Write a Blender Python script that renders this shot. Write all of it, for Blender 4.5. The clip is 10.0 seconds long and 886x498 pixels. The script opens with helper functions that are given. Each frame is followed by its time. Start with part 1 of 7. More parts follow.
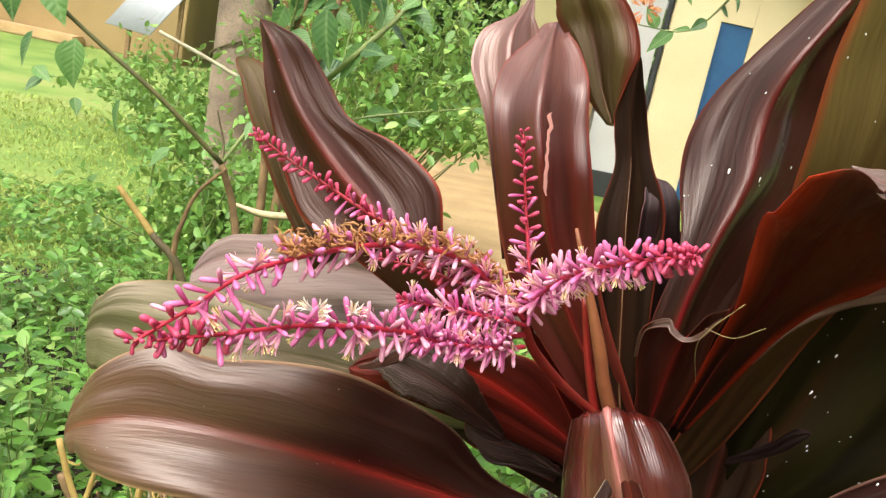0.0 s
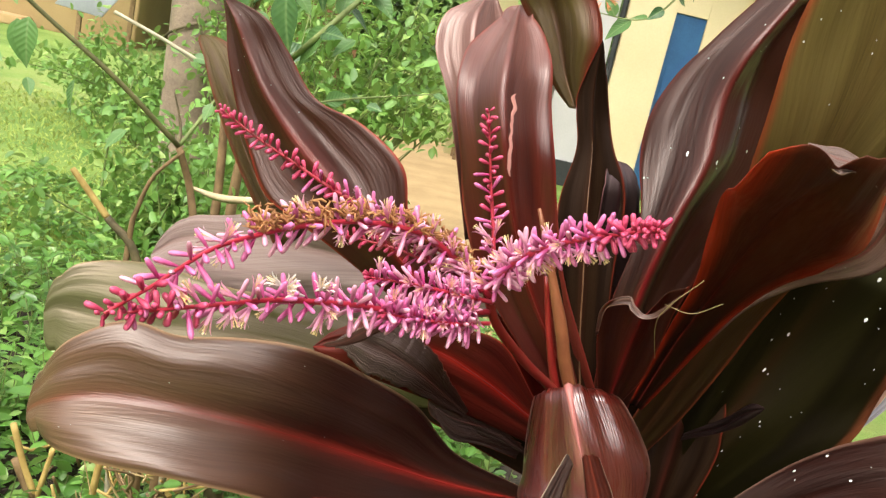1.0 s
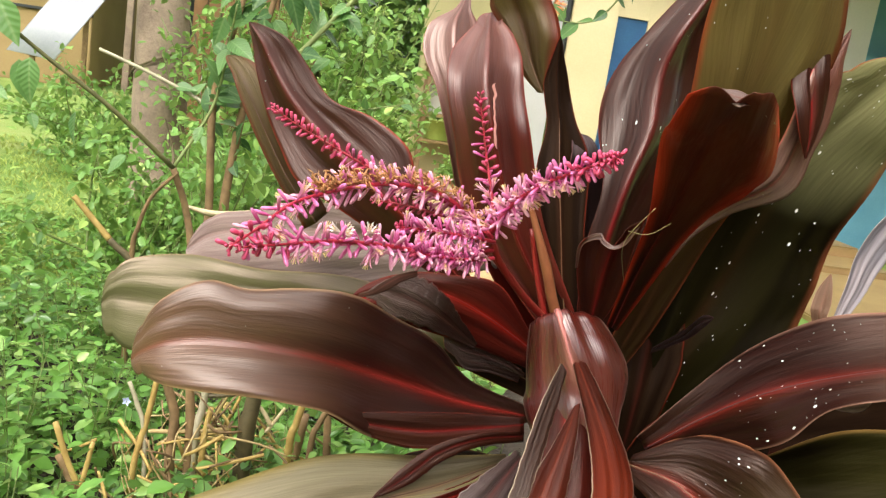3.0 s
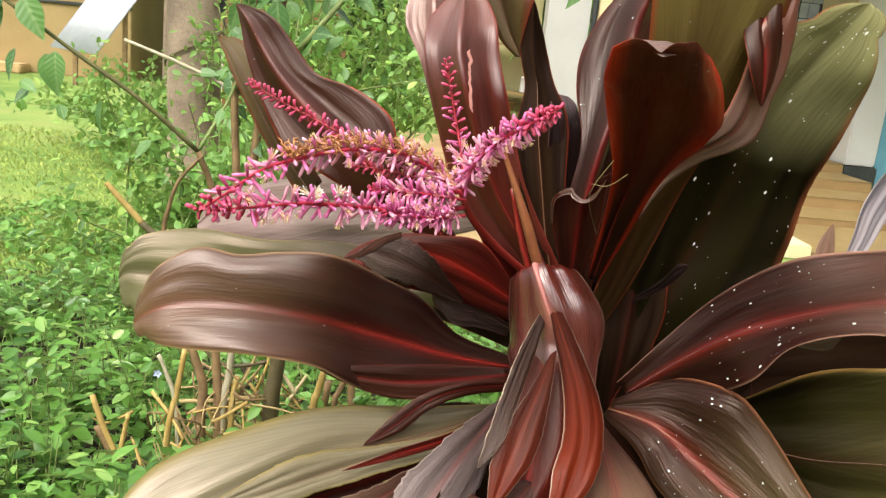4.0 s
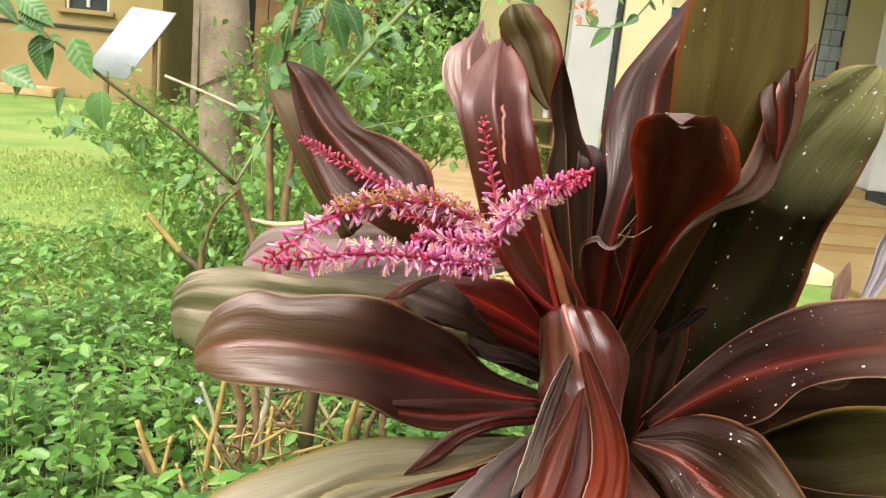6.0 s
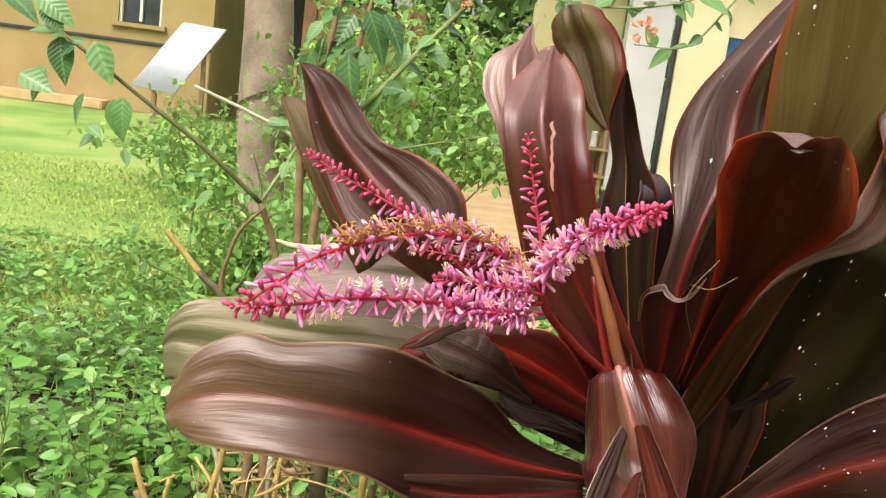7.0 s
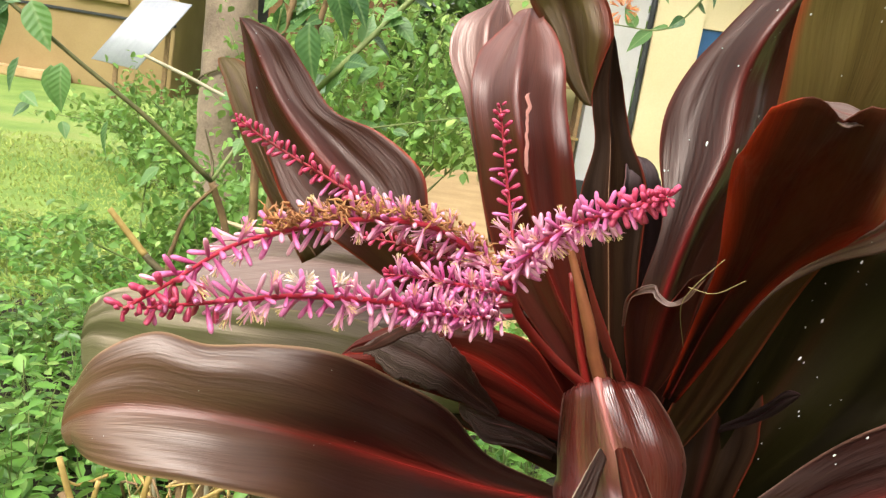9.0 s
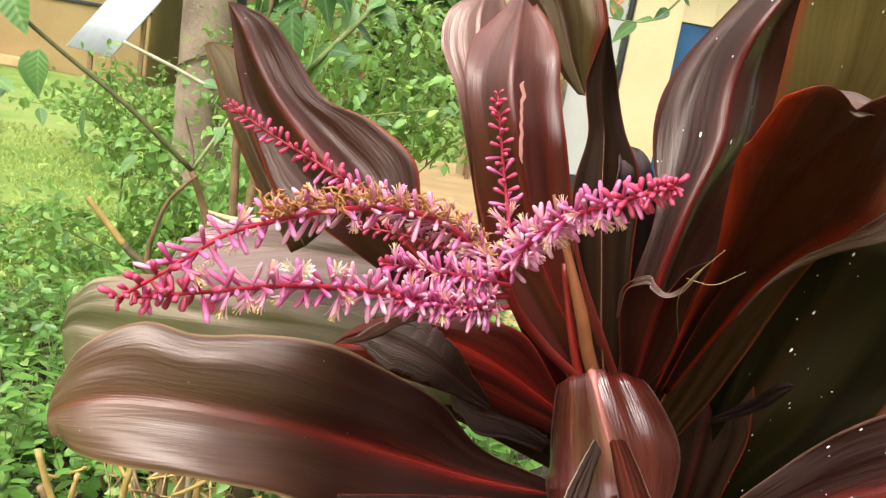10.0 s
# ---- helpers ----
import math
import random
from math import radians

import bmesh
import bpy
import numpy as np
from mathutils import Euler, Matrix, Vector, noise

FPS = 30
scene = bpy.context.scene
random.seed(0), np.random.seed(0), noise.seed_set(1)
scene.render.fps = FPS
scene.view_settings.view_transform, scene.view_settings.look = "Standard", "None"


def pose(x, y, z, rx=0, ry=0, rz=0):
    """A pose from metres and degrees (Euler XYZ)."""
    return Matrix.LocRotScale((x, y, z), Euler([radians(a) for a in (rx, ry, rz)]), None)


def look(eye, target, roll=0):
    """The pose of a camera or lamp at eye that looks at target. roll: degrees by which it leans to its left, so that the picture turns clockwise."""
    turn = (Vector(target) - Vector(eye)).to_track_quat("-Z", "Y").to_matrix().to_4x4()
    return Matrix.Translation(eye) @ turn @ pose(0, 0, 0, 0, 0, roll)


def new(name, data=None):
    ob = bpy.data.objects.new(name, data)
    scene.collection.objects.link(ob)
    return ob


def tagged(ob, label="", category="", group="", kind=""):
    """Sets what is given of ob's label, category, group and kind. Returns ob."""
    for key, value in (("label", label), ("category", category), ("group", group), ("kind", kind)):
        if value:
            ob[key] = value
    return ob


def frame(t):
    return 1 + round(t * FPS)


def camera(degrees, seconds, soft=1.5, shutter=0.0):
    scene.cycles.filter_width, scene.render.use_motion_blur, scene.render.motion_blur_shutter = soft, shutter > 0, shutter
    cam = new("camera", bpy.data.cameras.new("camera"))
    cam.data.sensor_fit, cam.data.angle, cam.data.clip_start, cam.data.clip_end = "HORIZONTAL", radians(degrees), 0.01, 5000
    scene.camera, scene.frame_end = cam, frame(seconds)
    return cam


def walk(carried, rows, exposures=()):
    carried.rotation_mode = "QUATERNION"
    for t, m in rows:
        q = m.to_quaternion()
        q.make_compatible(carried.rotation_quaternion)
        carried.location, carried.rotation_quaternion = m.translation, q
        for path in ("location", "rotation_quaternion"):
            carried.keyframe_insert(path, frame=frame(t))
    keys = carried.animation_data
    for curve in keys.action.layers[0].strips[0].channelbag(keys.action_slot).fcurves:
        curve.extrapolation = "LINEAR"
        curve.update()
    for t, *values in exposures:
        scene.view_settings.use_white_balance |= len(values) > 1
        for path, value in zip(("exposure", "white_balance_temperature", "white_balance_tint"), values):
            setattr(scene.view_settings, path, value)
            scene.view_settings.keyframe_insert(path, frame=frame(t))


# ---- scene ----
cam = camera(53.0, 10.0, soft=1.32)
PATH = [
    (0, (-0.0025, 0.0027, 1.2610), (0.1069, 1.9467, 0.8060), 12.0),
    (0.5, (-0.0088, -0.0040, 1.2550), (0.1574, 1.9354, 0.7930), 12.4),
    (1, (-0.0101, -0.0090, 1.2520), (0.2001, 1.9264, 0.7920), 12.9),
    (1.5, (0.0133, -0.0241, 1.2520), (0.1607, 1.9182, 0.7960), 12.5),
    (2, (-0.0253, -0.0793, 1.2420), (0.1369, 1.8803, 0.8770), 10.7),
    (2.5, (-0.0807, -0.1929, 1.2140), (0.2116, 1.7446, 0.8140), 9.7),
    (2.7, (-0.0808, -0.2169, 1.2180), (0.2085, 1.7198, 0.8140), 9.4),
    (3.8, (-0.0522, -0.3123, 1.2250), (0.1880, 1.6236, 0.7830), 5.9),
    (4, (0.0065, -0.3211, 1.2250), (0.1886, 1.6146, 0.7540), 5.8),
    (4.5, (0.0739, -0.3782, 1.2240), (0.2194, 1.5461, 0.6990), 6.3),
    (5, (0.0627, -0.4258, 1.2520), (0.1745, 1.5061, 0.7460), 5.5),
    (5.2, (0.0513, -0.4543, 1.2740), (0.1599, 1.4928, 0.8290), 5.0),
    (6.3, (-0.0375, -0.3410, 1.2760), (0.0973, 1.6098, 0.8560), 5.9),
    (6.5, (-0.0370, -0.2870, 1.2660), (0.0782, 1.6728, 0.8820), 6.3),
    (7, (-0.0008, -0.1766, 1.2490), (0.0324, 1.7860, 0.8620), 7.5),
    (7.5, (0.0260, -0.1157, 1.2360), (0.0457, 1.8355, 0.8010), 8.1),
    (8, (0.0333, -0.0660, 1.2320), (0.0832, 1.8898, 0.8190), 8.9),
    (8.5, (0.0318, -0.0339, 1.2260), (0.1288, 1.9217, 0.8180), 9.2),
    (9, (0.0144, -0.0211, 1.2230), (0.1253, 1.9339, 0.8170), 9.3),
    (9.5, (-0.0017, -0.0224, 1.2190), (0.1302, 1.9316, 0.8150), 9.5),
    (10, (-0.0021, -0.0093, 1.2160), (0.1627, 1.9401, 0.8000), 9.9),
]
EXPOSURES = ((0, 0.3, 6850, 10), (10, 0.3, 6850, 10))
walk(cam, [(t, look(eye, target, roll)) for t, eye, target, roll in PATH], EXPOSURES)

# ---- world and sun: bright overcast day ----
world = bpy.data.worlds.new("sky")
scene.world = world
world.use_nodes = True
wn, wl = world.node_tree.nodes, world.node_tree.links
SUN_UP, SUN_TURN = 52.0, 200.0
sky = wn.new("ShaderNodeTexSky")
sky.sky_type, sky.sun_disc = "NISHITA", False
sky.sun_elevation, sky.sun_rotation = radians(SUN_UP), radians(SUN_TURN)
sky.air_density, sky.dust_density, sky.ozone_density = 1.0, 4.0, 1.0
grey = wn.new("ShaderNodeHueSaturation")
grey.inputs["Saturation"].default_value = 0.12
wl.new(sky.outputs[0], grey.inputs["Color"])
# an overcast sky is brighter overhead than at the horizon
up = wn.new("ShaderNodeSeparateXYZ")
wl.new(wn.new("ShaderNodeTexCoord").outputs["Generated"], up.inputs[0])
rise = wn.new("ShaderNodeMapRange")
rise.inputs["From Min"].default_value, rise.inputs["From Max"].default_value = 0.0, 1.0
rise.inputs["To Min"].default_value, rise.inputs["To Max"].default_value = 0.9, 3.6
wl.new(up.outputs[2], rise.inputs["Value"])
over = wn.new("ShaderNodeVectorMath")
over.operation = "SCALE"
wl.new(grey.outputs[0], over.inputs[0])
wl.new(rise.outputs[0], over.inputs["Scale"])
wl.new(over.outputs[0], wn["Background"].inputs["Color"])
wn["Background"].inputs["Strength"].default_value = 0.135
lamp = bpy.data.lights.new("sun", "SUN")
lamp.energy, lamp.angle, lamp.color = 1.4, radians(45), (1.0, 0.93, 0.82)
sun = new("sun", lamp)
# the light comes from the left, high up and a little behind the camera
sun.matrix_world = look((-2.2, -1.2, 4.0), (0, 0.8, 0.6))

rng = random.Random(7)


# ---- materials ----
def material(name):
    m = bpy.data.materials.new(name)
    m.use_nodes = True
    nt = m.node_tree
    return m, nt.nodes, nt.links, nt.nodes["Principled BSDF"]


def ramp_of(n, l, source, stops):
    r = n.new("ShaderNodeValToRGB")
    els = r.color_ramp.elements
    els[0].position, els[0].color = stops[0][0], (*stops[0][1], 1)
    els[1].position, els[1].color = stops[-1][0], (*stops[-1][1], 1)
    for p, c in stops[1:-1]:
        e = els.new(p)
        e.color = (*c, 1)
    l.new(source, r.inputs[0])
    return r.outputs[0]


def blend(n, l, fac, a, b):
    m = n.new("ShaderNodeMix")
    m.data_type = "RGBA"
    for sock, v in ((m.inputs[0], fac), (m.inputs[6], a), (m.inputs[7], b)):
        if isinstance(v, (int, float)):
            sock.default_value = v
        elif isinstance(v, tuple):
            sock.default_value = (*v, 1)
        else:
            l.new(v, sock)
    return m.outputs[2]


def noise_of(n, l, vector, scale, detail=3.0, rough=0.55):
    t = n.new("ShaderNodeTexNoise")
    t.inputs["Scale"].default_value, t.inputs["Detail"].default_value, t.inputs["Roughness"].default_value = scale, detail, rough
    if vector is not None:
        l.new(vector, t.inputs["Vector"])
    return t.outputs[0]


def bump_of(n, l, height, strength, distance):
    b = n.new("ShaderNodeBump")
    b.inputs["Strength"].default_value, b.inputs["Distance"].default_value = strength, distance
    l.new(height, b.inputs["Height"])
    return b.outputs[0]


def plain(name, a, b, scale=8.0, rough=0.7, bump=0.3, distance=0.004, metal=0.0, fine=60.0):
    """A surface that mottles between two colours, with fine grain."""
    m, n, l, p = material(name)
    co = n.new("ShaderNodeTexCoord").outputs["Object"]
    big, small = noise_of(n, l, co, scale, 4), noise_of(n, l, co, fine, 3)
    f = n.new("ShaderNodeMath")
    f.operation = "MULTIPLY_ADD"
    l.new(small, f.inputs[0])
    f.inputs[1].default_value = 0.4
    l.new(big, f.inputs[2])
    l.new(ramp_of(n, l, f.outputs[0], [(0.45, a), (0.95, b)]), p.inputs["Base Color"])
    p.inputs["Roughness"].default_value, p.inputs["Metallic"].default_value = rough, metal
    l.new(bump_of(n, l, small, bump, distance), p.inputs["Normal"])
    return m


def thin(m, n, l, p, colour, amount):
    """Lets light through a leaf."""
    t = n.new("ShaderNodeBsdfTranslucent")
    if isinstance(colour, tuple):
        t.inputs["Color"].default_value = (*colour, 1)
    else:
        l.new(colour, t.inputs["Color"])
    mix = n.new("ShaderNodeMixShader")
    mix.inputs[0].default_value = amount
    l.new(p.outputs[0], mix.inputs[1])
    l.new(t.outputs[0], mix.inputs[2])
    l.new(mix.outputs[0], n["Material Output"].inputs["Surface"])


def blade(name, dark, light, rib, rim, glow, rough=0.3, streak=0.5, through_light=0.15, coat=0.0, rim_from=0.475, gloss=0.7, tip_tone=0.25, tone_from=0.12, tone_to=0.42, crinkle=0.0, mid=None, sheen=(1.0, 0.72, 0.62), coat_ior=1.5, coat_rough=0.24):
    """A cordyline leaf: long fine veins, a coloured midrib zone and rim. UV x runs across (0 to 1), y along in metres."""
    m, n, l, p = material(name)
    uv = n.new("ShaderNodeTexCoord").outputs["UV"]
    sep = n.new("ShaderNodeSeparateXYZ")
    l.new(uv, sep.inputs[0])
    mp = n.new("ShaderNodeMapping")
    mp.inputs["Scale"].default_value = (1.0, 0.55, 1.0)
    l.new(uv, mp.inputs[0])
    rnd = n.new("ShaderNodeObjectInfo").outputs["Random"]
    comb = n.new("ShaderNodeCombineXYZ")
    l.new(rnd, comb.inputs[2])
    add = n.new("ShaderNodeVectorMath")
    l.new(mp.outputs[0], add.inputs[0])
    l.new(comb.outputs[0], add.inputs[1])
    vec = add.outputs[0]
    fine = noise_of(n, l, vec, 38, 2)
    st = n.new("ShaderNodeMapping")
    st.inputs["Scale"].default_value = (3.2, 1.5, 3.0)
    l.new(vec, st.inputs[0])
    bands = noise_of(n, l, st.outputs[0], 2.2, 3)
    vn = n.new("ShaderNodeMapping")
    vn.inputs["Scale"].default_value = (46.0, 2.2, 3.0)
    l.new(vec, vn.inputs[0])
    veins = noise_of(n, l, vn.outputs[0], 1.0, 2)
    blotch = noise_of(n, l, vec, 5, 4)
    mixf = n.new("ShaderNodeMath")
    mixf.operation = "MULTIPLY_ADD"
    l.new(bands, mixf.inputs[0])
    mixf.inputs[1].default_value = streak
    half = n.new("ShaderNodeMath")
    half.operation = "MULTIPLY"
    l.new(blotch, half.inputs[0])
    half.inputs[1].default_value = 1.0 - streak
    l.new(half.outputs[0], mixf.inputs[2])
    base = ramp_of(n, l, mixf.outputs[0], [(0.36, dark), (0.66, mid or light)])
    across = n.new("ShaderNodeMath")
    across.operation = "SUBTRACT"
    l.new(sep.outputs[0], across.inputs[0])
    across.inputs[1].default_value = 0.5
    absn = n.new("ShaderNodeMath")
    absn.operation = "ABSOLUTE"
    l.new(across.outputs[0], absn.inputs[0])
    ribf = ramp_of(n, l, absn.outputs[0], [(0.0, (1, 1, 1)), (0.045, (0.25, 0.25, 0.25)), (0.12, (0, 0, 0))])
    rimf = ramp_of(n, l, absn.outputs[0], [(0.0, (0, 0, 0)), (rim_from, (0, 0, 0)), (0.497, (1, 1, 1))])
    veinf = ramp_of(n, l, veins, [(0.42, (0, 0, 0)), (0.72, (0.22, 0.22, 0.22))])
    # Colour shift to the tip: pigment, plus crown shade and sky sheen painted in.
    tone = n.new("ShaderNodeMath")
    tone.operation = "MULTIPLY"
    l.new(ramp_of(n, l, sep.outputs[1], [(tone_from, (0, 0, 0)), (tone_to, (1, 1, 1))]), tone.inputs[0])
    tone.inputs[1].default_value = tip_tone
    tip_tint = ramp_of(n, l, bands, [(0.3, tuple(0.75 * c for c in light)), (0.6, light)])
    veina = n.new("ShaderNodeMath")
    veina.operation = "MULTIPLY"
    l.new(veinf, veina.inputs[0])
    l.new(tone.outputs[0], veina.inputs[1])
    c1 = blend(n, l, veina.outputs[0], blend(n, l, tone.outputs[0], base, tip_tint), light)
    # the midrib's colour fades towards the tip, and the rim comes and goes
    fade = ramp_of(n, l, sep.outputs[1], [(0.05, (1, 1, 1)), (0.4, (0.25, 0.25, 0.25))])
    patchy = ramp_of(n, l, noise_of(n, l, vec, 9, 2), [(0.4, (0.35, 0.35, 0.35)), (0.65, (1.0, 1.0, 1.0))])
    ribm, rimm = n.new("ShaderNodeMath"), n.new("ShaderNodeMath")
    ribm.operation = rimm.operation = "MULTIPLY"
    l.new(ribf, ribm.inputs[0])
    l.new(fade, ribm.inputs[1])
    l.new(rimf, rimm.inputs[0])
    if rim_from < 0.45:
        rimm.inputs[1].default_value = 1.0
    else:
        l.new(patchy, rimm.inputs[1])
    c2 = blend(n, l, ribm.outputs[0], c1, rib)
    c3 = blend(n, l, rimm.outputs[0], c2, rim)
    rr = ramp_of(n, l, fine, [(0.3, (rough - 0.06,) * 3), (0.7, (rough + 0.1,) * 3)])
    l.new(rr, p.inputs["Roughness"])
    p.inputs["Specular IOR Level"].default_value = gloss
    p.inputs["Specular Tint"].default_value = (*sheen, 1)
    p.inputs["Coat Weight"].default_value = coat
    p.inputs["Coat Roughness"].default_value, p.inputs["Coat IOR"].default_value = coat_rough, coat_ior
    h = n.new("ShaderNodeMath")
    h.operation = "MULTIPLY_ADD"
    l.new(veins, h.inputs[0])
    h.inputs[1].default_value = 0.35
    l.new(bands, h.inputs[2])
    # pleats and fine parallel veins run obliquely from the midrib to the rim
    slip = n.new("ShaderNodeMath")
    slip.operation = "MULTIPLY_ADD"
    l.new(absn.outputs[0], slip.inputs[0])
    slip.inputs[1].default_value = -1.1
    l.new(sep.outputs[1], slip.inputs[2])
    pleat = n.new("ShaderNodeCombineXYZ")
    l.new(slip.outputs[0], pleat.inputs[0])
    l.new(sep.outputs[0], pleat.inputs[1])
    l.new(rnd, pleat.inputs[2])
    ck, fv = n.new("ShaderNodeMapping"), n.new("ShaderNodeMapping")
    ck.inputs["Scale"].default_value = (20.0, 3.5, 9.0)
    fv.inputs["Scale"].default_value = (75.0, 4.0, 9.0)
    l.new(pleat.outputs[0], ck.inputs[0])
    l.new(pleat.outputs[0], fv.inputs[0])
    lines = noise_of(n, l, fv.outputs[0], 1.0, 3, 0.65)
    for source, amount in ((noise_of(n, l, ck.outputs[0], 1.3, 3), max(crinkle, 0.25)), (lines, 0.12)):
        h2 = n.new("ShaderNodeMath")
        h2.operation = "MULTIPLY_ADD"
        l.new(source, h2.inputs[0])
        h2.inputs[1].default_value = amount
        l.new(h.outputs[0], h2.inputs[2])
        h = h2
    # the veins are a little darker than the blade between them
    grain = n.new("ShaderNodeMix")
    grain.data_type, grain.blend_type = "RGBA", "MULTIPLY"
    grain.inputs[0].default_value = 1.0
    l.new(c3, grain.inputs[6])
    l.new(ramp_of(n, l, lines, [(0.36, (0.78, 0.78, 0.78)), (0.6, (1.08, 1.08, 1.08))]), grain.inputs[7])
    l.new(grain.outputs[2], p.inputs["Base Color"])
    relief = bump_of(n, l, h.outputs[0], 0.28 + 0.3 * min(1.0, crinkle), 0.004 + 0.003 * min(1.0, crinkle))
    l.new(relief, p.inputs["Normal"])
    l.new(relief, p.inputs["Coat Normal"])
    thin(m, n, l, p, glow, through_light)
    return m


BLADES = {}
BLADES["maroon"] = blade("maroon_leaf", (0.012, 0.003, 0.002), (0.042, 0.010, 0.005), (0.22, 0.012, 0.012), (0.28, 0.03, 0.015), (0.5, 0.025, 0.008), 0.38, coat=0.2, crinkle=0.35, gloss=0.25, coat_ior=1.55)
# Lilac tip colour paints the sky's highlight on the shoulder.
BLADES["lilac"] = blade("lilac_sheen_leaf", (0.03, 0.005, 0.004), (0.28, 0.14, 0.12), (0.18, 0.010, 0.010), (0.26, 0.03, 0.02), (0.6, 0.04, 0.02), 0.36, 0.35, coat=0.6, crinkle=0.2, mid=(0.10, 0.015, 0.009), tip_tone=0.55, tone_from=0.44, tone_to=0.58, gloss=0.25, sheen=(1.0, 0.8, 0.75), coat_ior=1.55, coat_rough=0.26)
BLADES["spotted"] = blade("speckled_leaf", (0.010, 0.003, 0.002), (0.055, 0.020, 0.014), (0.28, 0.012, 0.016), (0.22, 0.03, 0.02), (0.5, 0.025, 0.008), 0.4, 0.75, gloss=0.3, crinkle=0.3, mid=(0.032, 0.008, 0.005), tip_tone=0.6, tone_from=0.3, tone_to=0.6, coat=0.4, coat_ior=1.55)
# Broad rim ramp paints backlit glow beyond the red edge itself.
BLADES["ruby"] = blade("ruby_leaf", (0.010, 0.004, 0.002), (0.075, 0.023, 0.012), (0.10, 0.012, 0.008), (0.42, 0.032, 0.011), (0.6, 0.04, 0.01), 0.42, 0.5, 0.09, 0.0, 0.30, 0.2, mid=(0.018, 0.006, 0.003), tip_tone=0.85, tone_from=0.12, tone_to=0.27)
# Tan tip colour paints the sheen on the outer half.
BLADES["tan"] = blade("tan_maroon_leaf", (0.008, 0.002, 0.0015), (0.17, 0.092, 0.052), (0.30, 0.014, 0.010), (0.46, 0.28, 0.15), (0.5, 0.06, 0.02), 0.4, 0.6, 0.15, gloss=0.25, tip_tone=0.7, tone_from=0.3, tone_to=0.56, crinkle=0.3, mid=(0.028, 0.006, 0.0035), coat=0.6, coat_ior=1.7, coat_rough=0.32)
# Near-black colour carries the shade inside the rosette.
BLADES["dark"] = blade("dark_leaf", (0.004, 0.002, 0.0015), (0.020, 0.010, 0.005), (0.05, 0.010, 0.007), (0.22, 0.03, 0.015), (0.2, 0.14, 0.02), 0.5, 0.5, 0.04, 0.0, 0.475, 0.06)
# Near-black base colour paints the shade that neighbouring leaves cast.
BLADES["sage"] = blade("sage_leaf", (0.003, 0.0025, 0.001), (0.36, 0.345, 0.165), (0.03, 0.008, 0.005), (0.30, 0.09, 0.04), (0.3, 0.3, 0.08), 0.45, 0.75, 0.12, 0.0, 0.455, 0.06, tip_tone=0.9, tone_from=0.46, tone_to=0.74, mid=(0.012, 0.010, 0.003), crinkle=0.4)
BLADES["redleaf"] = blade("red_leaf", (0.025, 0.004, 0.002), (0.22, 0.024, 0.006), (0.14, 0.02, 0.008), (0.66, 0.46, 0.34), (0.5, 0.06, 0.02), 0.4, 0.75, gloss=0.12, crinkle=0.35, rim_from=0.465, coat=0.15, coat_ior=1.5, mid=(0.075, 0.013, 0.006), tip_tone=0.5, tone_from=0.1, tone_to=0.26, coat_rough=0.2)
BLADES["mauve"] = blade("mauve_leaf", (0.05, 0.016, 0.012), (0.26, 0.13, 0.11), (0.16, 0.03, 0.026), (0.44, 0.20, 0.16), (0.4, 0.08, 0.05), 0.34, coat=0.5, crinkle=0.4, coat_ior=1.7, coat_rough=0.25, mid=(0.10, 0.042, 0.033), tip_tone=0.6, tone_from=0.04, tone_to=0.25)
# Pale grey base paints the sky mirrored at grazing angle in the back leaf.
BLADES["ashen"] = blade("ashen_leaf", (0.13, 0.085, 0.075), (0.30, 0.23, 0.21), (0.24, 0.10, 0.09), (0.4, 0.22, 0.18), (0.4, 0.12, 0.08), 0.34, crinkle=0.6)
# Dark base paints the crown's shade, paler tip its gloss.
BLADES["blush"] = blade("blush_leaf", (0.010, 0.003, 0.002), (0.125, 0.062, 0.041), (0.22, 0.015, 0.012), (0.42, 0.22, 0.16), (0.5, 0.12, 0.06), 0.38, 0.6, 0.12, gloss=0.3, tip_tone=0.8, tone_from=0.27, tone_to=0.5, crinkle=0.5, mid=(0.025, 0.006, 0.004), coat=0.15, coat_ior=1.55, coat_rough=0.25)
BLADES["rose"] = blade("rose_tan_leaf", (0.022, 0.008, 0.005), (0.20, 0.12, 0.08), (0.22, 0.05, 0.035), (0.5, 0.32, 0.24), (0.5, 0.15, 0.08), 0.4, 0.6, 0.2, gloss=0.5, tip_tone=0.85, tone_from=0.06, tone_to=0.22, crinkle=0.5, mid=(0.06, 0.024, 0.016))
BLADES["bronze"] = blade("bronze_leaf", (0.010, 0.004, 0.003), (0.13, 0.10, 0.045), (0.20, 0.015, 0.010), (0.36, 0.14, 0.07), (0.5, 0.2, 0.08), 0.36, 0.45, 0.15, gloss=0.3, tip_tone=0.7, tone_from=0.12, tone_to=0.36, crinkle=0.7, mid=(0.035, 0.010, 0.005), coat=0.12, coat_rough=0.22)
BLADES["folded"] = blade("folded_leaf", (0.05, 0.006, 0.004), (0.25, 0.11, 0.10), (0.50, 0.17, 0.16), (0.5, 0.3, 0.24), (0.5, 0.05, 0.03), 0.28, 0.75, coat=0.8, gloss=0.3, crinkle=0.5, mid=(0.14, 0.018, 0.012), tip_tone=0.25, sheen=(1.0, 0.92, 0.9), coat_ior=2.0, coat_rough=0.16)
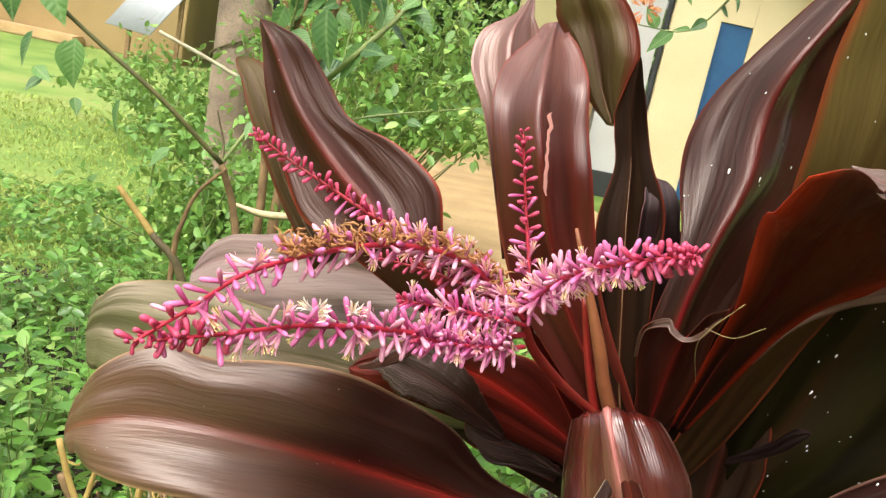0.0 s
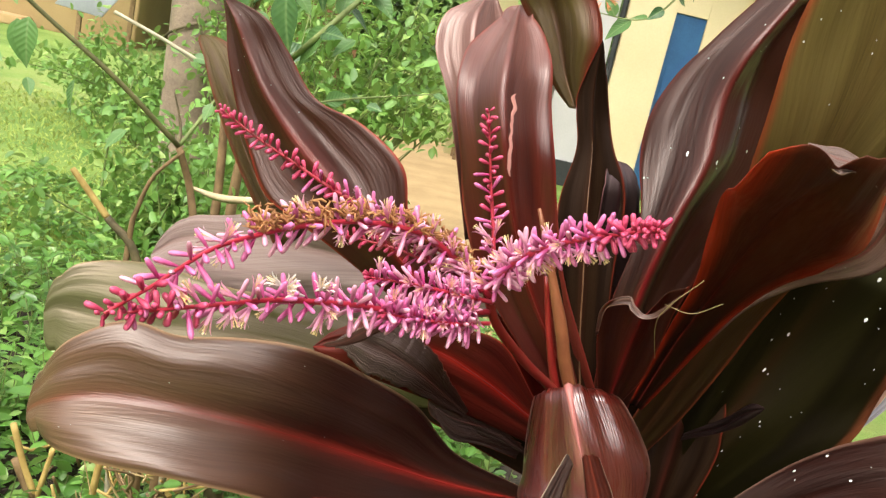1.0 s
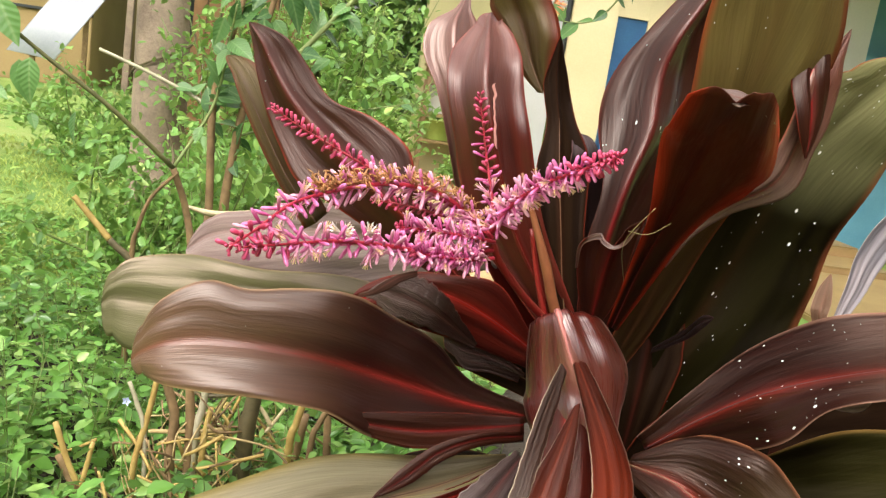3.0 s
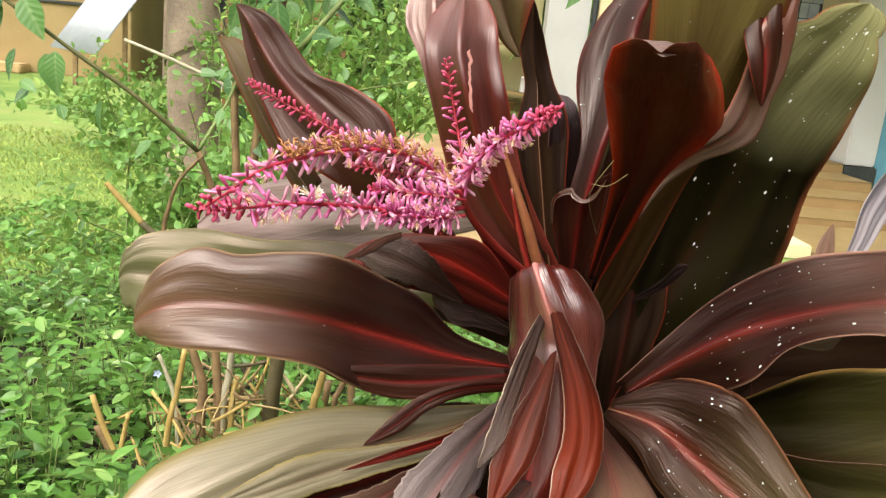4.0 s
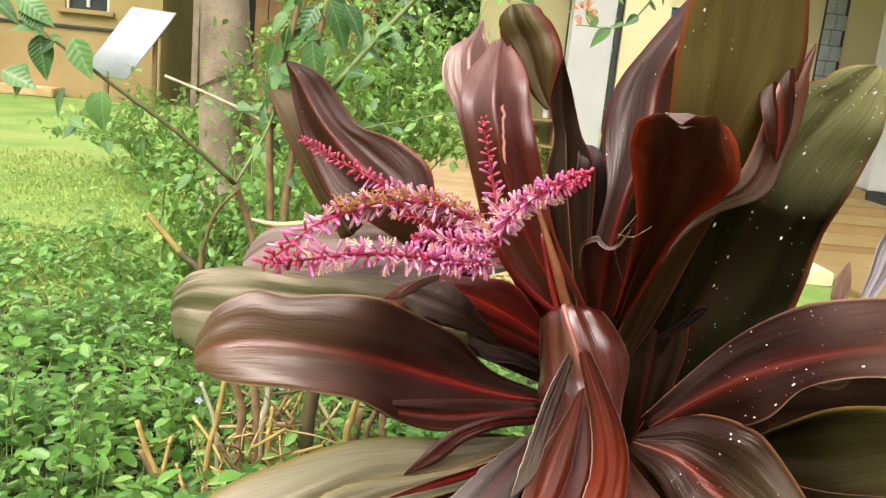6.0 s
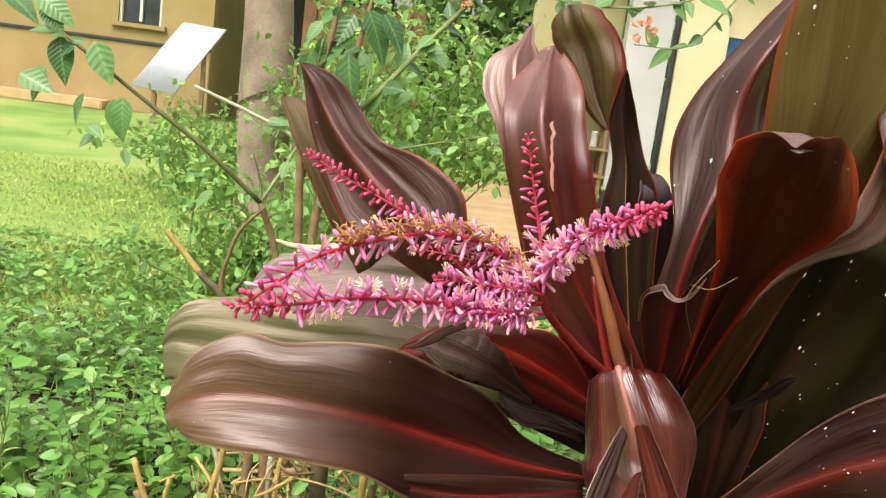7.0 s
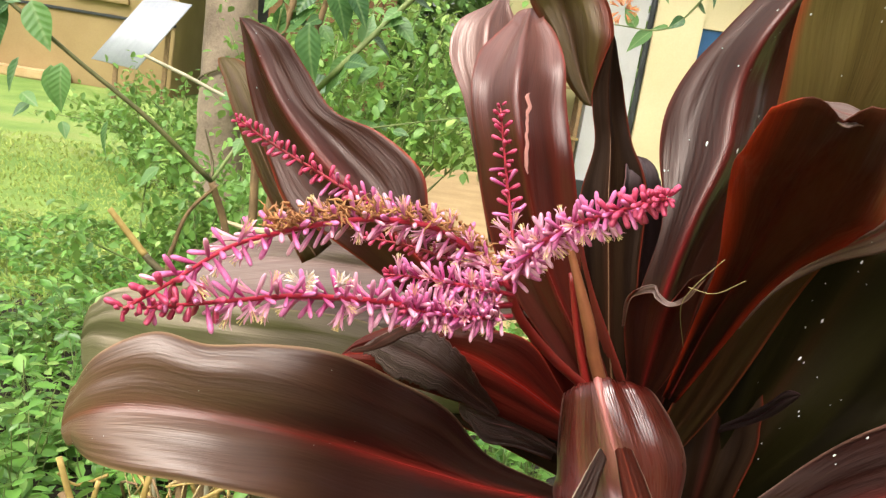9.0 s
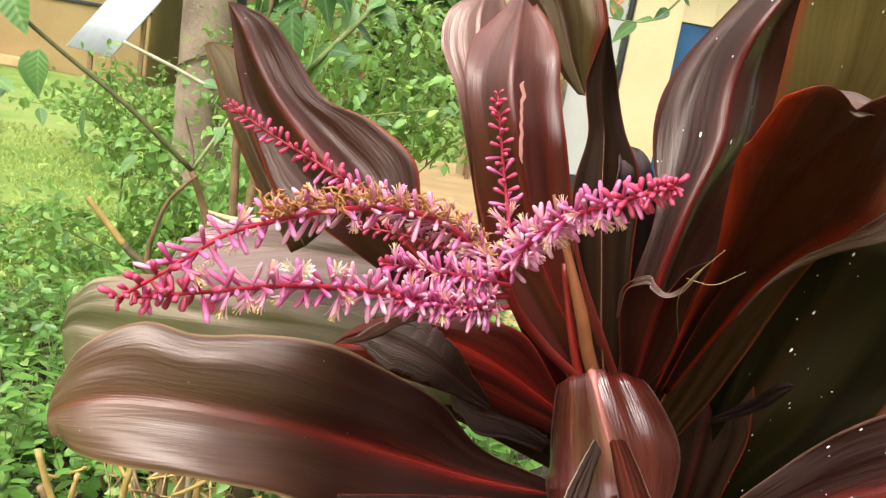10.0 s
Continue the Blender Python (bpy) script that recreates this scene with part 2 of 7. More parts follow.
BLADES["crimson"] = blade("crimson_leaf", (0.014, 0.002, 0.0015), (0.11, 0.010, 0.006), (0.42, 0.018, 0.012), (0.3, 0.03, 0.015), (0.6, 0.02, 0.008), 0.4, coat=0.1, gloss=0.25, crinkle=0.3, tone_from=0.0, tone_to=0.3, tip_tone=0.3)
# Pale tip colour paints the lit end of the ruffle.
BLADES["ruffled"] = blade("ruffled_leaf", (0.006, 0.003, 0.002), (0.26, 0.18, 0.165), (0.06, 0.02, 0.016), (0.3, 0.05, 0.03), (0.4, 0.12, 0.08), 0.36, 0.8, crinkle=0.9, mid=(0.02, 0.006, 0.005), tip_tone=0.7, tone_from=0.07, tone_to=0.19, gloss=0.3, coat=0.3)
BLADES["hood"] = blade("hooded_leaf", (0.02, 0.010, 0.004), (0.22, 0.18, 0.06), (0.05, 0.02, 0.008), (0.13, 0.012, 0.006), (0.5, 0.36, 0.05), 0.4, 0.75, 0.25, 0.2, 0.34, 0.4, crinkle=0.7, mid=(0.09, 0.065, 0.02), tip_tone=0.3, tone_from=0.1, tone_to=0.3)
BLADES["olive"] = blade("olive_leaf", (0.012, 0.004, 0.002), (0.17, 0.13, 0.042), (0.05, 0.016, 0.007), (0.26, 0.05, 0.02), (0.5, 0.36, 0.05), 0.4, 0.75, 0.2, 0.1, 0.44, 0.3, crinkle=0.5, mid=(0.035, 0.018, 0.006), tone_from=0.34, tone_to=0.6, tip_tone=0.75)
# Dark base colour stands in for the shadow of the leaf above.
BLADES["deep_olive"] = blade("shaded_olive_leaf", (0.004, 0.003, 0.001), (0.16, 0.14, 0.045), (0.03, 0.012, 0.005), (0.3, 0.18, 0.05), (0.4, 0.36, 0.05), 0.45, 0.7, 0.1, 0.0, 0.475, 0.08, tip_tone=0.7, tone_from=0.12, tone_to=0.4, crinkle=0.6, mid=(0.02, 0.018, 0.005))
BLADES["green"] = blade("green_leaf", (0.04, 0.034, 0.014), (0.17, 0.165, 0.085), (0.07, 0.05, 0.025), (0.36, 0.24, 0.12), (0.3, 0.3, 0.06), 0.36, 0.6, 0.2, 0.2, crinkle=0.3, mid=(0.062, 0.058, 0.022), tip_tone=0.7, tone_from=0.3, tone_to=0.52)
BLADES["pale"] = blade("pale_leaf", (0.10, 0.08, 0.046), (0.26, 0.235, 0.15), (0.24, 0.13, 0.08), (0.22, 0.17, 0.045), (0.5, 0.4, 0.12), 0.36, 0.4, 0.2, tip_tone=0.8, tone_from=0.05, tone_to=0.4, crinkle=0.4, rim_from=0.40, coat=0.4, coat_ior=1.6)

# Grey-lilac base colour paints part of the reflected sky.
BLADES["silver"] = blade("silvery_leaf", (0.025, 0.015, 0.014), (0.15, 0.125, 0.122), (0.16, 0.05, 0.045), (0.46, 0.34, 0.29), (0.4, 0.12, 0.08), 0.3, 0.75, crinkle=0.3, mid=(0.07, 0.048, 0.045), tip_tone=0.6, tone_from=0.05, tone_to=0.2, coat=0.4, coat_ior=1.7, coat_rough=0.2)
BLADES["dusk"] = blade("dusky_leaf", (0.010, 0.006, 0.006), (0.20, 0.15, 0.16), (0.03, 0.01, 0.01), (0.12, 0.05, 0.05), (0.3, 0.1, 0.08), 0.4, 0.6, crinkle=0.4, mid=(0.016, 0.009, 0.009), tip_tone=0.9, tone_from=0.19, tone_to=0.25, gloss=0.15)
BLADES["lip"] = blade("curled_lip_leaf", (0.015, 0.005, 0.004), (0.10, 0.045, 0.036), (0.10, 0.035, 0.028), (0.26, 0.12, 0.095), (0.4, 0.1, 0.06), 0.34, 0.5, crinkle=0.3, mid=(0.035, 0.013, 0.010), tip_tone=0.3, tone_from=0.0, tone_to=0.1, coat=0.5, coat_ior=1.8, coat_rough=0.16)
# Pale lower colour paints the sky reflected on the bend.
BLADES["flush"] = blade("flushed_leaf", (0.10, 0.05, 0.042), (0.12, 0.032, 0.020), (0.2, 0.06, 0.045), (0.42, 0.07, 0.04), (0.4, 0.08, 0.04), 0.32, 0.6, crinkle=0.3, mid=(0.27, 0.175, 0.15), tip_tone=0.8, tone_from=0.18, tone_to=0.32, coat=0.5, coat_ior=1.7, coat_rough=0.22)
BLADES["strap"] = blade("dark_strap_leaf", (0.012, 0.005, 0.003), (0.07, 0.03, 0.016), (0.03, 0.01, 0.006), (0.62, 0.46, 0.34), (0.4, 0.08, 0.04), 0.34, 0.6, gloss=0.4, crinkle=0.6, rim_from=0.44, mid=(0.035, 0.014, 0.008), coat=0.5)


def tissue(name, a, b, rough=0.45, glow=0.15, scale=300.0):
    """Petal or stalk tissue, a little different on each piece."""
    m, n, l, p = material(name)
    rnd = n.new("ShaderNodeObjectInfo").outputs["Random"]
    co = n.new("ShaderNodeTexCoord").outputs["Object"]
    f = n.new("ShaderNodeMath")
    f.operation = "MULTIPLY_ADD"
    l.new(noise_of(n, l, co, scale, 2), f.inputs[0])
    f.inputs[1].default_value = 0.6
    half = n.new("ShaderNodeMath")
    half.operation = "MULTIPLY"
    half.inputs[1].default_value = 0.4
    l.new(rnd, half.inputs[0])
    l.new(half.outputs[0], f.inputs[2])
    c = ramp_of(n, l, f.outputs[0], [(0.15, a), (0.8, b)])
    l.new(c, p.inputs["Base Color"])
    p.inputs["Roughness"].default_value = rough
    if glow:
        thin(m, n, l, p, c, glow)
    return m


def petal(name, root, mouth, length, rough=0.42):
    """Floret tissue that pales from its root to its mouth. z runs along the floret, in metres."""
    m, n, l, p = material(name)
    sep = n.new("ShaderNodeSeparateXYZ")
    co = n.new("ShaderNodeTexCoord").outputs["Object"]
    l.new(co, sep.inputs[0])
    along = n.new("ShaderNodeMath")
    along.operation = "MULTIPLY"
    along.inputs[1].default_value = 1.0 / length
    l.new(sep.outputs[2], along.inputs[0])
    wob = n.new("ShaderNodeMath")
    wob.operation = "MULTIPLY_ADD"
    l.new(noise_of(n, l, co, 420, 2), wob.inputs[0])
    wob.inputs[1].default_value = 0.5
    l.new(along.outputs[0], wob.inputs[2])
    shade = n.new("ShaderNodeMath")
    shade.operation = "MULTIPLY_ADD"
    l.new(n.new("ShaderNodeObjectInfo").outputs["Random"], shade.inputs[0])
    shade.inputs[1].default_value = 0.5
    shade.inputs[2].default_value = -0.25
    total = n.new("ShaderNodeMath")
    l.new(wob.outputs[0], total.inputs[0])
    l.new(shade.outputs[0], total.inputs[1])
    c = ramp_of(n, l, total.outputs[0], [(0.25, root), (0.75, tuple(0.5 * (r + q) for r, q in zip(root, mouth))), (1.2, mouth)])
    l.new(c, p.inputs["Base Color"])
    p.inputs["Roughness"].default_value = rough
    thin(m, n, l, p, c, 0.2)
    return m


def foliage(name, dark, light, yellow, rough=0.45, glow=0.3, by_island=True):
    m, n, l, p = material(name)
    f = n.new("ShaderNodeNewGeometry").outputs["Random Per Island"] if by_island else n.new("ShaderNodeObjectInfo").outputs["Random"]
    c = ramp_of(n, l, f, [(0.0, dark), (0.8, light), (1.0, yellow)])
    co = n.new("ShaderNodeTexCoord").outputs["Object"]
    c = blend(n, l, ramp_of(n, l, noise_of(n, l, co, 3.0, 3), [(0.4, (0, 0, 0)), (0.75, (0.6, 0.6, 0.6))]), c, light)
    l.new(c, p.inputs["Base Color"])
    p.inputs["Roughness"].default_value = rough
    thin(m, n, l, p, yellow, glow)
    return m


def veined(name, dark, light, vein, rough=0.32):
    """A broad leaf with a pale midrib and arching side veins. x runs across, y along."""
    m, n, l, p = material(name)
    co = n.new("ShaderNodeTexCoord").outputs["Object"]
    sep = n.new("ShaderNodeSeparateXYZ")
    l.new(co, sep.inputs[0])
    ab = n.new("ShaderNodeMath")
    ab.operation = "ABSOLUTE"
    l.new(sep.outputs[0], ab.inputs[0])
    slip = n.new("ShaderNodeMath")
    slip.operation = "MULTIPLY_ADD"
    l.new(ab.outputs[0], slip.inputs[0])
    slip.inputs[1].default_value = -0.8
    l.new(sep.outputs[1], slip.inputs[2])
    wav = n.new("ShaderNodeMath")
    wav.operation = "MULTIPLY"
    l.new(slip.outputs[0], wav.inputs[0])
    wav.inputs[1].default_value = 520.0
    sine = n.new("ShaderNodeMath")
    sine.operation = "SINE"
    l.new(wav.outputs[0], sine.inputs[0])
    f = ramp_of(n, l, n.new("ShaderNodeObjectInfo").outputs["Random"], [(0.0, dark), (1.0, light)])
    f = blend(n, l, ramp_of(n, l, noise_of(n, l, co, 40, 3), [(0.35, (0, 0, 0)), (0.7, (0.5, 0.5, 0.5))]), f, light)
    f = blend(n, l, ramp_of(n, l, sine.outputs[0], [(0.8, (0, 0, 0)), (1.0, (0.07, 0.07, 0.07))]), f, vein)
    f = blend(n, l, ramp_of(n, l, ab.outputs[0], [(0.0, (0.5, 0.5, 0.5)), (0.0016, (0, 0, 0))]), f, vein)
    l.new(f, p.inputs["Base Color"])
    p.inputs["Roughness"].default_value = rough
    l.new(bump_of(n, l, sine.outputs[0], 0.35, 0.0012), p.inputs["Normal"])
    thin(m, n, l, p, f, 0.3)
    return m


SHRUB_LEAF = veined("shrub_leaf", (0.03, 0.09, 0.035), (0.13, 0.27, 0.075), (0.26, 0.38, 0.16))
BUD_RED = petal("crimson_bud", (0.36, 0.012, 0.05), (0.68, 0.09, 0.20), 0.0135)
BUD_PINK = petal("magenta_bud", (0.46, 0.03, 0.17), (0.76, 0.22, 0.48), 0.0185)
BUD_PALE = petal("pale_pink_petal", (0.54, 0.10, 0.28), (0.82, 0.42, 0.56), 0.0205)
STAMEN = tissue("cream_stamen", (0.72, 0.52, 0.2), (0.85, 0.7, 0.35))
RACHIS = tissue("crimson_stalk", (0.24, 0.008, 0.02), (0.42, 0.025, 0.05), 0.4, 0.0, 120)
WITHERED = tissue("withered_brown", (0.22, 0.07, 0.025), (0.55, 0.27, 0.10), 0.7, 0.1, 90)
RIB_RED = tissue("crimson_midrib", (0.16, 0.008, 0.007), (0.27, 0.018, 0.014), 0.4, 0.0, 60)
RIB_DARK = tissue("maroon_midrib", (0.08, 0.02, 0.02), (0.14, 0.05, 0.045), 0.4, 0.0, 60)
RIB_PINK = tissue("pink_midrib", (0.40, 0.12, 0.11), (0.54, 0.22, 0.2), 0.4, 0.0, 60)
RIB_BROWN = tissue("brown_midrib", (0.10, 0.05, 0.02), (0.2, 0.11, 0.05), 0.5, 0.0, 60)
OLD_STALK = tissue("tan_stalk", (0.15, 0.04, 0.02), (0.32, 0.12, 0.045), 0.5, 0.0, 40)
SCAR = tissue("pink_scar", (0.66, 0.27, 0.22), (0.8, 0.4, 0.34), 0.7, 0.0, 200)
SPECK = tissue("white_speck", (0.7, 0.68, 0.62), (0.85, 0.83, 0.78), 0.7, 0.0, 50)
STEM = plain("ringed_stem", (0.10, 0.06, 0.04), (0.22, 0.15, 0.10), 14, 0.8, 0.5)
BARK = plain("grey_bark", (0.14, 0.10, 0.075), (0.34, 0.26, 0.19), 5, 0.85, 0.7, 0.01)
TWIG_DARK = plain("dark_twig", (0.05, 0.04, 0.018), (0.13, 0.10, 0.045), 20, 0.7)
TWIG_OLIVE = plain("olive_twig", (0.07, 0.07, 0.022), (0.15, 0.14, 0.05), 20, 0.7)
TWIG_BROWN = plain("brown_twig", (0.14, 0.085, 0.04), (0.27, 0.17, 0.08), 20, 0.75)
TWIG_PALE = plain("pale_twig", (0.30, 0.27, 0.18), (0.46, 0.42, 0.3), 20, 0.75)
TWIG_GREEN = plain("green_twig", (0.12, 0.17, 0.05), (0.22, 0.27, 0.09), 20, 0.65)
STRAW = plain("straw", (0.26, 0.18, 0.07), (0.45, 0.34, 0.16), 20, 0.75)
STALK_YELLOW = plain("yellow_stalk", (0.3, 0.19, 0.05), (0.5, 0.36, 0.12), 20, 0.7)
HERB = foliage("herb_leaf", (0.03, 0.10, 0.02), (0.145, 0.33, 0.06), (0.33, 0.48, 0.14), 0.28)
BUSH = foliage("bush_leaf", (0.045, 0.13, 0.025), (0.17, 0.35, 0.075), (0.38, 0.52, 0.14))
SOIL = plain("dark_soil", (0.02, 0.015, 0.01), (0.06, 0.042, 0.028), 6, 0.95, 0.8, 0.02)
FAR_LEAF = foliage("far_leaf", (0.03, 0.07, 0.02), (0.10, 0.2, 0.05), (0.25, 0.35, 0.1))
GRASS = foliage("grass_blade", (0.20, 0.31, 0.06), (0.30, 0.41, 0.09), (0.5, 0.52, 0.18), 0.7)
YELLOW_WALL = plain("ochre_plaster", (0.25, 0.18, 0.068), (0.33, 0.245, 0.10), 1.2, 0.85, 0.15)
ORANGE_WALL = plain("orange_plaster", (0.25, 0.17, 0.072), (0.32, 0.228, 0.102), 1.5, 0.85, 0.2)
CREAM_WALL = plain("cream_plaster", (0.56, 0.48, 0.28), (0.66, 0.58, 0.36), 1.2, 0.8, 0.1)
# Cream plaster darkened to paint the recess's shade.
SHADE_WALL = plain("shaded_cream_plaster", (0.36, 0.33, 0.16), (0.45, 0.41, 0.22), 1.2, 0.85, 0.15)
LIME_TUB = plain("lime_plastic", (0.20, 0.27, 0.05), (0.28, 0.36, 0.08), 5, 0.45, 0.05)
WHITE_WALL = plain("white_plaster", (0.42, 0.42, 0.41), (0.54, 0.54, 0.53), 1.2, 0.8, 0.1)
BLACK_PAINT = plain("black_paint", (0.012, 0.014, 0.016), (0.035, 0.04, 0.042), 6, 0.5, 0.1)
BLUE_PAINT = plain("blue_paint", (0.012, 0.07, 0.18), (0.03, 0.12, 0.26), 3, 0.45, 0.1)
TEAL_PAINT = plain("light_blue_paint", (0.08, 0.25, 0.36), (0.13, 0.33, 0.44), 3, 0.5, 0.1)
TREAD = plain("tan_tile", (0.19, 0.125, 0.045), (0.28, 0.20, 0.08), 3, 0.5, 0.1)
STEP_TILE = plain("step_tile", (0.21, 0.13, 0.05), (0.29, 0.19, 0.08), 3, 0.5, 0.1)
RUST_TILE = plain("rust_tile", (0.16, 0.065, 0.022), (0.26, 0.11, 0.04), 3, 0.4, 0.1)
RISER = plain("brown_tile", (0.14, 0.065, 0.025), (0.22, 0.115, 0.045), 3, 0.5, 0.1)
SHEET = plain("pale_sheet", (0.26, 0.28, 0.31), (0.36, 0.38, 0.41), 2, 0.5, 0.1)
GLASS_DARK = plain("dark_window_glass", (0.02, 0.03, 0.03), (0.05, 0.06, 0.06), 3, 0.12, 0.0)
FRAME = plain("window_frame_paint", (0.5, 0.47, 0.4), (0.62, 0.6, 0.5), 5, 0.6, 0.1)
PALE_STRAW = plain("pale_straw", (0.42, 0.33, 0.18), (0.66, 0.55, 0.35), 20, 0.75)
STONE = plain("grey_stone", (0.26, 0.31, 0.33), (0.4, 0.44, 0.45), 7, 0.8, 0.3)
GREY_DRY = blade("grey_dry_leaf", (0.03, 0.03, 0.034), (0.20, 0.20, 0.23), (0.2, 0.18, 0.18), (0.3, 0.27, 0.25), (0.2, 0.18, 0.16), 0.5, 0.7, 0.05)
SAND = plain("sandy_earth", (0.36, 0.24, 0.11), (0.52, 0.37, 0.19), 3, 0.95, 0.5, 0.01)
ROOF = plain("roof_sheet", (0.2, 0.1, 0.07), (0.3, 0.17, 0.12), 3, 0.8, 0.2)

m, n, l, p = material("lawn")
co = n.new("ShaderNodeTexCoord").outputs["Object"]
patch = ramp_of(n, l, noise_of(n, l, co, 0.8, 5), [(0.38, (0.13, 0.24, 0.04)), (0.52, (0.22, 0.33, 0.07)), (0.68, (0.34, 0.35, 0.12))])
l.new(blend(n, l, ramp_of(n, l, noise_of(n, l, co, 26, 4, 0.7), [(0.35, (0, 0, 0)), (0.75, (0.55, 0.55, 0.55))]), patch, (0.14, 0.22, 0.04)), p.inputs["Base Color"])
p.inputs["Roughness"].default_value = 0.9
l.new(bump_of(n, l, noise_of(n, l, co, 60, 3), 0.8, 0.03), p.inputs["Normal"])
LAWN = m


# ---- mesh helpers ----
def build(name, verts, faces, mat, parent=None, uvs=None, label="", smooth=True):
    """One mesh object; uvs holds one pair a vertex."""
    me = bpy.data.meshes.new(name)
    me.from_pydata([tuple(v) for v in verts], [], faces)
    if uvs is not None:
        lay = me.uv_layers.new(name="UVMap")
        loops = np.empty(len(me.loops), dtype=np.int32)
        me.loops.foreach_get("vertex_index", loops)
        lay.data.foreach_set("uv", np.asarray(uvs, dtype=np.float32)[loops].ravel())
    if smooth:
        me.polygons.foreach_set("use_smooth", [True] * len(me.polygons))
    me.materials.append(mat)
    me.update()
    ob = new(name, me)
    if parent is not None:
        ob.parent = parent
    if label:
        ob["label"] = label
    return ob


def spline(points, count):
    """Catmull-Rom through the rows of points, count rows out."""
    pts = np.asarray(points, float)
    k = len(pts)
    if k == 2:
        pts = np.array([pts[0], (pts[0] + pts[1]) / 2, pts[1]])
        k = 3
    ext = np.vstack([2 * pts[0] - pts[1], pts, 2 * pts[-1] - pts[-2]])
    out = []
    for u in np.linspace(0, k - 1, count):
        i = min(int(u), k - 2)
        f = u - i
        a, b, c, d = ext[i:i + 4]
        out.append(0.5 * (2 * b + (c - a) * f + (2 * a - 5 * b + 4 * c - d) * f * f + (3 * b - a - 3 * c + d) * f ** 3))
    return np.array(out)


def unit(v):
    return v / max(np.linalg.norm(v), 1e-9)


def tube_data(points, radii, sides=8, count=0, closed=True):
    pts = spline(points, count) if count else np.asarray(points, float)
    rad = np.interp(np.linspace(0, 1, len(pts)), np.linspace(0, 1, len(radii)), radii)
    verts, faces = [], []
    t0 = unit(pts[1] - pts[0])
    a = unit(np.cross(t0, (0.31, 0.22, 0.92) if abs(t0[2]) < 0.9 else (0.9, 0.3, 0.1)))
    for i, q in enumerate(pts):
        t = unit(pts[min(i + 1, len(pts) - 1)] - pts[max(i - 1, 0)])
        a = unit(a - (a @ t) * t)
        b = np.cross(t, a)
        for j in range(sides):
            w = 2 * math.pi * j / sides
            verts.append(q + rad[i] * (a * math.cos(w) + b * math.sin(w)))
    for i in range(len(pts) - 1):
        for j in range(sides):
            faces.append((i * sides + j, i * sides + (j + 1) % sides, (i + 1) * sides + (j + 1) % sides, (i + 1) * sides + j))
    if closed:
        faces.append(tuple(range(sides))[::-1])
        faces.append(tuple((len(pts) - 1) * sides + j for j in range(sides)))
    return verts, faces


def tube(name, points, radii, mat, parent=None, sides=8, count=0, label=""):
    return build(name, *tube_data(points, radii, sides, count), mat, parent, None, label)


def box(name, lo, hi, mat, parent=None, label="", bevel=0.0):
    """A bevelled box from corner to corner."""
    bm = bmesh.new()
    bmesh.ops.create_cube(bm, size=1.0)
    size = [hi[i] - lo[i] for i in range(3)]
    for v in bm.verts:
        v.co = Vector((lo[i] + (v.co[i] + 0.5) * size[i] for i in range(3)))
    if bevel:
        bmesh.ops.bevel(bm, geom=bm.edges[:], offset=bevel, segments=2, affect="EDGES")
    me = bpy.data.meshes.new(name)
    bm.to_mesh(me)
    bm.free()
    me.materials.append(mat)
    ob = new(name, me)
    if parent is not None:
        ob.parent = parent
    if label:
        ob["label"] = label
    return ob


def empty(name, place, label, category, group=""):
    ob = new(name)
    ob.location = place
    ob.empty_display_size = 0.05
    return tagged(ob, label, category, group)


def drop_in(ob, parent):
    """Hang a world-built mesh under a parent that stands elsewhere."""
    ob.parent = parent
    ob.matrix_parent_inverse = Matrix.Translation(parent.location).inverted()
    return ob


def leaf_cloud(name, places, ways, sizes, widths, mat, fold=0.18, droop=0.15):
    """Many small pointed leaves in one mesh."""
    places, ways = np.asarray(places, float), np.asarray(ways, float)
    ways = ways / np.linalg.norm(ways, axis=1)[:, None]
    k = len(places)
    gen = np.random.default_rng(len(places))
    ups = np.array([0, 0, 1.0]) + gen.normal(0, 0.45, (k, 3))
    side = np.cross(ways, ups)
    side /= np.linalg.norm(side, axis=1)[:, None]
    nor = np.cross(side, ways)
    sizes, widths = np.asarray(sizes)[:, None], np.asarray(widths)[:, None]
    table = [(0, 0, 0), (0.16, 0.26, 0.8), (0.45, 0.42, 1), (0.76, 0.3, 0.8), (1, 0, 0), (0.76, -0.3, 0.8), (0.45, -0.42, 1), (0.16, -0.26, 0.8), (0.45, 0, 0)]
    stack = []
    for a, s, f in table:
        stack.append(places + ways * sizes * a + side * widths * s * 1.2 + nor * (widths * fold * f - sizes * droop * a * a))
    verts = np.stack(stack, 1).reshape(-1, 3)
    fans = [(0, 8, 2, 1), (8, 4, 3, 2), (0, 7, 6, 8), (8, 6, 5, 4)]
    faces = [tuple(9 * i + q for q in f) for i in range(k) for f in fans]
    return build(name, verts, faces, mat)


# ---- ground ----
def ground_sheet():
    xs = np.concatenate([np.linspace(-400, -12, 12), np.linspace(-10, 10, 61), np.linspace(12, 400, 12)])
    ys = np.concatenate([np.linspace(-400, -6, 12), np.linspace(-5, 14, 58), np.linspace(16, 600, 12)])
    verts = [(x, y, 0.03 * noise.noise((x * 0.6, y * 0.6, 0.3)) if abs(x) < 11 and -6 < y < 7 else 0.0) for y in ys for x in xs]
    w = len(xs)
    faces = [(j * w + i, j * w + i + 1, (j + 1) * w + i + 1, (j + 1) * w + i) for j in range(len(ys) - 1) for i in range(w - 1)]
    return tagged(build("ground", verts, faces, LAWN), "mown yellow-green lawn reaching to the houses", "ground", kind="structure")


ground_sheet()


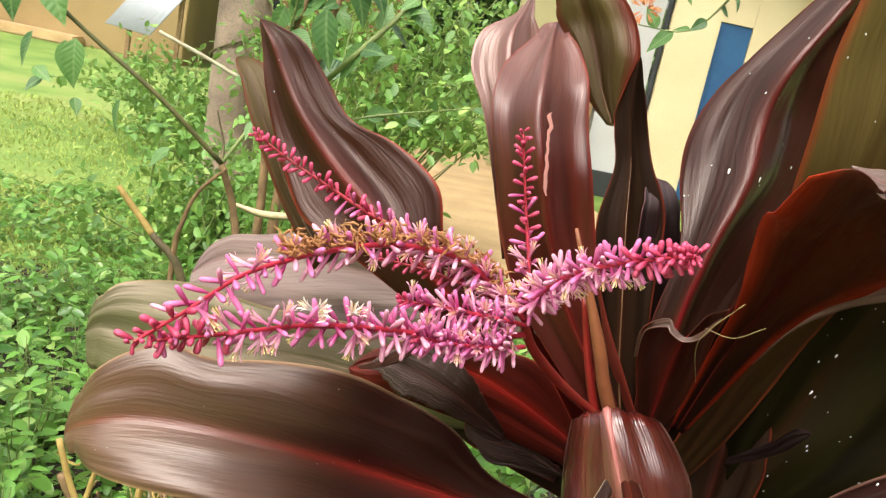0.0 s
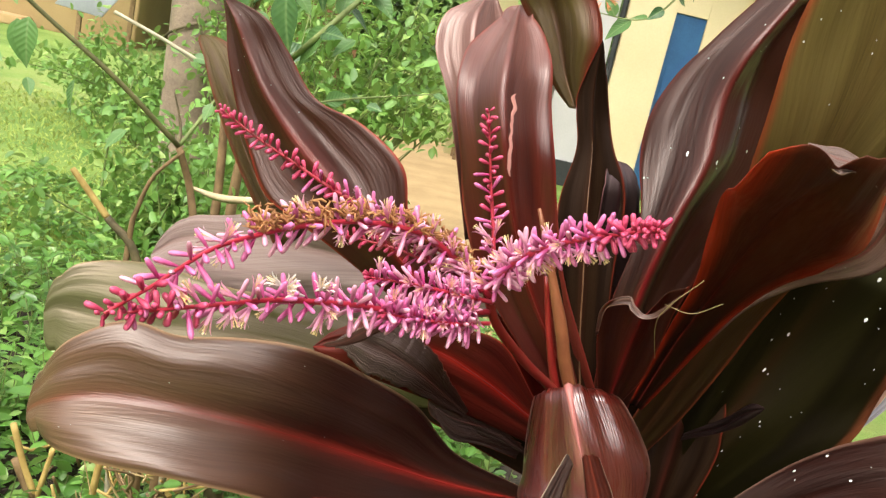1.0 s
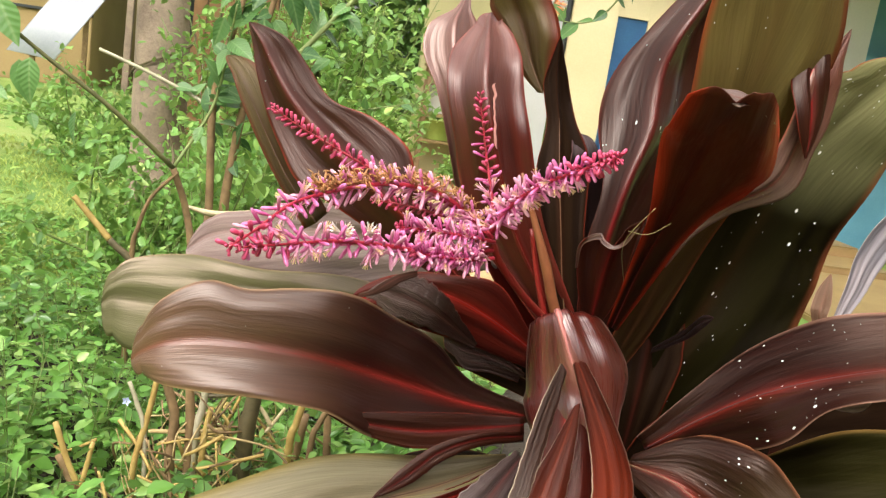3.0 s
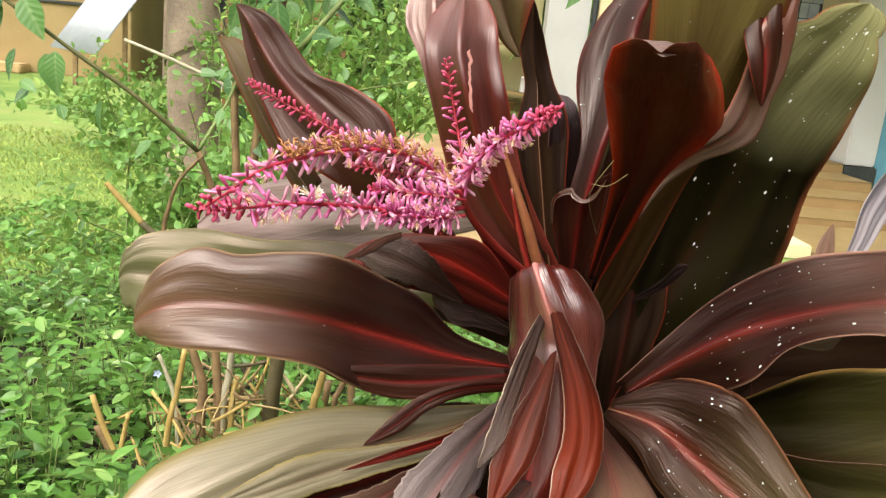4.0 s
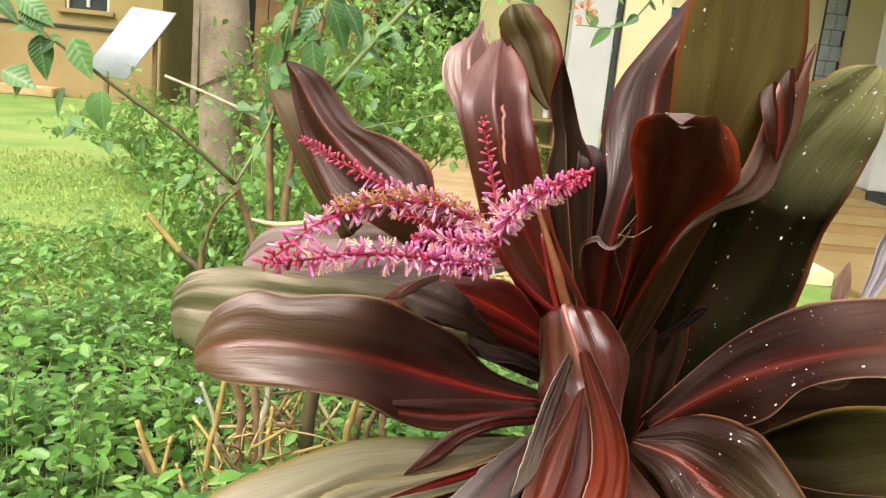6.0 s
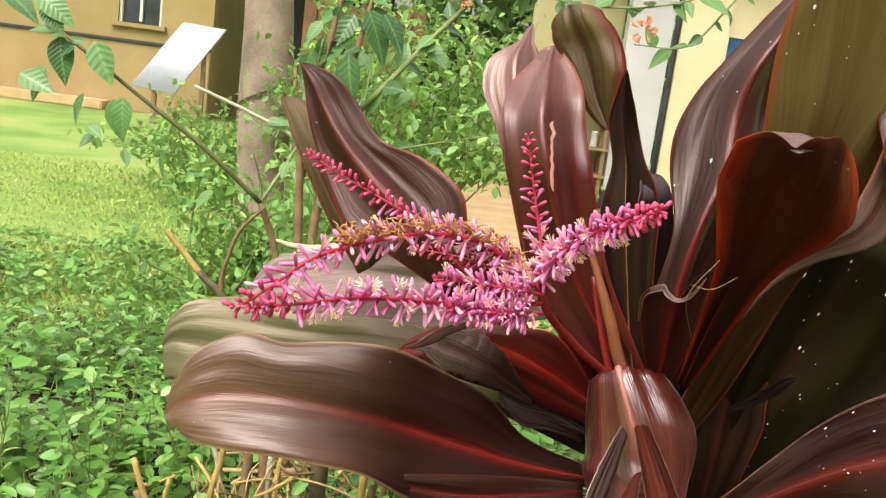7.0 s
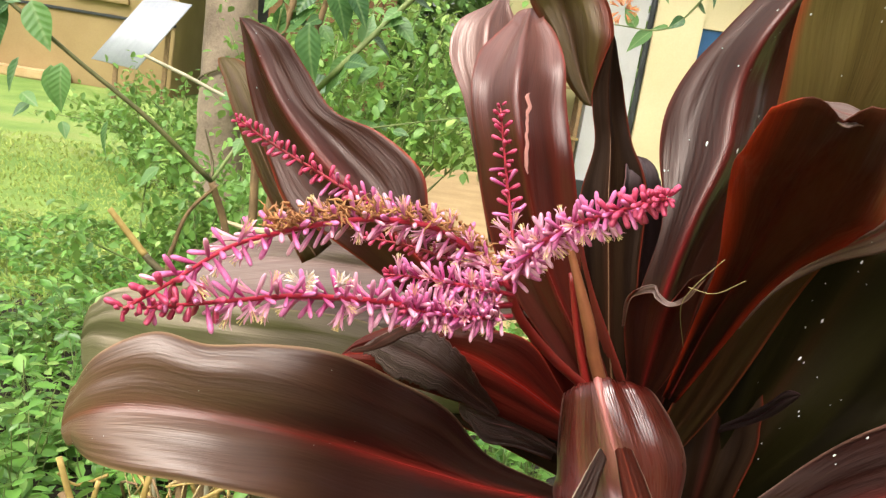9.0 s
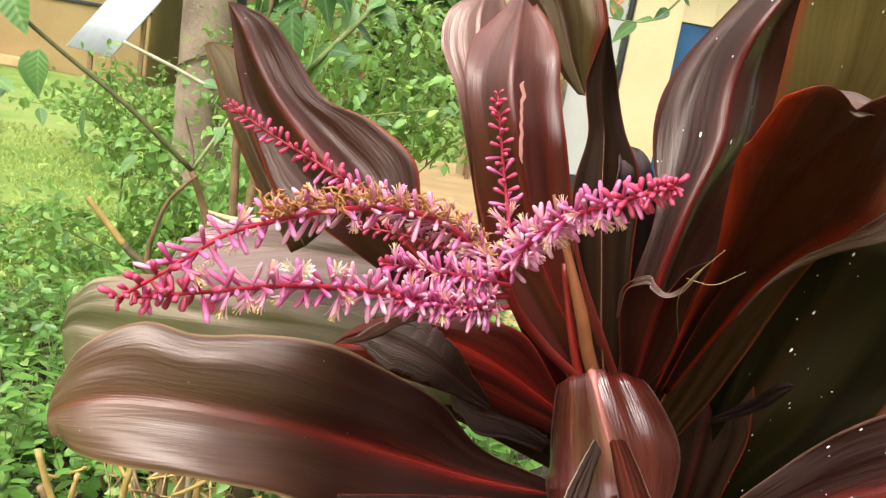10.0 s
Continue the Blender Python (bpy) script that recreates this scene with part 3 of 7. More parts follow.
def sand_patch():
    """Bare trodden earth behind the plant."""
    verts, k = [(0.75, 6.8, 0.05)], 40
    for i in range(k):
        w = 2 * math.pi * i / k
        r = 1 + 0.3 * noise.noise((math.cos(w) * 1.4, math.sin(w) * 1.4, 5.0))
        verts.append((0.75 + 1.1 * r * math.cos(w), 6.8 + 3.4 * r * math.sin(w), 0.034))
    faces = [(0, 1 + i, 1 + (i + 1) % k) for i in range(k)]
    return tagged(build("path", verts, faces, SAND), "bare sandy trodden earth between lawn and shrubs", "path", kind="structure")


sand_patch()


def soil_bed():
    """Bare soil under the plant, added dark to deepen its shade and cut bounce."""
    verts, k = [(1.35, 0.8, 0.075)], 48
    for ring in (0.6, 1.0):
        for i in range(k):
            w = 2 * math.pi * i / k
            r = ring * (1 + 0.25 * noise.noise((math.cos(w) * 1.7, math.sin(w) * 1.7, 9.0)))
            verts.append((1.35 + 1.75 * r * math.cos(w), 0.8 + 2.6 * r * math.sin(w), 0.07 if ring < 1 else 0.034))
    faces = [(0, 1 + i, 1 + (i + 1) % k) for i in range(k)] + [(1 + i, 1 + k + i, 1 + k + (i + 1) % k, 1 + (i + 1) % k) for i in range(k)]
    return tagged(build("flower_bed", verts, faces, SOIL), "bare soil under the cordyline, near-black to deepen its shade", "soil", kind="structure")


soil_bed()


def herb_soil():
    """Dark earth between the herbs, thinning out into the lawn."""
    verts, k = [(-1.15, 2.2, 0.062)], 48
    for ring, z in ((0.7, 0.058), (1.0, 0.031)):
        for i in range(k):
            w = 2 * math.pi * i / k
            r = ring * (1 + 0.22 * noise.noise((math.cos(w) * 1.9, math.sin(w) * 1.9, 3.0)))
            verts.append((-1.15 + 1.5 * r * math.cos(w), 2.2 + 1.45 * r * math.sin(w), z))
    faces = [(0, 1 + i, 1 + (i + 1) % k) for i in range(k)] + [(1 + i, 1 + k + i, 1 + k + (i + 1) % k, 1 + (i + 1) % k) for i in range(k)]
    return tagged(build("herb_soil", verts, faces, SOIL), "dark earth between the low herbs", "soil", kind="structure")


herb_soil()

# ---- house with ochre walls across the lawn ----
def ochre_house():
    h = empty("house", (-6, 14.2, 0), "single-storey ochre plastered house across the lawn", "house")
    y, left, right, w0, w1 = 14.2, -13.0, -3.8, -5.30, -4.62
    for lo, hi in (((left, y, 0), (w0, y + 0.2, 3.2)), ((w1, y, 0), (right, y + 0.2, 3.2)), ((w0, y, 0), (w1, y + 0.2, 1.38)), ((w0, y, 2.5), (w1, y + 0.2, 3.2))):
        drop_in(box("wall", lo, hi, YELLOW_WALL), h)
    drop_in(box("side_wall", (right - 0.2, y + 0.2, 0), (right, y + 5, 3.2), YELLOW_WALL), h)
    drop_in(box("plinth", (left, y - 0.06, 0), (right, y - 0.002, 1.08), ORANGE_WALL, None, "orange lower wall", 0.01), h)
    drop_in(box("ledge", (left, y - 0.1, 1.082), (right, y - 0.002, 1.125), BLACK_PAINT, None, "dark ledge line", 0.004), h)
    drop_in(box("plinth_step", (left, y - 0.5, 0), (-5.3, y - 0.062, 0.14), SAND, None, "low earth-coloured step", 0.02), h)
    drop_in(box("roof", (left - 0.3, y - 0.7, 3.2), (right + 0.4, y + 5.2, 3.35), ROOF, None, "rusty sheet roof"), h)
    win = box("window", (w0, y + 0.1, 1.38), (w1, y + 0.12, 2.5), GLASS_DARK, None, "dark glass window")
    drop_in(win, h)
    mid = (w0 + w1) / 2
    for lo, hi in (((w0, y + 0.04, 1.38), (w0 + 0.045, y + 0.1, 2.5)), ((w1 - 0.045, y + 0.04, 1.38), (w1, y + 0.1, 2.5)), ((mid - 0.022, y + 0.04, 1.42), (mid + 0.022, y + 0.1, 2.46)), ((w0 + 0.045, y + 0.04, 2.46), (w1 - 0.045, y + 0.1, 2.5))):
        box("window_frame", lo, hi, FRAME, win, "", 0.003)
    box("window_sill", (w0 - 0.09, y - 0.09, 1.31), (w1 + 0.09, y + 0.1, 1.378), ORANGE_WALL, win, "", 0.006)
    return h


ochre_house()


def leaning_sheet():
    """Pale flat roofing sheet propped against the house corner."""
    a, b, c, d = (Vector(v) for v in ((-3.98, 13.2, 1.48), (-3.34, 13.2, 1.45), (-3.86, 12.6, 0.46), (-4.48, 12.6, 0.51)))
    n0 = (b - a).cross(d - a).normalized() * 0.012
    verts, faces, k = [], [], 24
    for s in (0, 1):
        for i in range(k + 1):
            u = i / k
            wav = n0 * (0.22 * math.sin(u * 16 * math.pi))
            verts += [a.lerp(b, u) + wav + n0 * s, d.lerp(c, u) + wav + n0 * s]
    o = 2 * (k + 1)
    for i in range(k):
        q = (2 * i, 2 * i + 1, 2 * i + 3, 2 * i + 2)
        faces += [q, tuple(o + v for v in reversed(q)), (2 * i, 2 * i + 2, o + 2 * i + 2, o + 2 * i), (2 * i + 1, o + 2 * i + 1, o + 2 * i + 3, 2 * i + 3)]
    faces += [(0, o, o + 1, 1), (2 * k, 2 * k + 1, o + 2 * k + 1, o + 2 * k)]
    sheet = tagged(build("roofing_sheet", verts, faces, SHEET), "pale grey ribbed sheet leaning against the house", "sheet")
    box("prop", (-3.62, 13.0, 0.0), (-3.56, 13.06, 1.12), TWIG_BROWN, sheet, "rough timber prop", 0.004)
    box("prop", (-4.2, 12.66, 0.0), (-4.14, 12.72, 0.56), TWIG_BROWN, sheet, "", 0.004)
    return sheet


leaning_sheet()


def lean_to():
    """Dark open shed beside the house."""
    y = 14.3
    s = empty("shed", (-2.7, y + 0.4, 0), "dark open shed of posts and boards beside the house", "shed")
    for x in (-3.35, -2.85, -2.1, -1.35):
        drop_in(box("post", (x, y, 0), (x + 0.1, y + 0.1, 2.2), BARK, None, "", 0.006), s)
    # Black board stands in for the shade inside the shed.
    drop_in(box("back_board", (-3.4, y + 1.2, 0), (-1.1, y + 1.25, 2.4), BLACK_PAINT, None, "boarded back, black to stand for the shade inside"), s)
    drop_in(box("roof", (-3.38, y - 0.3, 2.4), (-1.0, y + 1.4, 2.46), ROOF), s)
    for x, z, m0 in ((-3.2, 0.5, RISER), (-2.8, 0.7, ORANGE_WALL), (-2.5, 0.35, WHITE_WALL), (-2.0, 0.5, ORANGE_WALL), (-1.7, 0.3, RISER)):
        drop_in(box("board", (x, y + 0.14, 0), (x + 0.34, y + 0.2, z + 0.35), m0, None, "", 0.004), s)
    return s


lean_to()


def brown_wall():
    w = empty("garden_wall", (-1.2, 8.5, 0), "reddish brown boarded wall half hidden by leaves", "wall")
    for i in range(9):
        drop_in(box("plank", (-1.45 + i * 0.13, 8.5, 0.0), (-1.33 + i * 0.13, 8.54, 1.75 + 0.02 * (i % 3)), RISER, None, "", 0.004), w)
    return w


brown_wall()


# ---- building with the veranda steps ----
def veranda():
    h = empty("building", (4, 9.2, 0), "cream building with white wall, blue door and veranda steps", "building")
    y = 9.2
    drop_in(box("wall", (1.75, y, 0), (2.2, y + 0.2, 3.1), WHITE_WALL, None, "white wall"), h)
    drop_in(box("wall", (0.8, y + 0.3, 0), (1.748, y + 0.5, 3.1), SHADE_WALL, None, "yellowish cream wall set back, recess shade in its colour"), h)
    drop_in(box("plinth", (1.7, y - 0.05, 0), (2.2, y - 0.002, 0.26), BLACK_PAINT, None, "black plinth", 0.006), h)
    drop_in(tube("drain_pipe", [(2.235, y - 0.04, 0.0), (2.235, y - 0.04, 1.5), (2.235, y - 0.04, 3.0)], [0.03, 0.03], BLACK_PAINT, None, 10, 4, "black drain pipe"), h)
    drop_in(box("column", (2.27, y - 0.09, 0), (2.76, y + 0.2, 3.1), CREAM_WALL, None, "cream corner column", 0.01), h)
    door = box("door", (2.762, y + 0.02, 0.12), (3.12, y + 0.06, 1.97), BLUE_PAINT, None, "blue painted door", 0.004)
    drop_in(door, h)
    for z in (0.3, 0.95):
        box("panel", (2.83, y + 0.005, z), (3.06, y + 0.018, z + 0.5), BLUE_PAINT, door, "", 0.004)
    drop_in(box("lintel", (2.762, y, 1.975), (3.12, y + 0.2, 3.1), CREAM_WALL), h)
    drop_in(box("wall", (3.122, y, 0), (4.425, y + 0.2, 3.1), CREAM_WALL), h)
    drop_in(box("wall", (5.6, y, 0), (9.0, y + 0.2, 3.1), TEAL_PAINT, None, "light blue wall"), h)
    drop_in(box("wall", (4.685, y, 0.0), (5.598, y + 0.2, 3.1), CREAM_WALL, None, "wall behind the landing"), h)
    drop_in(box("skirting", (3.9, y - 0.05, 0.0), (5.598, y - 0.024, 0.60), BLACK_PAINT, None, "black skirting"), h)
    # strip of squared stone facing
    facing = box("stone_facing", (4.43, y - 0.02, 0.605), (4.68, y + 0.2, 3.1), BLACK_PAINT, None, "dark-jointed stone strip")
    drop_in(facing, h)
    for r in range(15):
        for c in range(2):
            x0, z0 = 4.435 + c * 0.12 - (0.03 if r % 2 else 0), 0.61 + r * 0.163
            box("stone", (max(x0, 4.433), y - 0.045, z0), (min(x0 + 0.112, 4.678), y - 0.022, z0 + 0.155), STONE, facing, "", 0.004)
    # shallow steps that rise to the landing
    for i, x0 in enumerate((3.0, 3.26, 3.56, 3.88)):
        y0, z0 = 6.3 + 0.55 * i, 0.09 * (i + 1)
        st = box("step", (x0, y0, 0.0), (4.59, y0 + 0.55, z0), STEP_TILE, None, "brown tiled step", 0.006)
        drop_in(st, h)
        box("tread", (x0, y0 + 0.002, z0 + 0.001), (4.59, y0 + 0.55, z0 + 0.012), TREAD, st, "tan tiled tread", 0.005)
    drop_in(box("landing", (3.9, 8.5, 0), (5.6, y - 0.06, 0.36), RUST_TILE, None, "reddish brown tiled landing"), h)
    drop_in(box("stringer", (2.70, 5.2, 0), (2.97, 6.9, 0.1), CREAM_WALL, None, "cream stair edge", 0.01), h)
    drop_in(box("apron", (2.98, 3.5, 0.0), (4.6, 6.28, 0.05), TREAD, None, "tan tiled apron", 0.01), h)
    pil = box("pillar", (4.62, 8.0, 0.36), (4.93, 8.34, 3.1), WHITE_WALL, None, "white square pillar", 0.012)
    drop_in(pil, h)
    drop_in(box("pillar_base", (4.6, 7.97, 0.0), (4.95, 8.36, 0.355), BLACK_PAINT, None, "black pillar base", 0.01), h)
    drop_in(box("parapet", (4.955, 8.05, 0.0), (6.6, 8.2, 1.9), TEAL_PAINT, None, "light blue side wall"), h)
    drop_in(box("roof", (1.0, 8.6, 3.1), (3.3, 12.0, 3.25), ROOF, None, "roof slab"), h)
    # Unseen roof, brought forward to shade the steps and pillar.
    drop_in(box("porch_roof", (3.302, 5.4, 3.0), (9.2, 12.0, 3.15), ROOF, None, "unseen porch roof slab added to shade the steps"), h)
    return h


veranda()

def garden_shelf():
    """Low open shelf in the recess beside the white wall."""
    s = empty("shelf", (1.3, 9.25, 0), "low wooden shelf in the recess of the wall", "shelf")
    for x in (0.86, 1.66):
        for yy in (9.1, 9.36):
            drop_in(box("post", (x, yy, 0), (x + 0.04, yy + 0.04, 1.2), TWIG_BROWN, None, "", 0.003), s)
    for z in (0.38, 0.66, 1.16):
        drop_in(box("board", (0.84, 9.08, z), (1.72, 9.42, z + 0.03), TREAD, None, "", 0.003), s)
    return s


garden_shelf()


def tub(name, place, low, high, tall, mat, rim, label, category):
    """A round tapered vessel with a turned-out rim."""
    prof = [(0.0, 0.0), (low, 0.0), (low * 1.02, 0.01), (high * 0.97, tall * 0.9), (high * 1.08, tall * 0.92), (high * 1.08, tall), (high * 0.94, tall), (low * 0.9, 0.02), (0.0, 0.02)]
    k, verts, faces = 20, [], []
    for r, z in prof:
        for i in range(k):
            w = 2 * math.pi * i / k
            verts.append((place[0] + max(r, 0.001) * math.cos(w), place[1] + max(r, 0.001) * math.sin(w), place[2] + z))
    for j in range(len(prof) - 1):
        for i in range(k):
            faces.append((j * k + i, j * k + (i + 1) % k, (j + 1) * k + (i + 1) % k, (j + 1) * k + i))
    ob = tagged(build(name, verts, faces, mat), label, category)
    if rim:
        ring = [(place[0] + high * 1.08 * math.cos(w), place[1] + high * 1.08 * math.sin(w), place[2] + tall) for w in np.linspace(0, 2 * math.pi, 25)]
        tube("rim", ring, [0.008, 0.008], rim, ob, 6, 0, "red-brown rim")
    return ob


tub("bucket", (1.04, 9.24, 0.692), 0.12, 0.15, 0.29, WHITE_WALL, ROOF, "white bucket with a red-brown rim on the shelf", "bucket")
tub("tub", (1.05, 9.24, 0.412), 0.13, 0.16, 0.22, LIME_TUB, None, "lime green plastic tub on the lower shelf", "tub")
tub("bottle", (1.58, 9.22, 0.692), 0.035, 0.03, 0.16, WHITE_WALL, None, "small white bottle on the shelf", "bottle")
tub("flower_pot", (1.42, 9.24, 0.412), 0.07, 0.1, 0.18, RISER, None, "brown clay pot on the lower shelf", "pot")


def light_block_wing():
    """Unseen wing added past the bed to block light, with its flat roof."""
    h = empty("added_wing", (2.2, -1.0, 0), "unseen brown wing added beside the bed to block light", "building")
    drop_in(box("wall", (1.6, -5.0, 0), (1.8, 1.5, 2.7), RISER, None, "brown wall of the added wing"), h)
    drop_in(box("wall", (4.6, -5.0, 0), (4.8, 1.5, 2.7), RISER, None, "brown wall of the added wing"), h)
    drop_in(box("wall", (1.802, 1.3, 0), (4.598, 1.5, 2.7), RISER, None, "brown wall of the added wing"), h)
    drop_in(box("wall", (1.802, -5.0, 0), (4.598, -4.8, 2.7), RISER, None, "brown wall of the added wing"), h)
    drop_in(box("plinth", (1.55, -5.0, 0), (1.598, 1.5, 0.3), BLACK_PAINT, None, "black plinth", 0.006), h)
    drop_in(box("roof", (1.3, -5.2, 2.7), (5.0, 2.0, 2.85), ROOF, None, "roof slab"), h)
    return h


light_block_wing()
LEAVES = []
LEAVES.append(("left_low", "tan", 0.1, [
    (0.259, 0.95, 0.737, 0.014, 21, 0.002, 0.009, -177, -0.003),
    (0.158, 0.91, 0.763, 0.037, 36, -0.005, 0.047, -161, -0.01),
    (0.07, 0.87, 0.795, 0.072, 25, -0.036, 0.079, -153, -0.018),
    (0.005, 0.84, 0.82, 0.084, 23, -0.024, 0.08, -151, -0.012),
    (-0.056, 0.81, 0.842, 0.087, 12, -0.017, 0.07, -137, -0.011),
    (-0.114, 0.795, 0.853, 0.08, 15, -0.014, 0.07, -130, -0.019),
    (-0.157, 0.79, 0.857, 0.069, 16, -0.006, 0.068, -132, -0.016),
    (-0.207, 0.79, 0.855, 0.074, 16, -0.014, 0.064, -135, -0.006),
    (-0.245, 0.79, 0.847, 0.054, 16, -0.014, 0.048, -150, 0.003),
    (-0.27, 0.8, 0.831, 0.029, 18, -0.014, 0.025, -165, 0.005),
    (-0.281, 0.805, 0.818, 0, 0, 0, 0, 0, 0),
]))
LEAVES.append(("left_back", "green", 0.06, [
    (0.161, 1.02, 0.833, 0.02, -3, -0.0, 0.026, 177, 0.0),
    (-0.014, 1.12, 0.811, 0.059, 19, -0.001, 0.062, -166, -0.007),
    (-0.17, 1.2, 0.783, 0.062, 22, -0.014, 0.087, -164, -0.007),
    (-0.291, 1.23, 0.763, 0.084, 15, -0.015, 0.095, -164, -0.007),
    (-0.369, 1.25, 0.758, 0.071, 8, -0.001, 0.089, -161, -0.007),
    (-0.404, 1.25, 0.757, 0.042, 7, -0.011, 0.067, -171, 0.013),
    (-0.422, 1.25, 0.742, 0, 0, 0, 0, 0, 0),
]))
LEAVES.append(("grey_back", "ashen", 0.14, [
    (0.195, 1.05, 0.948, 0.018, -5, -0.0, 0.018, 175, 0.0),
    (0.069, 1.17, 0.93, 0.047, 6, 0.005, 0.066, -162, -0.016),
    (-0.076, 1.26, 0.91, 0.049, 17, 0.007, 0.095, -162, -0.015),
    (-0.203, 1.33, 0.881, 0.038, 28, 0.001, 0.093, -152, -0.005),
    (-0.268, 1.36, 0.857, 0.031, 19, -0.015, 0.06, -149, 0.025),
    (-0.307, 1.36, 0.825, 0, 0, 0, 0, 0, 0),
]))
LEAVES.append(("upper_left", "maroon", 0.1, [
    (0.148, 0.985, 0.908, 0.011, 180, 0.001, 0.011, 0, -0.001),
    (0.068, 0.985, 0.98, 0.047, 163, 0.01, 0.04, 23, 0.005),
    (-0.002, 0.99, 1.034, 0.062, 172, 0.029, 0.041, 30, -0.04),
    (-0.059, 1.01, 1.073, 0.072, -175, 0.025, 0.076, 32, -0.059),
    (-0.105, 1.04, 1.106, 0.057, -176, 0.016, 0.075, 34, -0.044),
    (-0.144, 1.06, 1.145, 0.045, 177, 0.005, 0.05, 39, -0.037),
    (-0.173, 1.08, 1.184, 0.029, -176, 0, 0.045, 35, -0.021),
    (-0.192, 1.09, 1.213, 0.019, 172, 0, 0.036, 33, -0.014),
    (-0.205, 1.1, 1.228, 0.009, 173, 0.001, 0.017, 42, -0.006),
    (-0.214, 1.11, 1.237, 0, 0, 0, 0, 0, 0),
]))
LEAVES.append(("upper_left_back", "hood", 0.05, [
    (-0.082, 1.1, 0.955, 0.02, -164, 0.002, 0.03, 55, 0.006),
    (-0.139, 1.12, 1.023, 0.015, -149, 0.019, 0.032, 39, -0.01),
    (-0.192, 1.14, 1.107, 0.015, -148, 0.011, 0.037, 27, -0.014),
    (-0.223, 1.16, 1.156, 0.01, -130, 0.008, 0.032, 38, -0.011),
    (-0.246, 1.18, 1.184, 0, 0, 0, 0, 0, 0),
]))
LEAVES.append(("upright_front", "lilac", 0.26, [
    (0.334, 1, 0.77, 0.011, 167, 0.002, 0.011, -13, -0.002),
    (0.312, 0.995, 0.84, 0.024, 172, 0.011, 0.024, -8, -0.011),
    (0.211, 0.985, 0.984, 0.05, 151, 0.013, 0.044, 7, -0.018),
    (0.169, 0.965, 1.064, 0.064, 124, 0.004, 0.068, 16, -0.026),
    (0.14, 0.955, 1.14, 0.065, 142, -0.004, 0.083, 48, -0.014),
    (0.125, 0.97, 1.197, 0.066, -158, 0.021, 0.087, 108, 0.015),
    (0.123, 0.995, 1.239, 0.063, -132, 0.034, 0.069, 123, 0.043),
    (0.127, 1.04, 1.27, 0.046, -122, 0.033, 0.042, 112, 0.048),
    (0.134, 1.09, 1.29, 0.021, -112, 0.016, 0.019, 99, 0.023),
    (0.141, 1.14, 1.307, 0, 0, 0, 0, 0, 0),
]))
LEAVES.append(("upright_back", "mauve", 0.15, [
    (0.159, 1.14, 0.999, 0.018, 145, 0.003, 0.018, -35, -0.004),
    (0.13, 1.12, 1.101, 0.028, 135, 0.016, 0.047, 4, -0.012),
    (0.106, 1.12, 1.189, 0.038, 176, 0.001, 0.056, 61, -0.005),
    (0.094, 1.14, 1.245, 0.051, -135, 0.003, 0.059, 99, 0.008),
    (0.092, 1.16, 1.286, 0.043, -110, 0.002, 0.042, 128, 0.027),
    (0.103, 1.19, 1.313, 0.013, -118, 0.003, 0.014, 131, 0.011),
    (0.114, 1.22, 1.339, 0, 0, 0, 0, 0, 0),
]))
LEAVES.append(("channel", "dark", 0.14, [
    (0.337, 1, 0.766, 0.012, 180, 0.003, 0.012, 0, -0.003),
    (0.294, 1, 0.908, 0.031, 180, 0.005, 0.029, 0, -0.005),
    (0.273, 1, 1.004, 0.034, -150, 0.002, 0.039, 45, -0.005),
    (0.259, 1.02, 1.094, 0.034, -112, -0.002, 0.057, 98, 0.012),
    (0.255, 1.05, 1.158, 0.019, -110, -0.002, 0.034, 106, 0.007),
    (0.247, 1.06, 1.199, 0.019, -134, -0.001, 0.038, 97, 0.004),
    (0.241, 1.065, 1.237, 0.018, -156, -0.011, 0.031, 79, 0.006),
    (0.237, 1.065, 1.286, 0, 0, 0, 0, 0, 0),
]))
LEAVES.append(("small_grey", "dusk", 0.1, [
    (0.325, 1.04, 0.927, 0.013, 180, 0.001, 0.018, 0, -0),
    (0.313, 1.04, 1.025, 0.03, -160, 0.002, 0.043, 27, -0.006),
    (0.301, 1.04, 1.095, 0.026, -122, -0.001, 0.039, 67, -0.001),
    (0.299, 1.05, 1.124, 0.023, -77, -0.005, 0.04, 119, 0.017),
    (0.296, 1.08, 1.149, 0, 0, 0, 0, 0, 0),
]))
LEAVES.append(("tall_spotted", "spotted", 0.1, [
    (0.346, 1, 0.758, 0.011, 124, -0, 0.011, -56, 0),
    (0.336, 0.985, 0.961, 0.028, 40, -0.007, 0.065, -76, -0.005),
    (0.351, 0.985, 1.083, 0.044, -84, -0.011, 0.128, -168, 0.027),
    (0.382, 1.01, 1.167, 0.079, -93, -0.012, 0.137, 171, 0.061),
    (0.389, 1.03, 1.217, 0.081, -106, 0.004, 0.146, 151, 0.045),
    (0.394, 1.04, 1.259, 0.07, -73, 0.005, 0.147, -166, 0.041),
    (0.408, 1.04, 1.31, 0.059, -71, 0, 0.128, -151, 0.05),
    (0.433, 1.05, 1.354, 0.047, -75, 0.001, 0.095, -156, 0.056),
    (0.466, 1.06, 1.412, 0.035, -78, -0.002, 0.062, -165, 0.04),
    (0.514, 1.08, 1.488, 0, 0, 0, 0, 0, 0),
]))
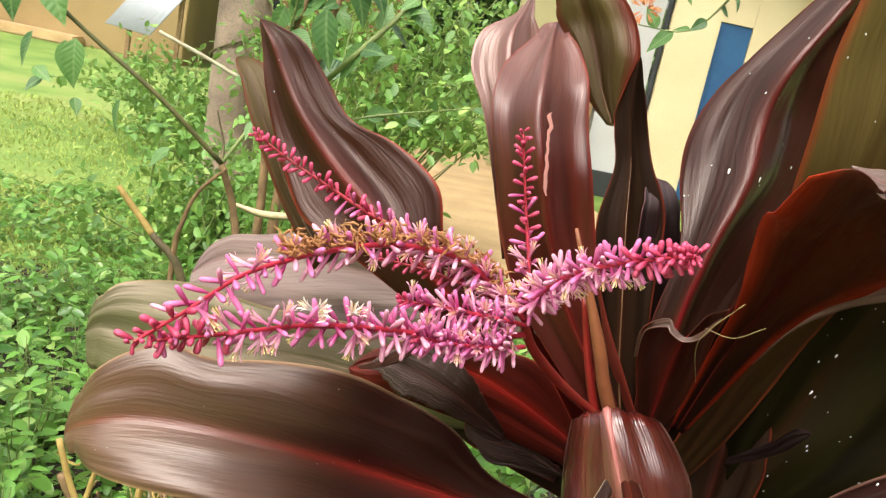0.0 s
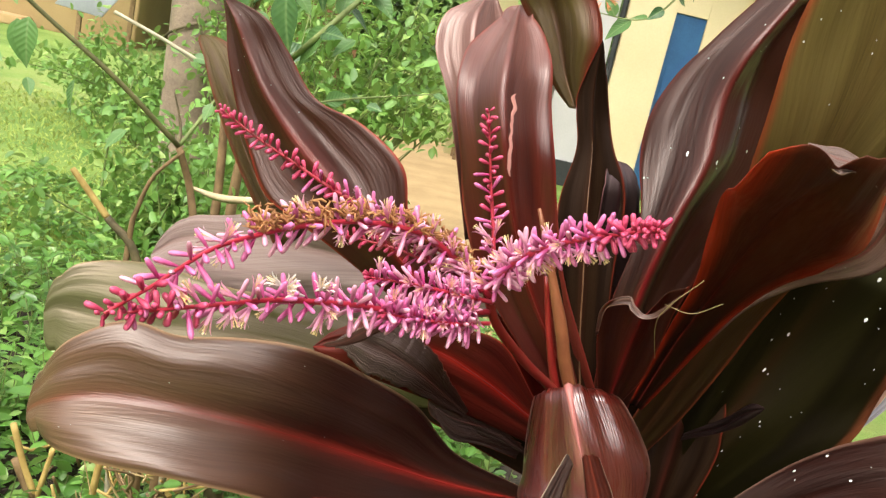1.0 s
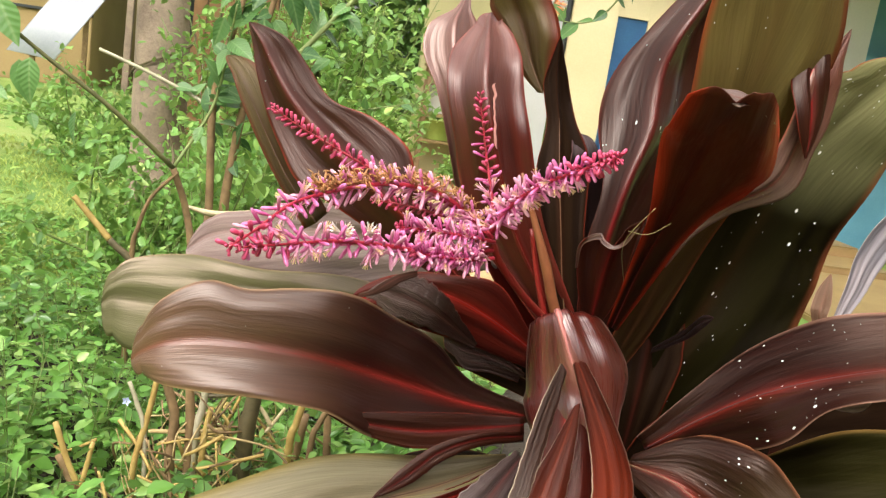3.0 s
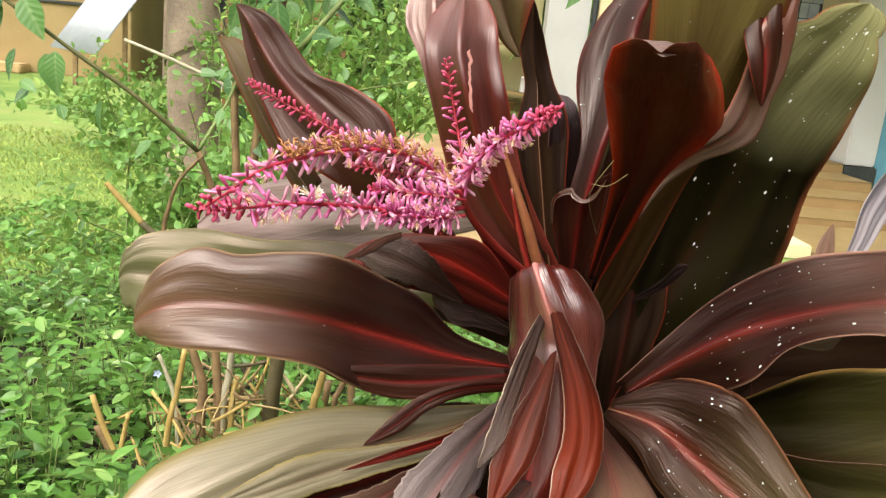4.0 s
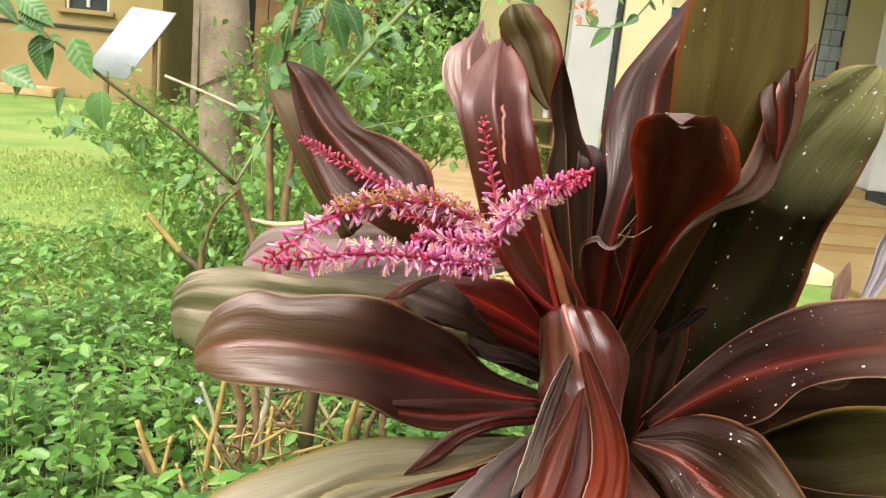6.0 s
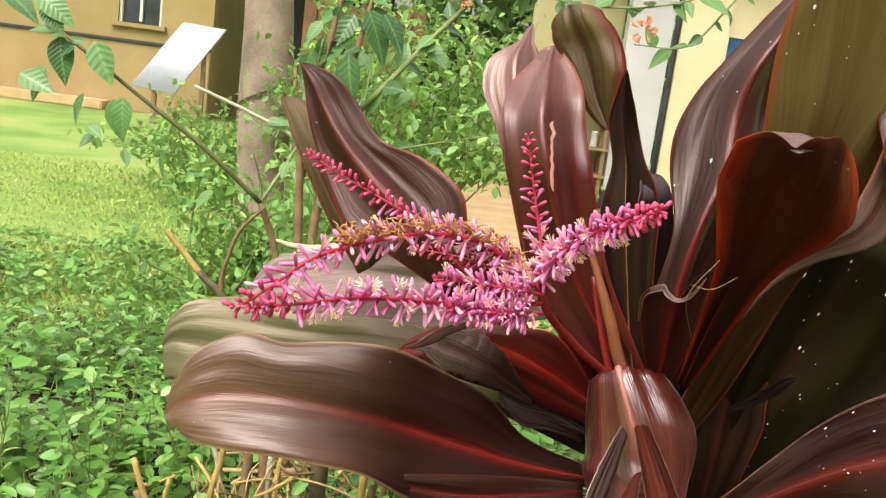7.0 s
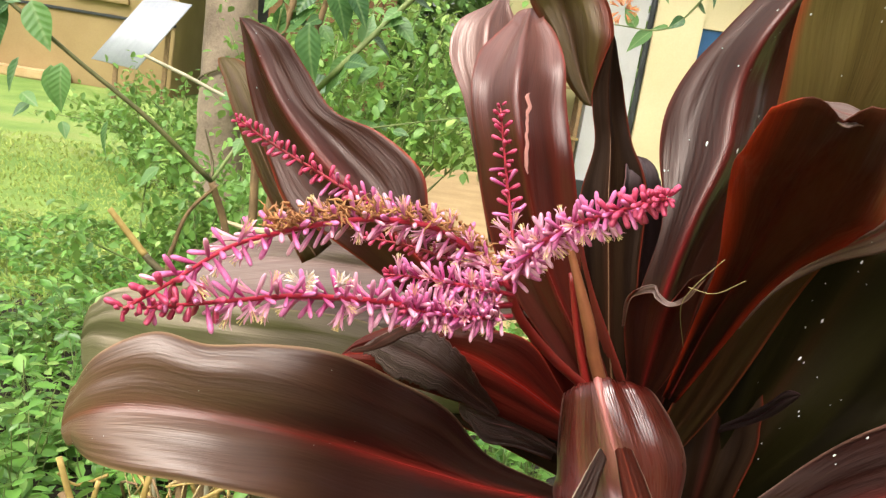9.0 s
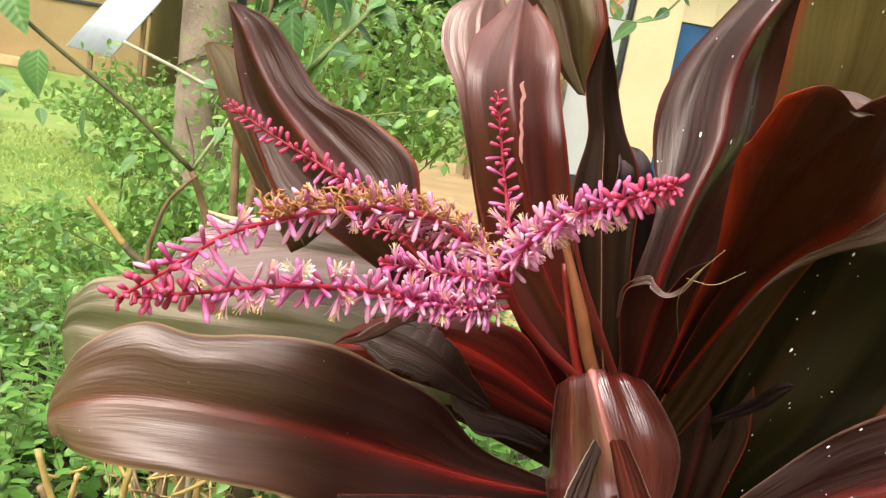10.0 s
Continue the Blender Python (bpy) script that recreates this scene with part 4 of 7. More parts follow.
LEAVES.append(("olive_tall", "olive", -0.08, [
    (0.353, 0.99, 0.753, 0.013, 60, -0.004, 0.013, -120, 0.004),
    (0.387, 0.94, 0.893, 0.021, 47, -0.012, 0.025, -138, 0.004),
    (0.408, 0.87, 1.07, 0.034, 66, -0.004, 0.046, -94, 0.007),
    (0.405, 0.79, 1.208, 0.063, 77, 0.008, 0.078, -85, -0.011),
    (0.406, 0.755, 1.311, 0.077, 93, 0.006, 0.1, -72, 0.002),
    (0.397, 0.73, 1.41, 0.061, 103, 0.003, 0.088, -63, -0.006),
    (0.395, 0.71, 1.467, 0.038, 89, 0.001, 0.044, -77, -0.003),
    (0.397, 0.7, 1.5, 0, 0, 0, 0, 0, 0),
]))
LEAVES.append(("scoop", "ruby", -0.12, [
    (0.351, 0.93, 0.892, 0.008, 76, 0.002, 0.009, -105, -0.003),
    (0.355, 0.88, 0.991, 0.018, 102, 0.011, 0.029, -98, -0.003),
    (0.357, 0.83, 1.06, 0.038, 120, 0.029, 0.037, -90, -0.006),
    (0.34, 0.75, 1.123, 0.049, 119, 0.046, 0.067, -82, -0.039),
    (0.314, 0.66, 1.173, 0.054, 112, 0.064, 0.086, -85, -0.08),
    (0.288, 0.57, 1.205, 0.053, 99, 0.036, 0.076, -81, -0.097),
    (0.269, 0.508, 1.227, 0.045, 97, 0.021, 0.055, -77, -0.081),
]))
LEAVES.append(("scoop_sheath", "maroon", 0.12, [
    (0.318, 0.93, 0.876, 0.007, 103, 0.001, 0.007, -73, -0),
    (0.31, 0.9, 0.932, 0.023, 105, 0.001, 0.025, -92, 0.006),
    (0.303, 0.87, 0.981, 0.035, 89, -0.004, 0.029, -86, 0.01),
    (0.298, 0.845, 1.012, 0.04, 79, -0.004, 0.03, -74, 0.025),
    (0.296, 0.83, 1.027, 0.038, 71, -0.009, 0.029, -68, 0.049),
]))
LEAVES.append(("curled_right", "flush", -0.15, [
    (0.384, 0.88, 1.006, 0.009, 43, 0.004, 0.01, -137, -0.005),
    (0.4, 0.85, 1.058, 0.013, 54, -0.001, 0.011, -137, -0.002),
    (0.427, 0.81, 1.101, 0.023, 54, 0.007, 0.018, -118, -0.005),
    (0.465, 0.78, 1.141, 0.031, 54, 0.001, 0.03, -127, -0.002),
    (0.476, 0.77, 1.19, 0.028, 50, -0.005, 0.029, -132, -0.001),
    (0.483, 0.77, 1.231, 0.034, 36, 0.001, 0.035, -163, -0.006),
    (0.488, 0.77, 1.269, 0.021, 7, 0.005, 0.04, -176, 0.007),
    (0.504, 0.78, 1.302, 0.006, -28, 0.001, 0.019, 173, 0.007),
    (0.528, 0.8, 1.336, 0, 0, 0, 0, 0, 0),
]))
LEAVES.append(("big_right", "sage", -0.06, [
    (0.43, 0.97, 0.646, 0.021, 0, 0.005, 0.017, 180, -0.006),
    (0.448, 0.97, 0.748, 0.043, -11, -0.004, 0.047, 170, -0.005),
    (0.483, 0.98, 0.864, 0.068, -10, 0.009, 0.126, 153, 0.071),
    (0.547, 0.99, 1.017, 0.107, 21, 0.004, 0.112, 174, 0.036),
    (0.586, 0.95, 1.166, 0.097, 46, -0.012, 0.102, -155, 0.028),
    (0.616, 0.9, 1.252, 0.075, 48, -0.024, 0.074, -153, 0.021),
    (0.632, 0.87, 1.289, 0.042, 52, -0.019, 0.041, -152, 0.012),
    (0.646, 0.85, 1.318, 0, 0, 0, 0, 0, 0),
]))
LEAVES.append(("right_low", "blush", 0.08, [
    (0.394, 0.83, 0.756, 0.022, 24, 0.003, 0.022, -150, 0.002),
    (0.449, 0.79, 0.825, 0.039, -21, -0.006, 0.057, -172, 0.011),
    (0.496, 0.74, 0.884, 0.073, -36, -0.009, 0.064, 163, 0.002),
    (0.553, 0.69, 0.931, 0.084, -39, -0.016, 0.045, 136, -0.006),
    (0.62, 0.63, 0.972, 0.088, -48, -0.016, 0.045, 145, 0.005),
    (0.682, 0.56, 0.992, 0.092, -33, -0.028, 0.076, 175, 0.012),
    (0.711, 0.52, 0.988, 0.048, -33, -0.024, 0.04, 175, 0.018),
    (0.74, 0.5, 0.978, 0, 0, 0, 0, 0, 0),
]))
LEAVES.append(("front_right", "bronze", 0.12, [
    (0.37, 0.82, 0.736, 0.012, 161, -0.005, 0.015, -15, 0.004),
    (0.425, 0.78, 0.732, 0.043, 139, -0.005, 0.07, -25, -0.009),
    (0.467, 0.75, 0.705, 0.064, 132, -0.003, 0.108, -11, -0.009),
    (0.499, 0.71, 0.685, 0.069, 125, 0.007, 0.1, -21, -0.006),
    (0.543, 0.66, 0.657, 0.075, 119, -0.0, 0.072, -26, 0.004),
    (0.579, 0.615, 0.624, 0.058, 124, -0.003, 0.054, -25, 0.002),
    (0.618, 0.56, 0.594, 0, 0, 0, 0, 0, 0),
]))
LEAVES.append(("folded", "folded", 0.14, [
    (0.274, 0.93, 0.885, 0.024, 130, -0.001, 0.028, -73, -0.007),
    (0.258, 0.888, 0.91, 0.034, 122, -0.018, 0.041, -74, -0.013),
    (0.247, 0.856, 0.925, 0.043, 138, -0.025, 0.059, -94, -0.014),
    (0.251, 0.838, 0.91, 0.067, 175, -0.005, 0.075, -82, 0.021),
    (0.261, 0.826, 0.884, 0.084, -166, 0.01, 0.074, -52, 0.031),
    (0.273, 0.818, 0.858, 0.088, -163, 0.013, 0.068, -38, 0.029),
    (0.284, 0.812, 0.833, 0.089, 175, 0.006, 0.058, -52, 0.021),
    (0.291, 0.8, 0.807, 0.08, 174, 0.031, 0.051, -58, 0.01),
    (0.301, 0.795, 0.765, 0.06, -177, 0.037, 0.034, -20, 0.015),
]))
LEAVES.append(("strip_centre", "redleaf", 0.16, [
    (0.273, 0.835, 0.879, 0.006, 134, 0.001, 0.008, -74, 0),
    (0.283, 0.765, 0.844, 0.014, 136, 0.004, 0.015, -75, -0.005),
    (0.292, 0.7, 0.805, 0.021, 116, 0.004, 0.027, -107, -0.005),
    (0.29, 0.65, 0.771, 0.024, 91, 0.008, 0.027, -116, -0.011),
    (0.271, 0.61, 0.731, 0.023, 58, 0.004, 0.027, -129, -0.01),
    (0.243, 0.575, 0.673, 0, 0, 0, 0, 0, 0),
]))
LEAVES.append(("strip_thin", "strap", 0.05, [
    (0.267, 0.84, 0.87, 0.004, 63, 0.001, 0.004, -141, 0),
    (0.236, 0.78, 0.828, 0.01, 56, 0.001, 0.012, -130, -0),
    (0.208, 0.72, 0.783, 0.011, 57, 0.001, 0.013, -123, -0.001),
    (0.188, 0.68, 0.744, 0.011, 51, 0.001, 0.011, -129, -0.001),
    (0.168, 0.66, 0.715, 0, 0, 0, 0, 0, 0),
]))
LEAVES.append(("strip_red", "redleaf", 0.14, [
    (0.271, 0.78, 0.828, 0.004, 131, 0.004, 0.004, -88, -0.003),
    (0.25, 0.74, 0.793, 0.011, 80, 0.007, 0.014, -108, -0.006),
    (0.224, 0.7, 0.75, 0.019, 60, 0.005, 0.027, -121, -0.007),
    (0.206, 0.67, 0.711, 0.021, 59, 0.006, 0.023, -119, -0.007),
    (0.185, 0.64, 0.668, 0, 0, 0, 0, 0, 0),
]))
LEAVES.append(("mauve_low", "silver", 0.1, [
    (0.226, 0.83, 0.728, 0.012, 39, 0.003, 0.012, -141, -0.003),
    (0.164, 0.745, 0.695, 0.03, 50, 0.004, 0.037, -140, -0.008),
    (0.114, 0.68, 0.653, 0.043, 60, 0.004, 0.047, -129, -0.005),
    (0.082, 0.63, 0.609, 0.03, 66, 0.005, 0.032, -119, -0.002),
    (0.059, 0.59, 0.573, 0, 0, 0, 0, 0, 0),
]))
LEAVES.append(("pale_left", "pale", 0.07, [
    (0.221, 0.89, 0.691, 0.011, 3, -0.0, 0.013, -139, 0.006),
    (0.11, 0.82, 0.678, 0.04, 43, -0.015, 0.044, -154, 0.01),
    (-0.002, 0.75, 0.675, 0.073, 52, -0.007, 0.064, -135, 0.006),
    (-0.102, 0.69, 0.655, 0.078, 48, -0.014, 0.069, -144, 0.003),
    (-0.186, 0.64, 0.622, 0.081, 52, -0.012, 0.071, -139, 0.003),
    (-0.243, 0.6, 0.587, 0.048, 66, -0.004, 0.055, -125, -0.009),
    (-0.273, 0.57, 0.557, 0, 0, 0, 0, 0, 0),
]))
LEAVES.append(("torn_left", "pale", 0.06, [
    (0.23, 0.86, 0.711, 0.009, 15, 0.001, 0.01, -165, -0.001),
    (0.145, 0.78, 0.692, 0.011, 39, -0.0, 0.015, -141, -0.003),
    (0.049, 0.715, 0.694, 0.016, 34, 0.004, 0.02, -129, -0.014),
    (-0.034, 0.66, 0.69, 0.029, 20, 0.004, 0.02, -153, -0.003),
    (-0.094, 0.625, 0.681, 0.02, 22, 0.001, 0.016, -143, -0.005),
    (-0.15, 0.595, 0.677, 0, 0, 0, 0, 0, 0),
]))
LEAVES.append(("torn_dark", "maroon", 0.04, [
    (0.226, 0.855, 0.704, 0.01, 16, 0.002, 0.01, -164, -0.002),
    (0.134, 0.785, 0.682, 0.013, 34, -0.001, 0.03, -155, -0.003),
    (0.05, 0.735, 0.657, 0.021, 26, 0.002, 0.033, -140, -0.012),
    (-0.028, 0.69, 0.646, 0.018, 28, 0.004, 0.021, -141, -0.002),
    (-0.079, 0.665, 0.639, 0.013, 30, 0.002, 0.013, -140, -0.005),
    (-0.131, 0.64, 0.638, 0, 0, 0, 0, 0, 0),
]))
LEAVES.append(("olive_strip", "pale", 0.06, [
    (0.15, 0.76, 0.674, 0.008, 23, 0.002, 0.01, -153, -0.004),
    (0.079, 0.7, 0.656, 0.019, 46, 0.007, 0.024, -151, -0.003),
    (0.02, 0.665, 0.635, 0.024, 31, 0.006, 0.026, -152, -0.006),
    (-0.041, 0.635, 0.615, 0.026, 27, 0.004, 0.024, -152, -0.004),
    (-0.091, 0.61, 0.584, 0.022, 13, -0.001, 0.026, -153, -0.0),
    (-0.127, 0.59, 0.558, 0, 0, 0, 0, 0, 0),
]))
LEAVES.append(("maroon_strap", "maroon", 0.1, [
    (0.232, 0.86, 0.745, 0.007, 3, 0.001, 0.009, -177, -0.002),
    (0.164, 0.82, 0.752, 0.008, 3, 0.0, 0.011, -177, -0.0),
    (0.109, 0.8, 0.737, 0.01, 9, 0.001, 0.013, -171, -0.001),
    (0.068, 0.79, 0.703, 0.011, 16, 0.001, 0.012, -162, -0.003),
    (0.029, 0.765, 0.684, 0, 0, 0, 0, 0, 0),
]))
LEAVES.append(("flap", "maroon", 0.1, [
    (0.23, 0.86, 0.761, 0.009, 35, -0.001, 0.013, -178, -0.001),
    (0.16, 0.84, 0.757, 0.02, 19, 0.004, 0.018, -162, -0.001),
    (0.082, 0.815, 0.757, 0.024, 18, 0.01, 0.022, -163, -0.006),
    (0.01, 0.8, 0.767, 0.014, 4, 0.008, 0.015, -176, -0.008),
    (-0.042, 0.79, 0.781, 0, 0, 0, 0, 0, 0),
]))
LEAVES.append(("bottom_centre", "rose", 0.1, [
    (0.344, 0.78, 0.725, 0.014, 131, 0.002, 0.012, -85, -0.001),
    (0.338, 0.645, 0.706, 0.051, 103, 0.005, 0.043, -80, -0.014),
    (0.336, 0.57, 0.67, 0.079, 94, 0.003, 0.066, -89, -0.012),
    (0.337, 0.51, 0.632, 0.057, 89, 0.011, 0.049, -79, -0.006),
    (0.337, 0.47, 0.601, 0, 0, 0, 0, 0, 0),
]))
LEAVES.append(("brown_low", "mauve", 0.08, [
    (0.25, 0.71, 0.673, 0.011, 53, 0.006, 0.011, -127, -0.006),
    (0.189, 0.65, 0.634, 0.036, 51, 0.012, 0.039, -133, -0.011),
    (0.137, 0.6, 0.596, 0.031, 36, 0.007, 0.04, -130, -0.005),
    (0.096, 0.56, 0.556, 0, 0, 0, 0, 0, 0),
]))
LEAVES.append(("under_right", "deep_olive", 0.1, [
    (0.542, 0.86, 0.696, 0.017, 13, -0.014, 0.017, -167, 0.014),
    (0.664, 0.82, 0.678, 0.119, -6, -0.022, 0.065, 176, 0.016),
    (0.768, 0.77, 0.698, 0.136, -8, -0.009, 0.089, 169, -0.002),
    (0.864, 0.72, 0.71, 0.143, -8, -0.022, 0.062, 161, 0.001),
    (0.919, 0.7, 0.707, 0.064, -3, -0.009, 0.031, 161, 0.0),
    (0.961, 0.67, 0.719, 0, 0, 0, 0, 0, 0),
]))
LEAVES.append(("hub_low", "crimson", 0.08, [
    (0.25, 0.97, 0.834, 0.018, 1, 0.013, 0.025, -178, -0.018),
    (0.172, 0.945, 0.883, 0.047, 3, 0.008, 0.048, 170, -0.004),
    (0.102, 0.94, 0.91, 0.029, 11, -0.012, 0.059, 176, 0.006),
    (0.034, 0.95, 0.897, 0.028, 15, -0.019, 0.036, 179, 0.005),
    (-0.026, 0.96, 0.878, 0, 0, 0, 0, 0, 0),
]))
LEAVES.append(("hub_lower", "dark", 0.08, [
    (0.263, 0.99, 0.777, 0.024, -2, 0.013, 0.025, 178, -0.013),
    (0.19, 1.01, 0.804, 0.045, 16, 0.008, 0.032, -168, 0.009),
    (0.129, 1.04, 0.82, 0.037, 20, 0.003, 0.036, -176, -0.001),
    (0.072, 1.07, 0.823, 0, 0, 0, 0, 0, 0),
]))
# Near-black leaves added to fill shaded gaps low in the rosette.
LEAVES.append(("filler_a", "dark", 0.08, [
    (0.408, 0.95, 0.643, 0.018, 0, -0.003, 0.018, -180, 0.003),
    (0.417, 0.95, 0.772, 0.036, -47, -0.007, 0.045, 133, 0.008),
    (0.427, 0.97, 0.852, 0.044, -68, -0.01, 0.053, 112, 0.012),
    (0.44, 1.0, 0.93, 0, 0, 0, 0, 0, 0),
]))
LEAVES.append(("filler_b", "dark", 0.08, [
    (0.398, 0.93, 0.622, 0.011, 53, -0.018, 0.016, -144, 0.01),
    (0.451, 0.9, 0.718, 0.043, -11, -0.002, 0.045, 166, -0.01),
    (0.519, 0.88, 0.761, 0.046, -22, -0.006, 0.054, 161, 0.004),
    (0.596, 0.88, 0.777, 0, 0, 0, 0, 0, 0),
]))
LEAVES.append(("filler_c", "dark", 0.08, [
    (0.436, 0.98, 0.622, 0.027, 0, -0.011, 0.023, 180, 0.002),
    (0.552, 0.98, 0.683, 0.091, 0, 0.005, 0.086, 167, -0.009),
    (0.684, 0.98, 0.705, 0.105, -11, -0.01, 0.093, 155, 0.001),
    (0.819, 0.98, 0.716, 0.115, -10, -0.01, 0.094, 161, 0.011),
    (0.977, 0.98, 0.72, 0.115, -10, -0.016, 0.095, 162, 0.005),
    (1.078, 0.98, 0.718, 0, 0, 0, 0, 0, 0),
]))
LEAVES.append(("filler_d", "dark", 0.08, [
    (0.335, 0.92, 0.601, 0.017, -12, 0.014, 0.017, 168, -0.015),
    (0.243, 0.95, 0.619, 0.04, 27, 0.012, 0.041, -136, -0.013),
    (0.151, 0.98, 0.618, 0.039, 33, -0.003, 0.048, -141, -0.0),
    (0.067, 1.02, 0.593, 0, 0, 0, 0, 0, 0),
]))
LEAVES.append(("channel_face", "hood", -0.2, [
    (0.227, 1.072, 1.2, 0.008, 171, 0.005, 0.012, 0, 0.011),
    (0.207, 1.085, 1.237, 0.018, -165, -0.002, 0.032, 6, -0.003),
    (0.191, 1.1, 1.278, 0.023, -161, 0.013, 0.052, 10, -0.022),
    (0.176, 1.11, 1.312, 0.036, 163, 0.006, 0.055, -3, -0.017),
    (0.159, 1.11, 1.341, 0.04, 150, -0.001, 0.046, 9, -0.011),
    (0.151, 1.12, 1.364, 0, 0, 0, 0, 0, 0),
]))
LEAVES.append(("scoop_tip", "ashen", 0.05, [
    (0.257, 0.52, 1.236, 0.005, -88, -0.003, 0.01, 104, -0.001),
    (0.271, 0.52, 1.232, 0.012, -66, -0.002, 0.016, 120, -0.005),
    (0.292, 0.53, 1.23, 0.017, -63, 0.002, 0.008, 126, -0.008),
    (0.317, 0.545, 1.222, 0.011, -49, 0.004, 0.004, 150, -0.005),
    (0.341, 0.57, 1.213, 0, 0, 0, 0, 0, 0),
]))
LEAVES.append(("curled_rim", "maroon", -0.22, [
    (0.479, 0.748, 1.176, 0.0015, -118, 0, 0.0015, 62, 0),
    (0.477, 0.75, 1.206, 0.022, -100, -0.002, 0.02, 80, 0.002),
    (0.474, 0.754, 1.237, 0.028, -98, -0.001, 0.026, 82, 0.002),
    (0.47, 0.762, 1.275, 0.022, -90, -0.004, 0.021, 90, 0.003),
    (0.477, 0.78, 1.317, 0, 0, 0, 0, 0, 0),
]))
LEAVES.append(("rolled_lip", "lip", 0.3, [
    (0.266, 0.875, 0.984, 0.0006, 84, -0.001, 0.0015, -90, 0),
    (0.261, 0.86, 1.016, 0.0017, 44, -0.001, 0.003, -145, 0.002),
    (0.268, 0.85, 1.03, 0.0022, 21, 0.001, 0.0055, 149, 0.002),
    (0.279, 0.84, 1.038, 0.0022, 0, 0, 0.0065, 158, 0.001),
    (0.284, 0.835, 1.032, 0.0017, -22, 0, 0.005, 146, 0.001),
    (0.295, 0.83, 1.026, 0.0017, -10, 0.001, 0.0035, 138, -0),
    (0.307, 0.822, 1.035, 0.0022, 3, 0, 0.003, 170, 0),
    (0.316, 0.805, 1.061, 0, 0, 0, 0, 0, 0),
]))
LEAVES.append(("shred_a", "bronze", 0.05, [
    (0.198, 0.8, 0.694, 0.005, 45, 0.003, 0.005, -135, -0.003),
    (0.123, 0.72, 0.666, 0.011, 33, 0.002, 0.01, -137, -0.004),
    (0.082, 0.66, 0.637, 0.01, 43, 0.002, 0.011, -133, -0.003),
    (0.053, 0.62, 0.605, 0, 0, 0, 0, 0, 0),
]))
LEAVES.append(("shred_b", "silver", 0.05, [
    (0.207, 0.79, 0.673, 0.007, 55, 0.003, 0.007, -125, -0.003),
    (0.148, 0.71, 0.648, 0.012, 49, 0.004, 0.013, -128, -0.004),
    (0.117, 0.66, 0.615, 0.012, 52, 0.001, 0.014, -125, -0.001),
    (0.103, 0.62, 0.58, 0, 0, 0, 0, 0, 0),
]))
LEAVES.append(("shred_c", "rose", 0.06, [
    (0.134, 0.745, 0.676, 0.008, 23, 0.003, 0.008, -157, -0.003),
    (0.04, 0.655, 0.664, 0.017, 25, -0.0, 0.016, -143, -0.002),
    (-0.036, 0.585, 0.668, 0.014, 31, 0.003, 0.013, -140, -0.004),
    (-0.109, 0.53, 0.703, 0, 0, 0, 0, 0, 0),
]))
LEAVES.append(("shred_d", "redleaf", 0.06, [
    (0.227, 0.74, 0.673, 0.01, 67, 0.002, 0.01, -113, -0.002),
    (0.201, 0.67, 0.636, 0.017, 65, 0.003, 0.018, -114, -0.004),
    (0.177, 0.62, 0.598, 0, 0, 0, 0, 0, 0),
]))
LEAVES.append(("shred_e", "rose", 0.06, [
    (0.176, 0.685, 0.663, 0.008, 40, 0.004, 0.009, -138, -0.004),
    (0.126, 0.64, 0.635, 0.014, 35, 0.005, 0.014, -145, -0.005),
    (0.083, 0.6, 0.612, 0, 0, 0, 0, 0, 0),
]))
LEAVES.append(("dry_grey", "grey", 0.15, [
    (0.4, 1.07, 0.62, 0.005, -26, -0.003, 0.005, 154, 0.003),
    (0.742, 1.3, 0.637, 0.006, -27, -0.003, 0.005, 159, 0.002),
    (1.055, 1.54, 0.733, 0.008, -99, 0.006, 0.008, 81, -0.006),
    (1.146, 1.6, 0.838, 0.021, -58, 0.001, 0.02, 119, -0.0),
    (1.192, 1.64, 0.918, 0.032, -50, -0.001, 0.032, 130, 0.001),
    (1.253, 1.68, 0.985, 0.036, -39, -0.002, 0.036, 141, 0.002),
    (1.331, 1.72, 1.049, 0.026, -39, -0.001, 0.026, 141, 0.001),
    (1.386, 1.74, 1.086, 0, 0, 0, 0, 0, 0),
]))
LEAVES.append(("dry_brown", "rose", 0.15, [
    (0.4, 1.05, 0.66, 0.006, -31, -0.005, 0.006, 154, 0.004),
    (0.73, 1.25, 0.667, 0.007, -27, -0.004, 0.007, 153, 0.004),
    (0.968, 1.44, 0.772, 0.01, -103, 0.003, 0.01, 84, -0.004),
    (0.99, 1.46, 0.833, 0.019, -74, 0.0, 0.018, 104, -0.001),
    (0.998, 1.47, 0.875, 0.015, -89, 0.002, 0.015, 91, -0.002),
    (1.008, 1.48, 0.911, 0, 0, 0, 0, 0, 0),
]))
LEAVES.append(("deep_curl", "dusk", 0.2, [
    (0.417, 0.93, 0.865, 0.004, 168, -0.004, 0.003, -15, 0.003),
    (0.444, 0.9, 0.897, 0.006, 156, -0.008, 0.008, -5, 0.009),
    (0.456, 0.88, 0.926, 0.01, -176, -0.01, 0.007, -13, 0.009),
    (0.47, 0.87, 0.939, 0, 0, 0, 0, 0, 0),
]))
LEAVES.append(("torn_bit", "ashen", 0.1, [
    (0.583, 0.74, 0.88, 0.005, 168, -0.005, 0.007, -12, 0.007),
    (0.605, 0.735, 0.879, 0.006, 168, -0.006, 0.01, -4, 0.005),
    (0.621, 0.73, 0.887, 0.009, 179, -0.006, 0.004, -14, 0.009),
    (0.633, 0.73, 0.894, 0, 0, 0, 0, 0, 0),
]))
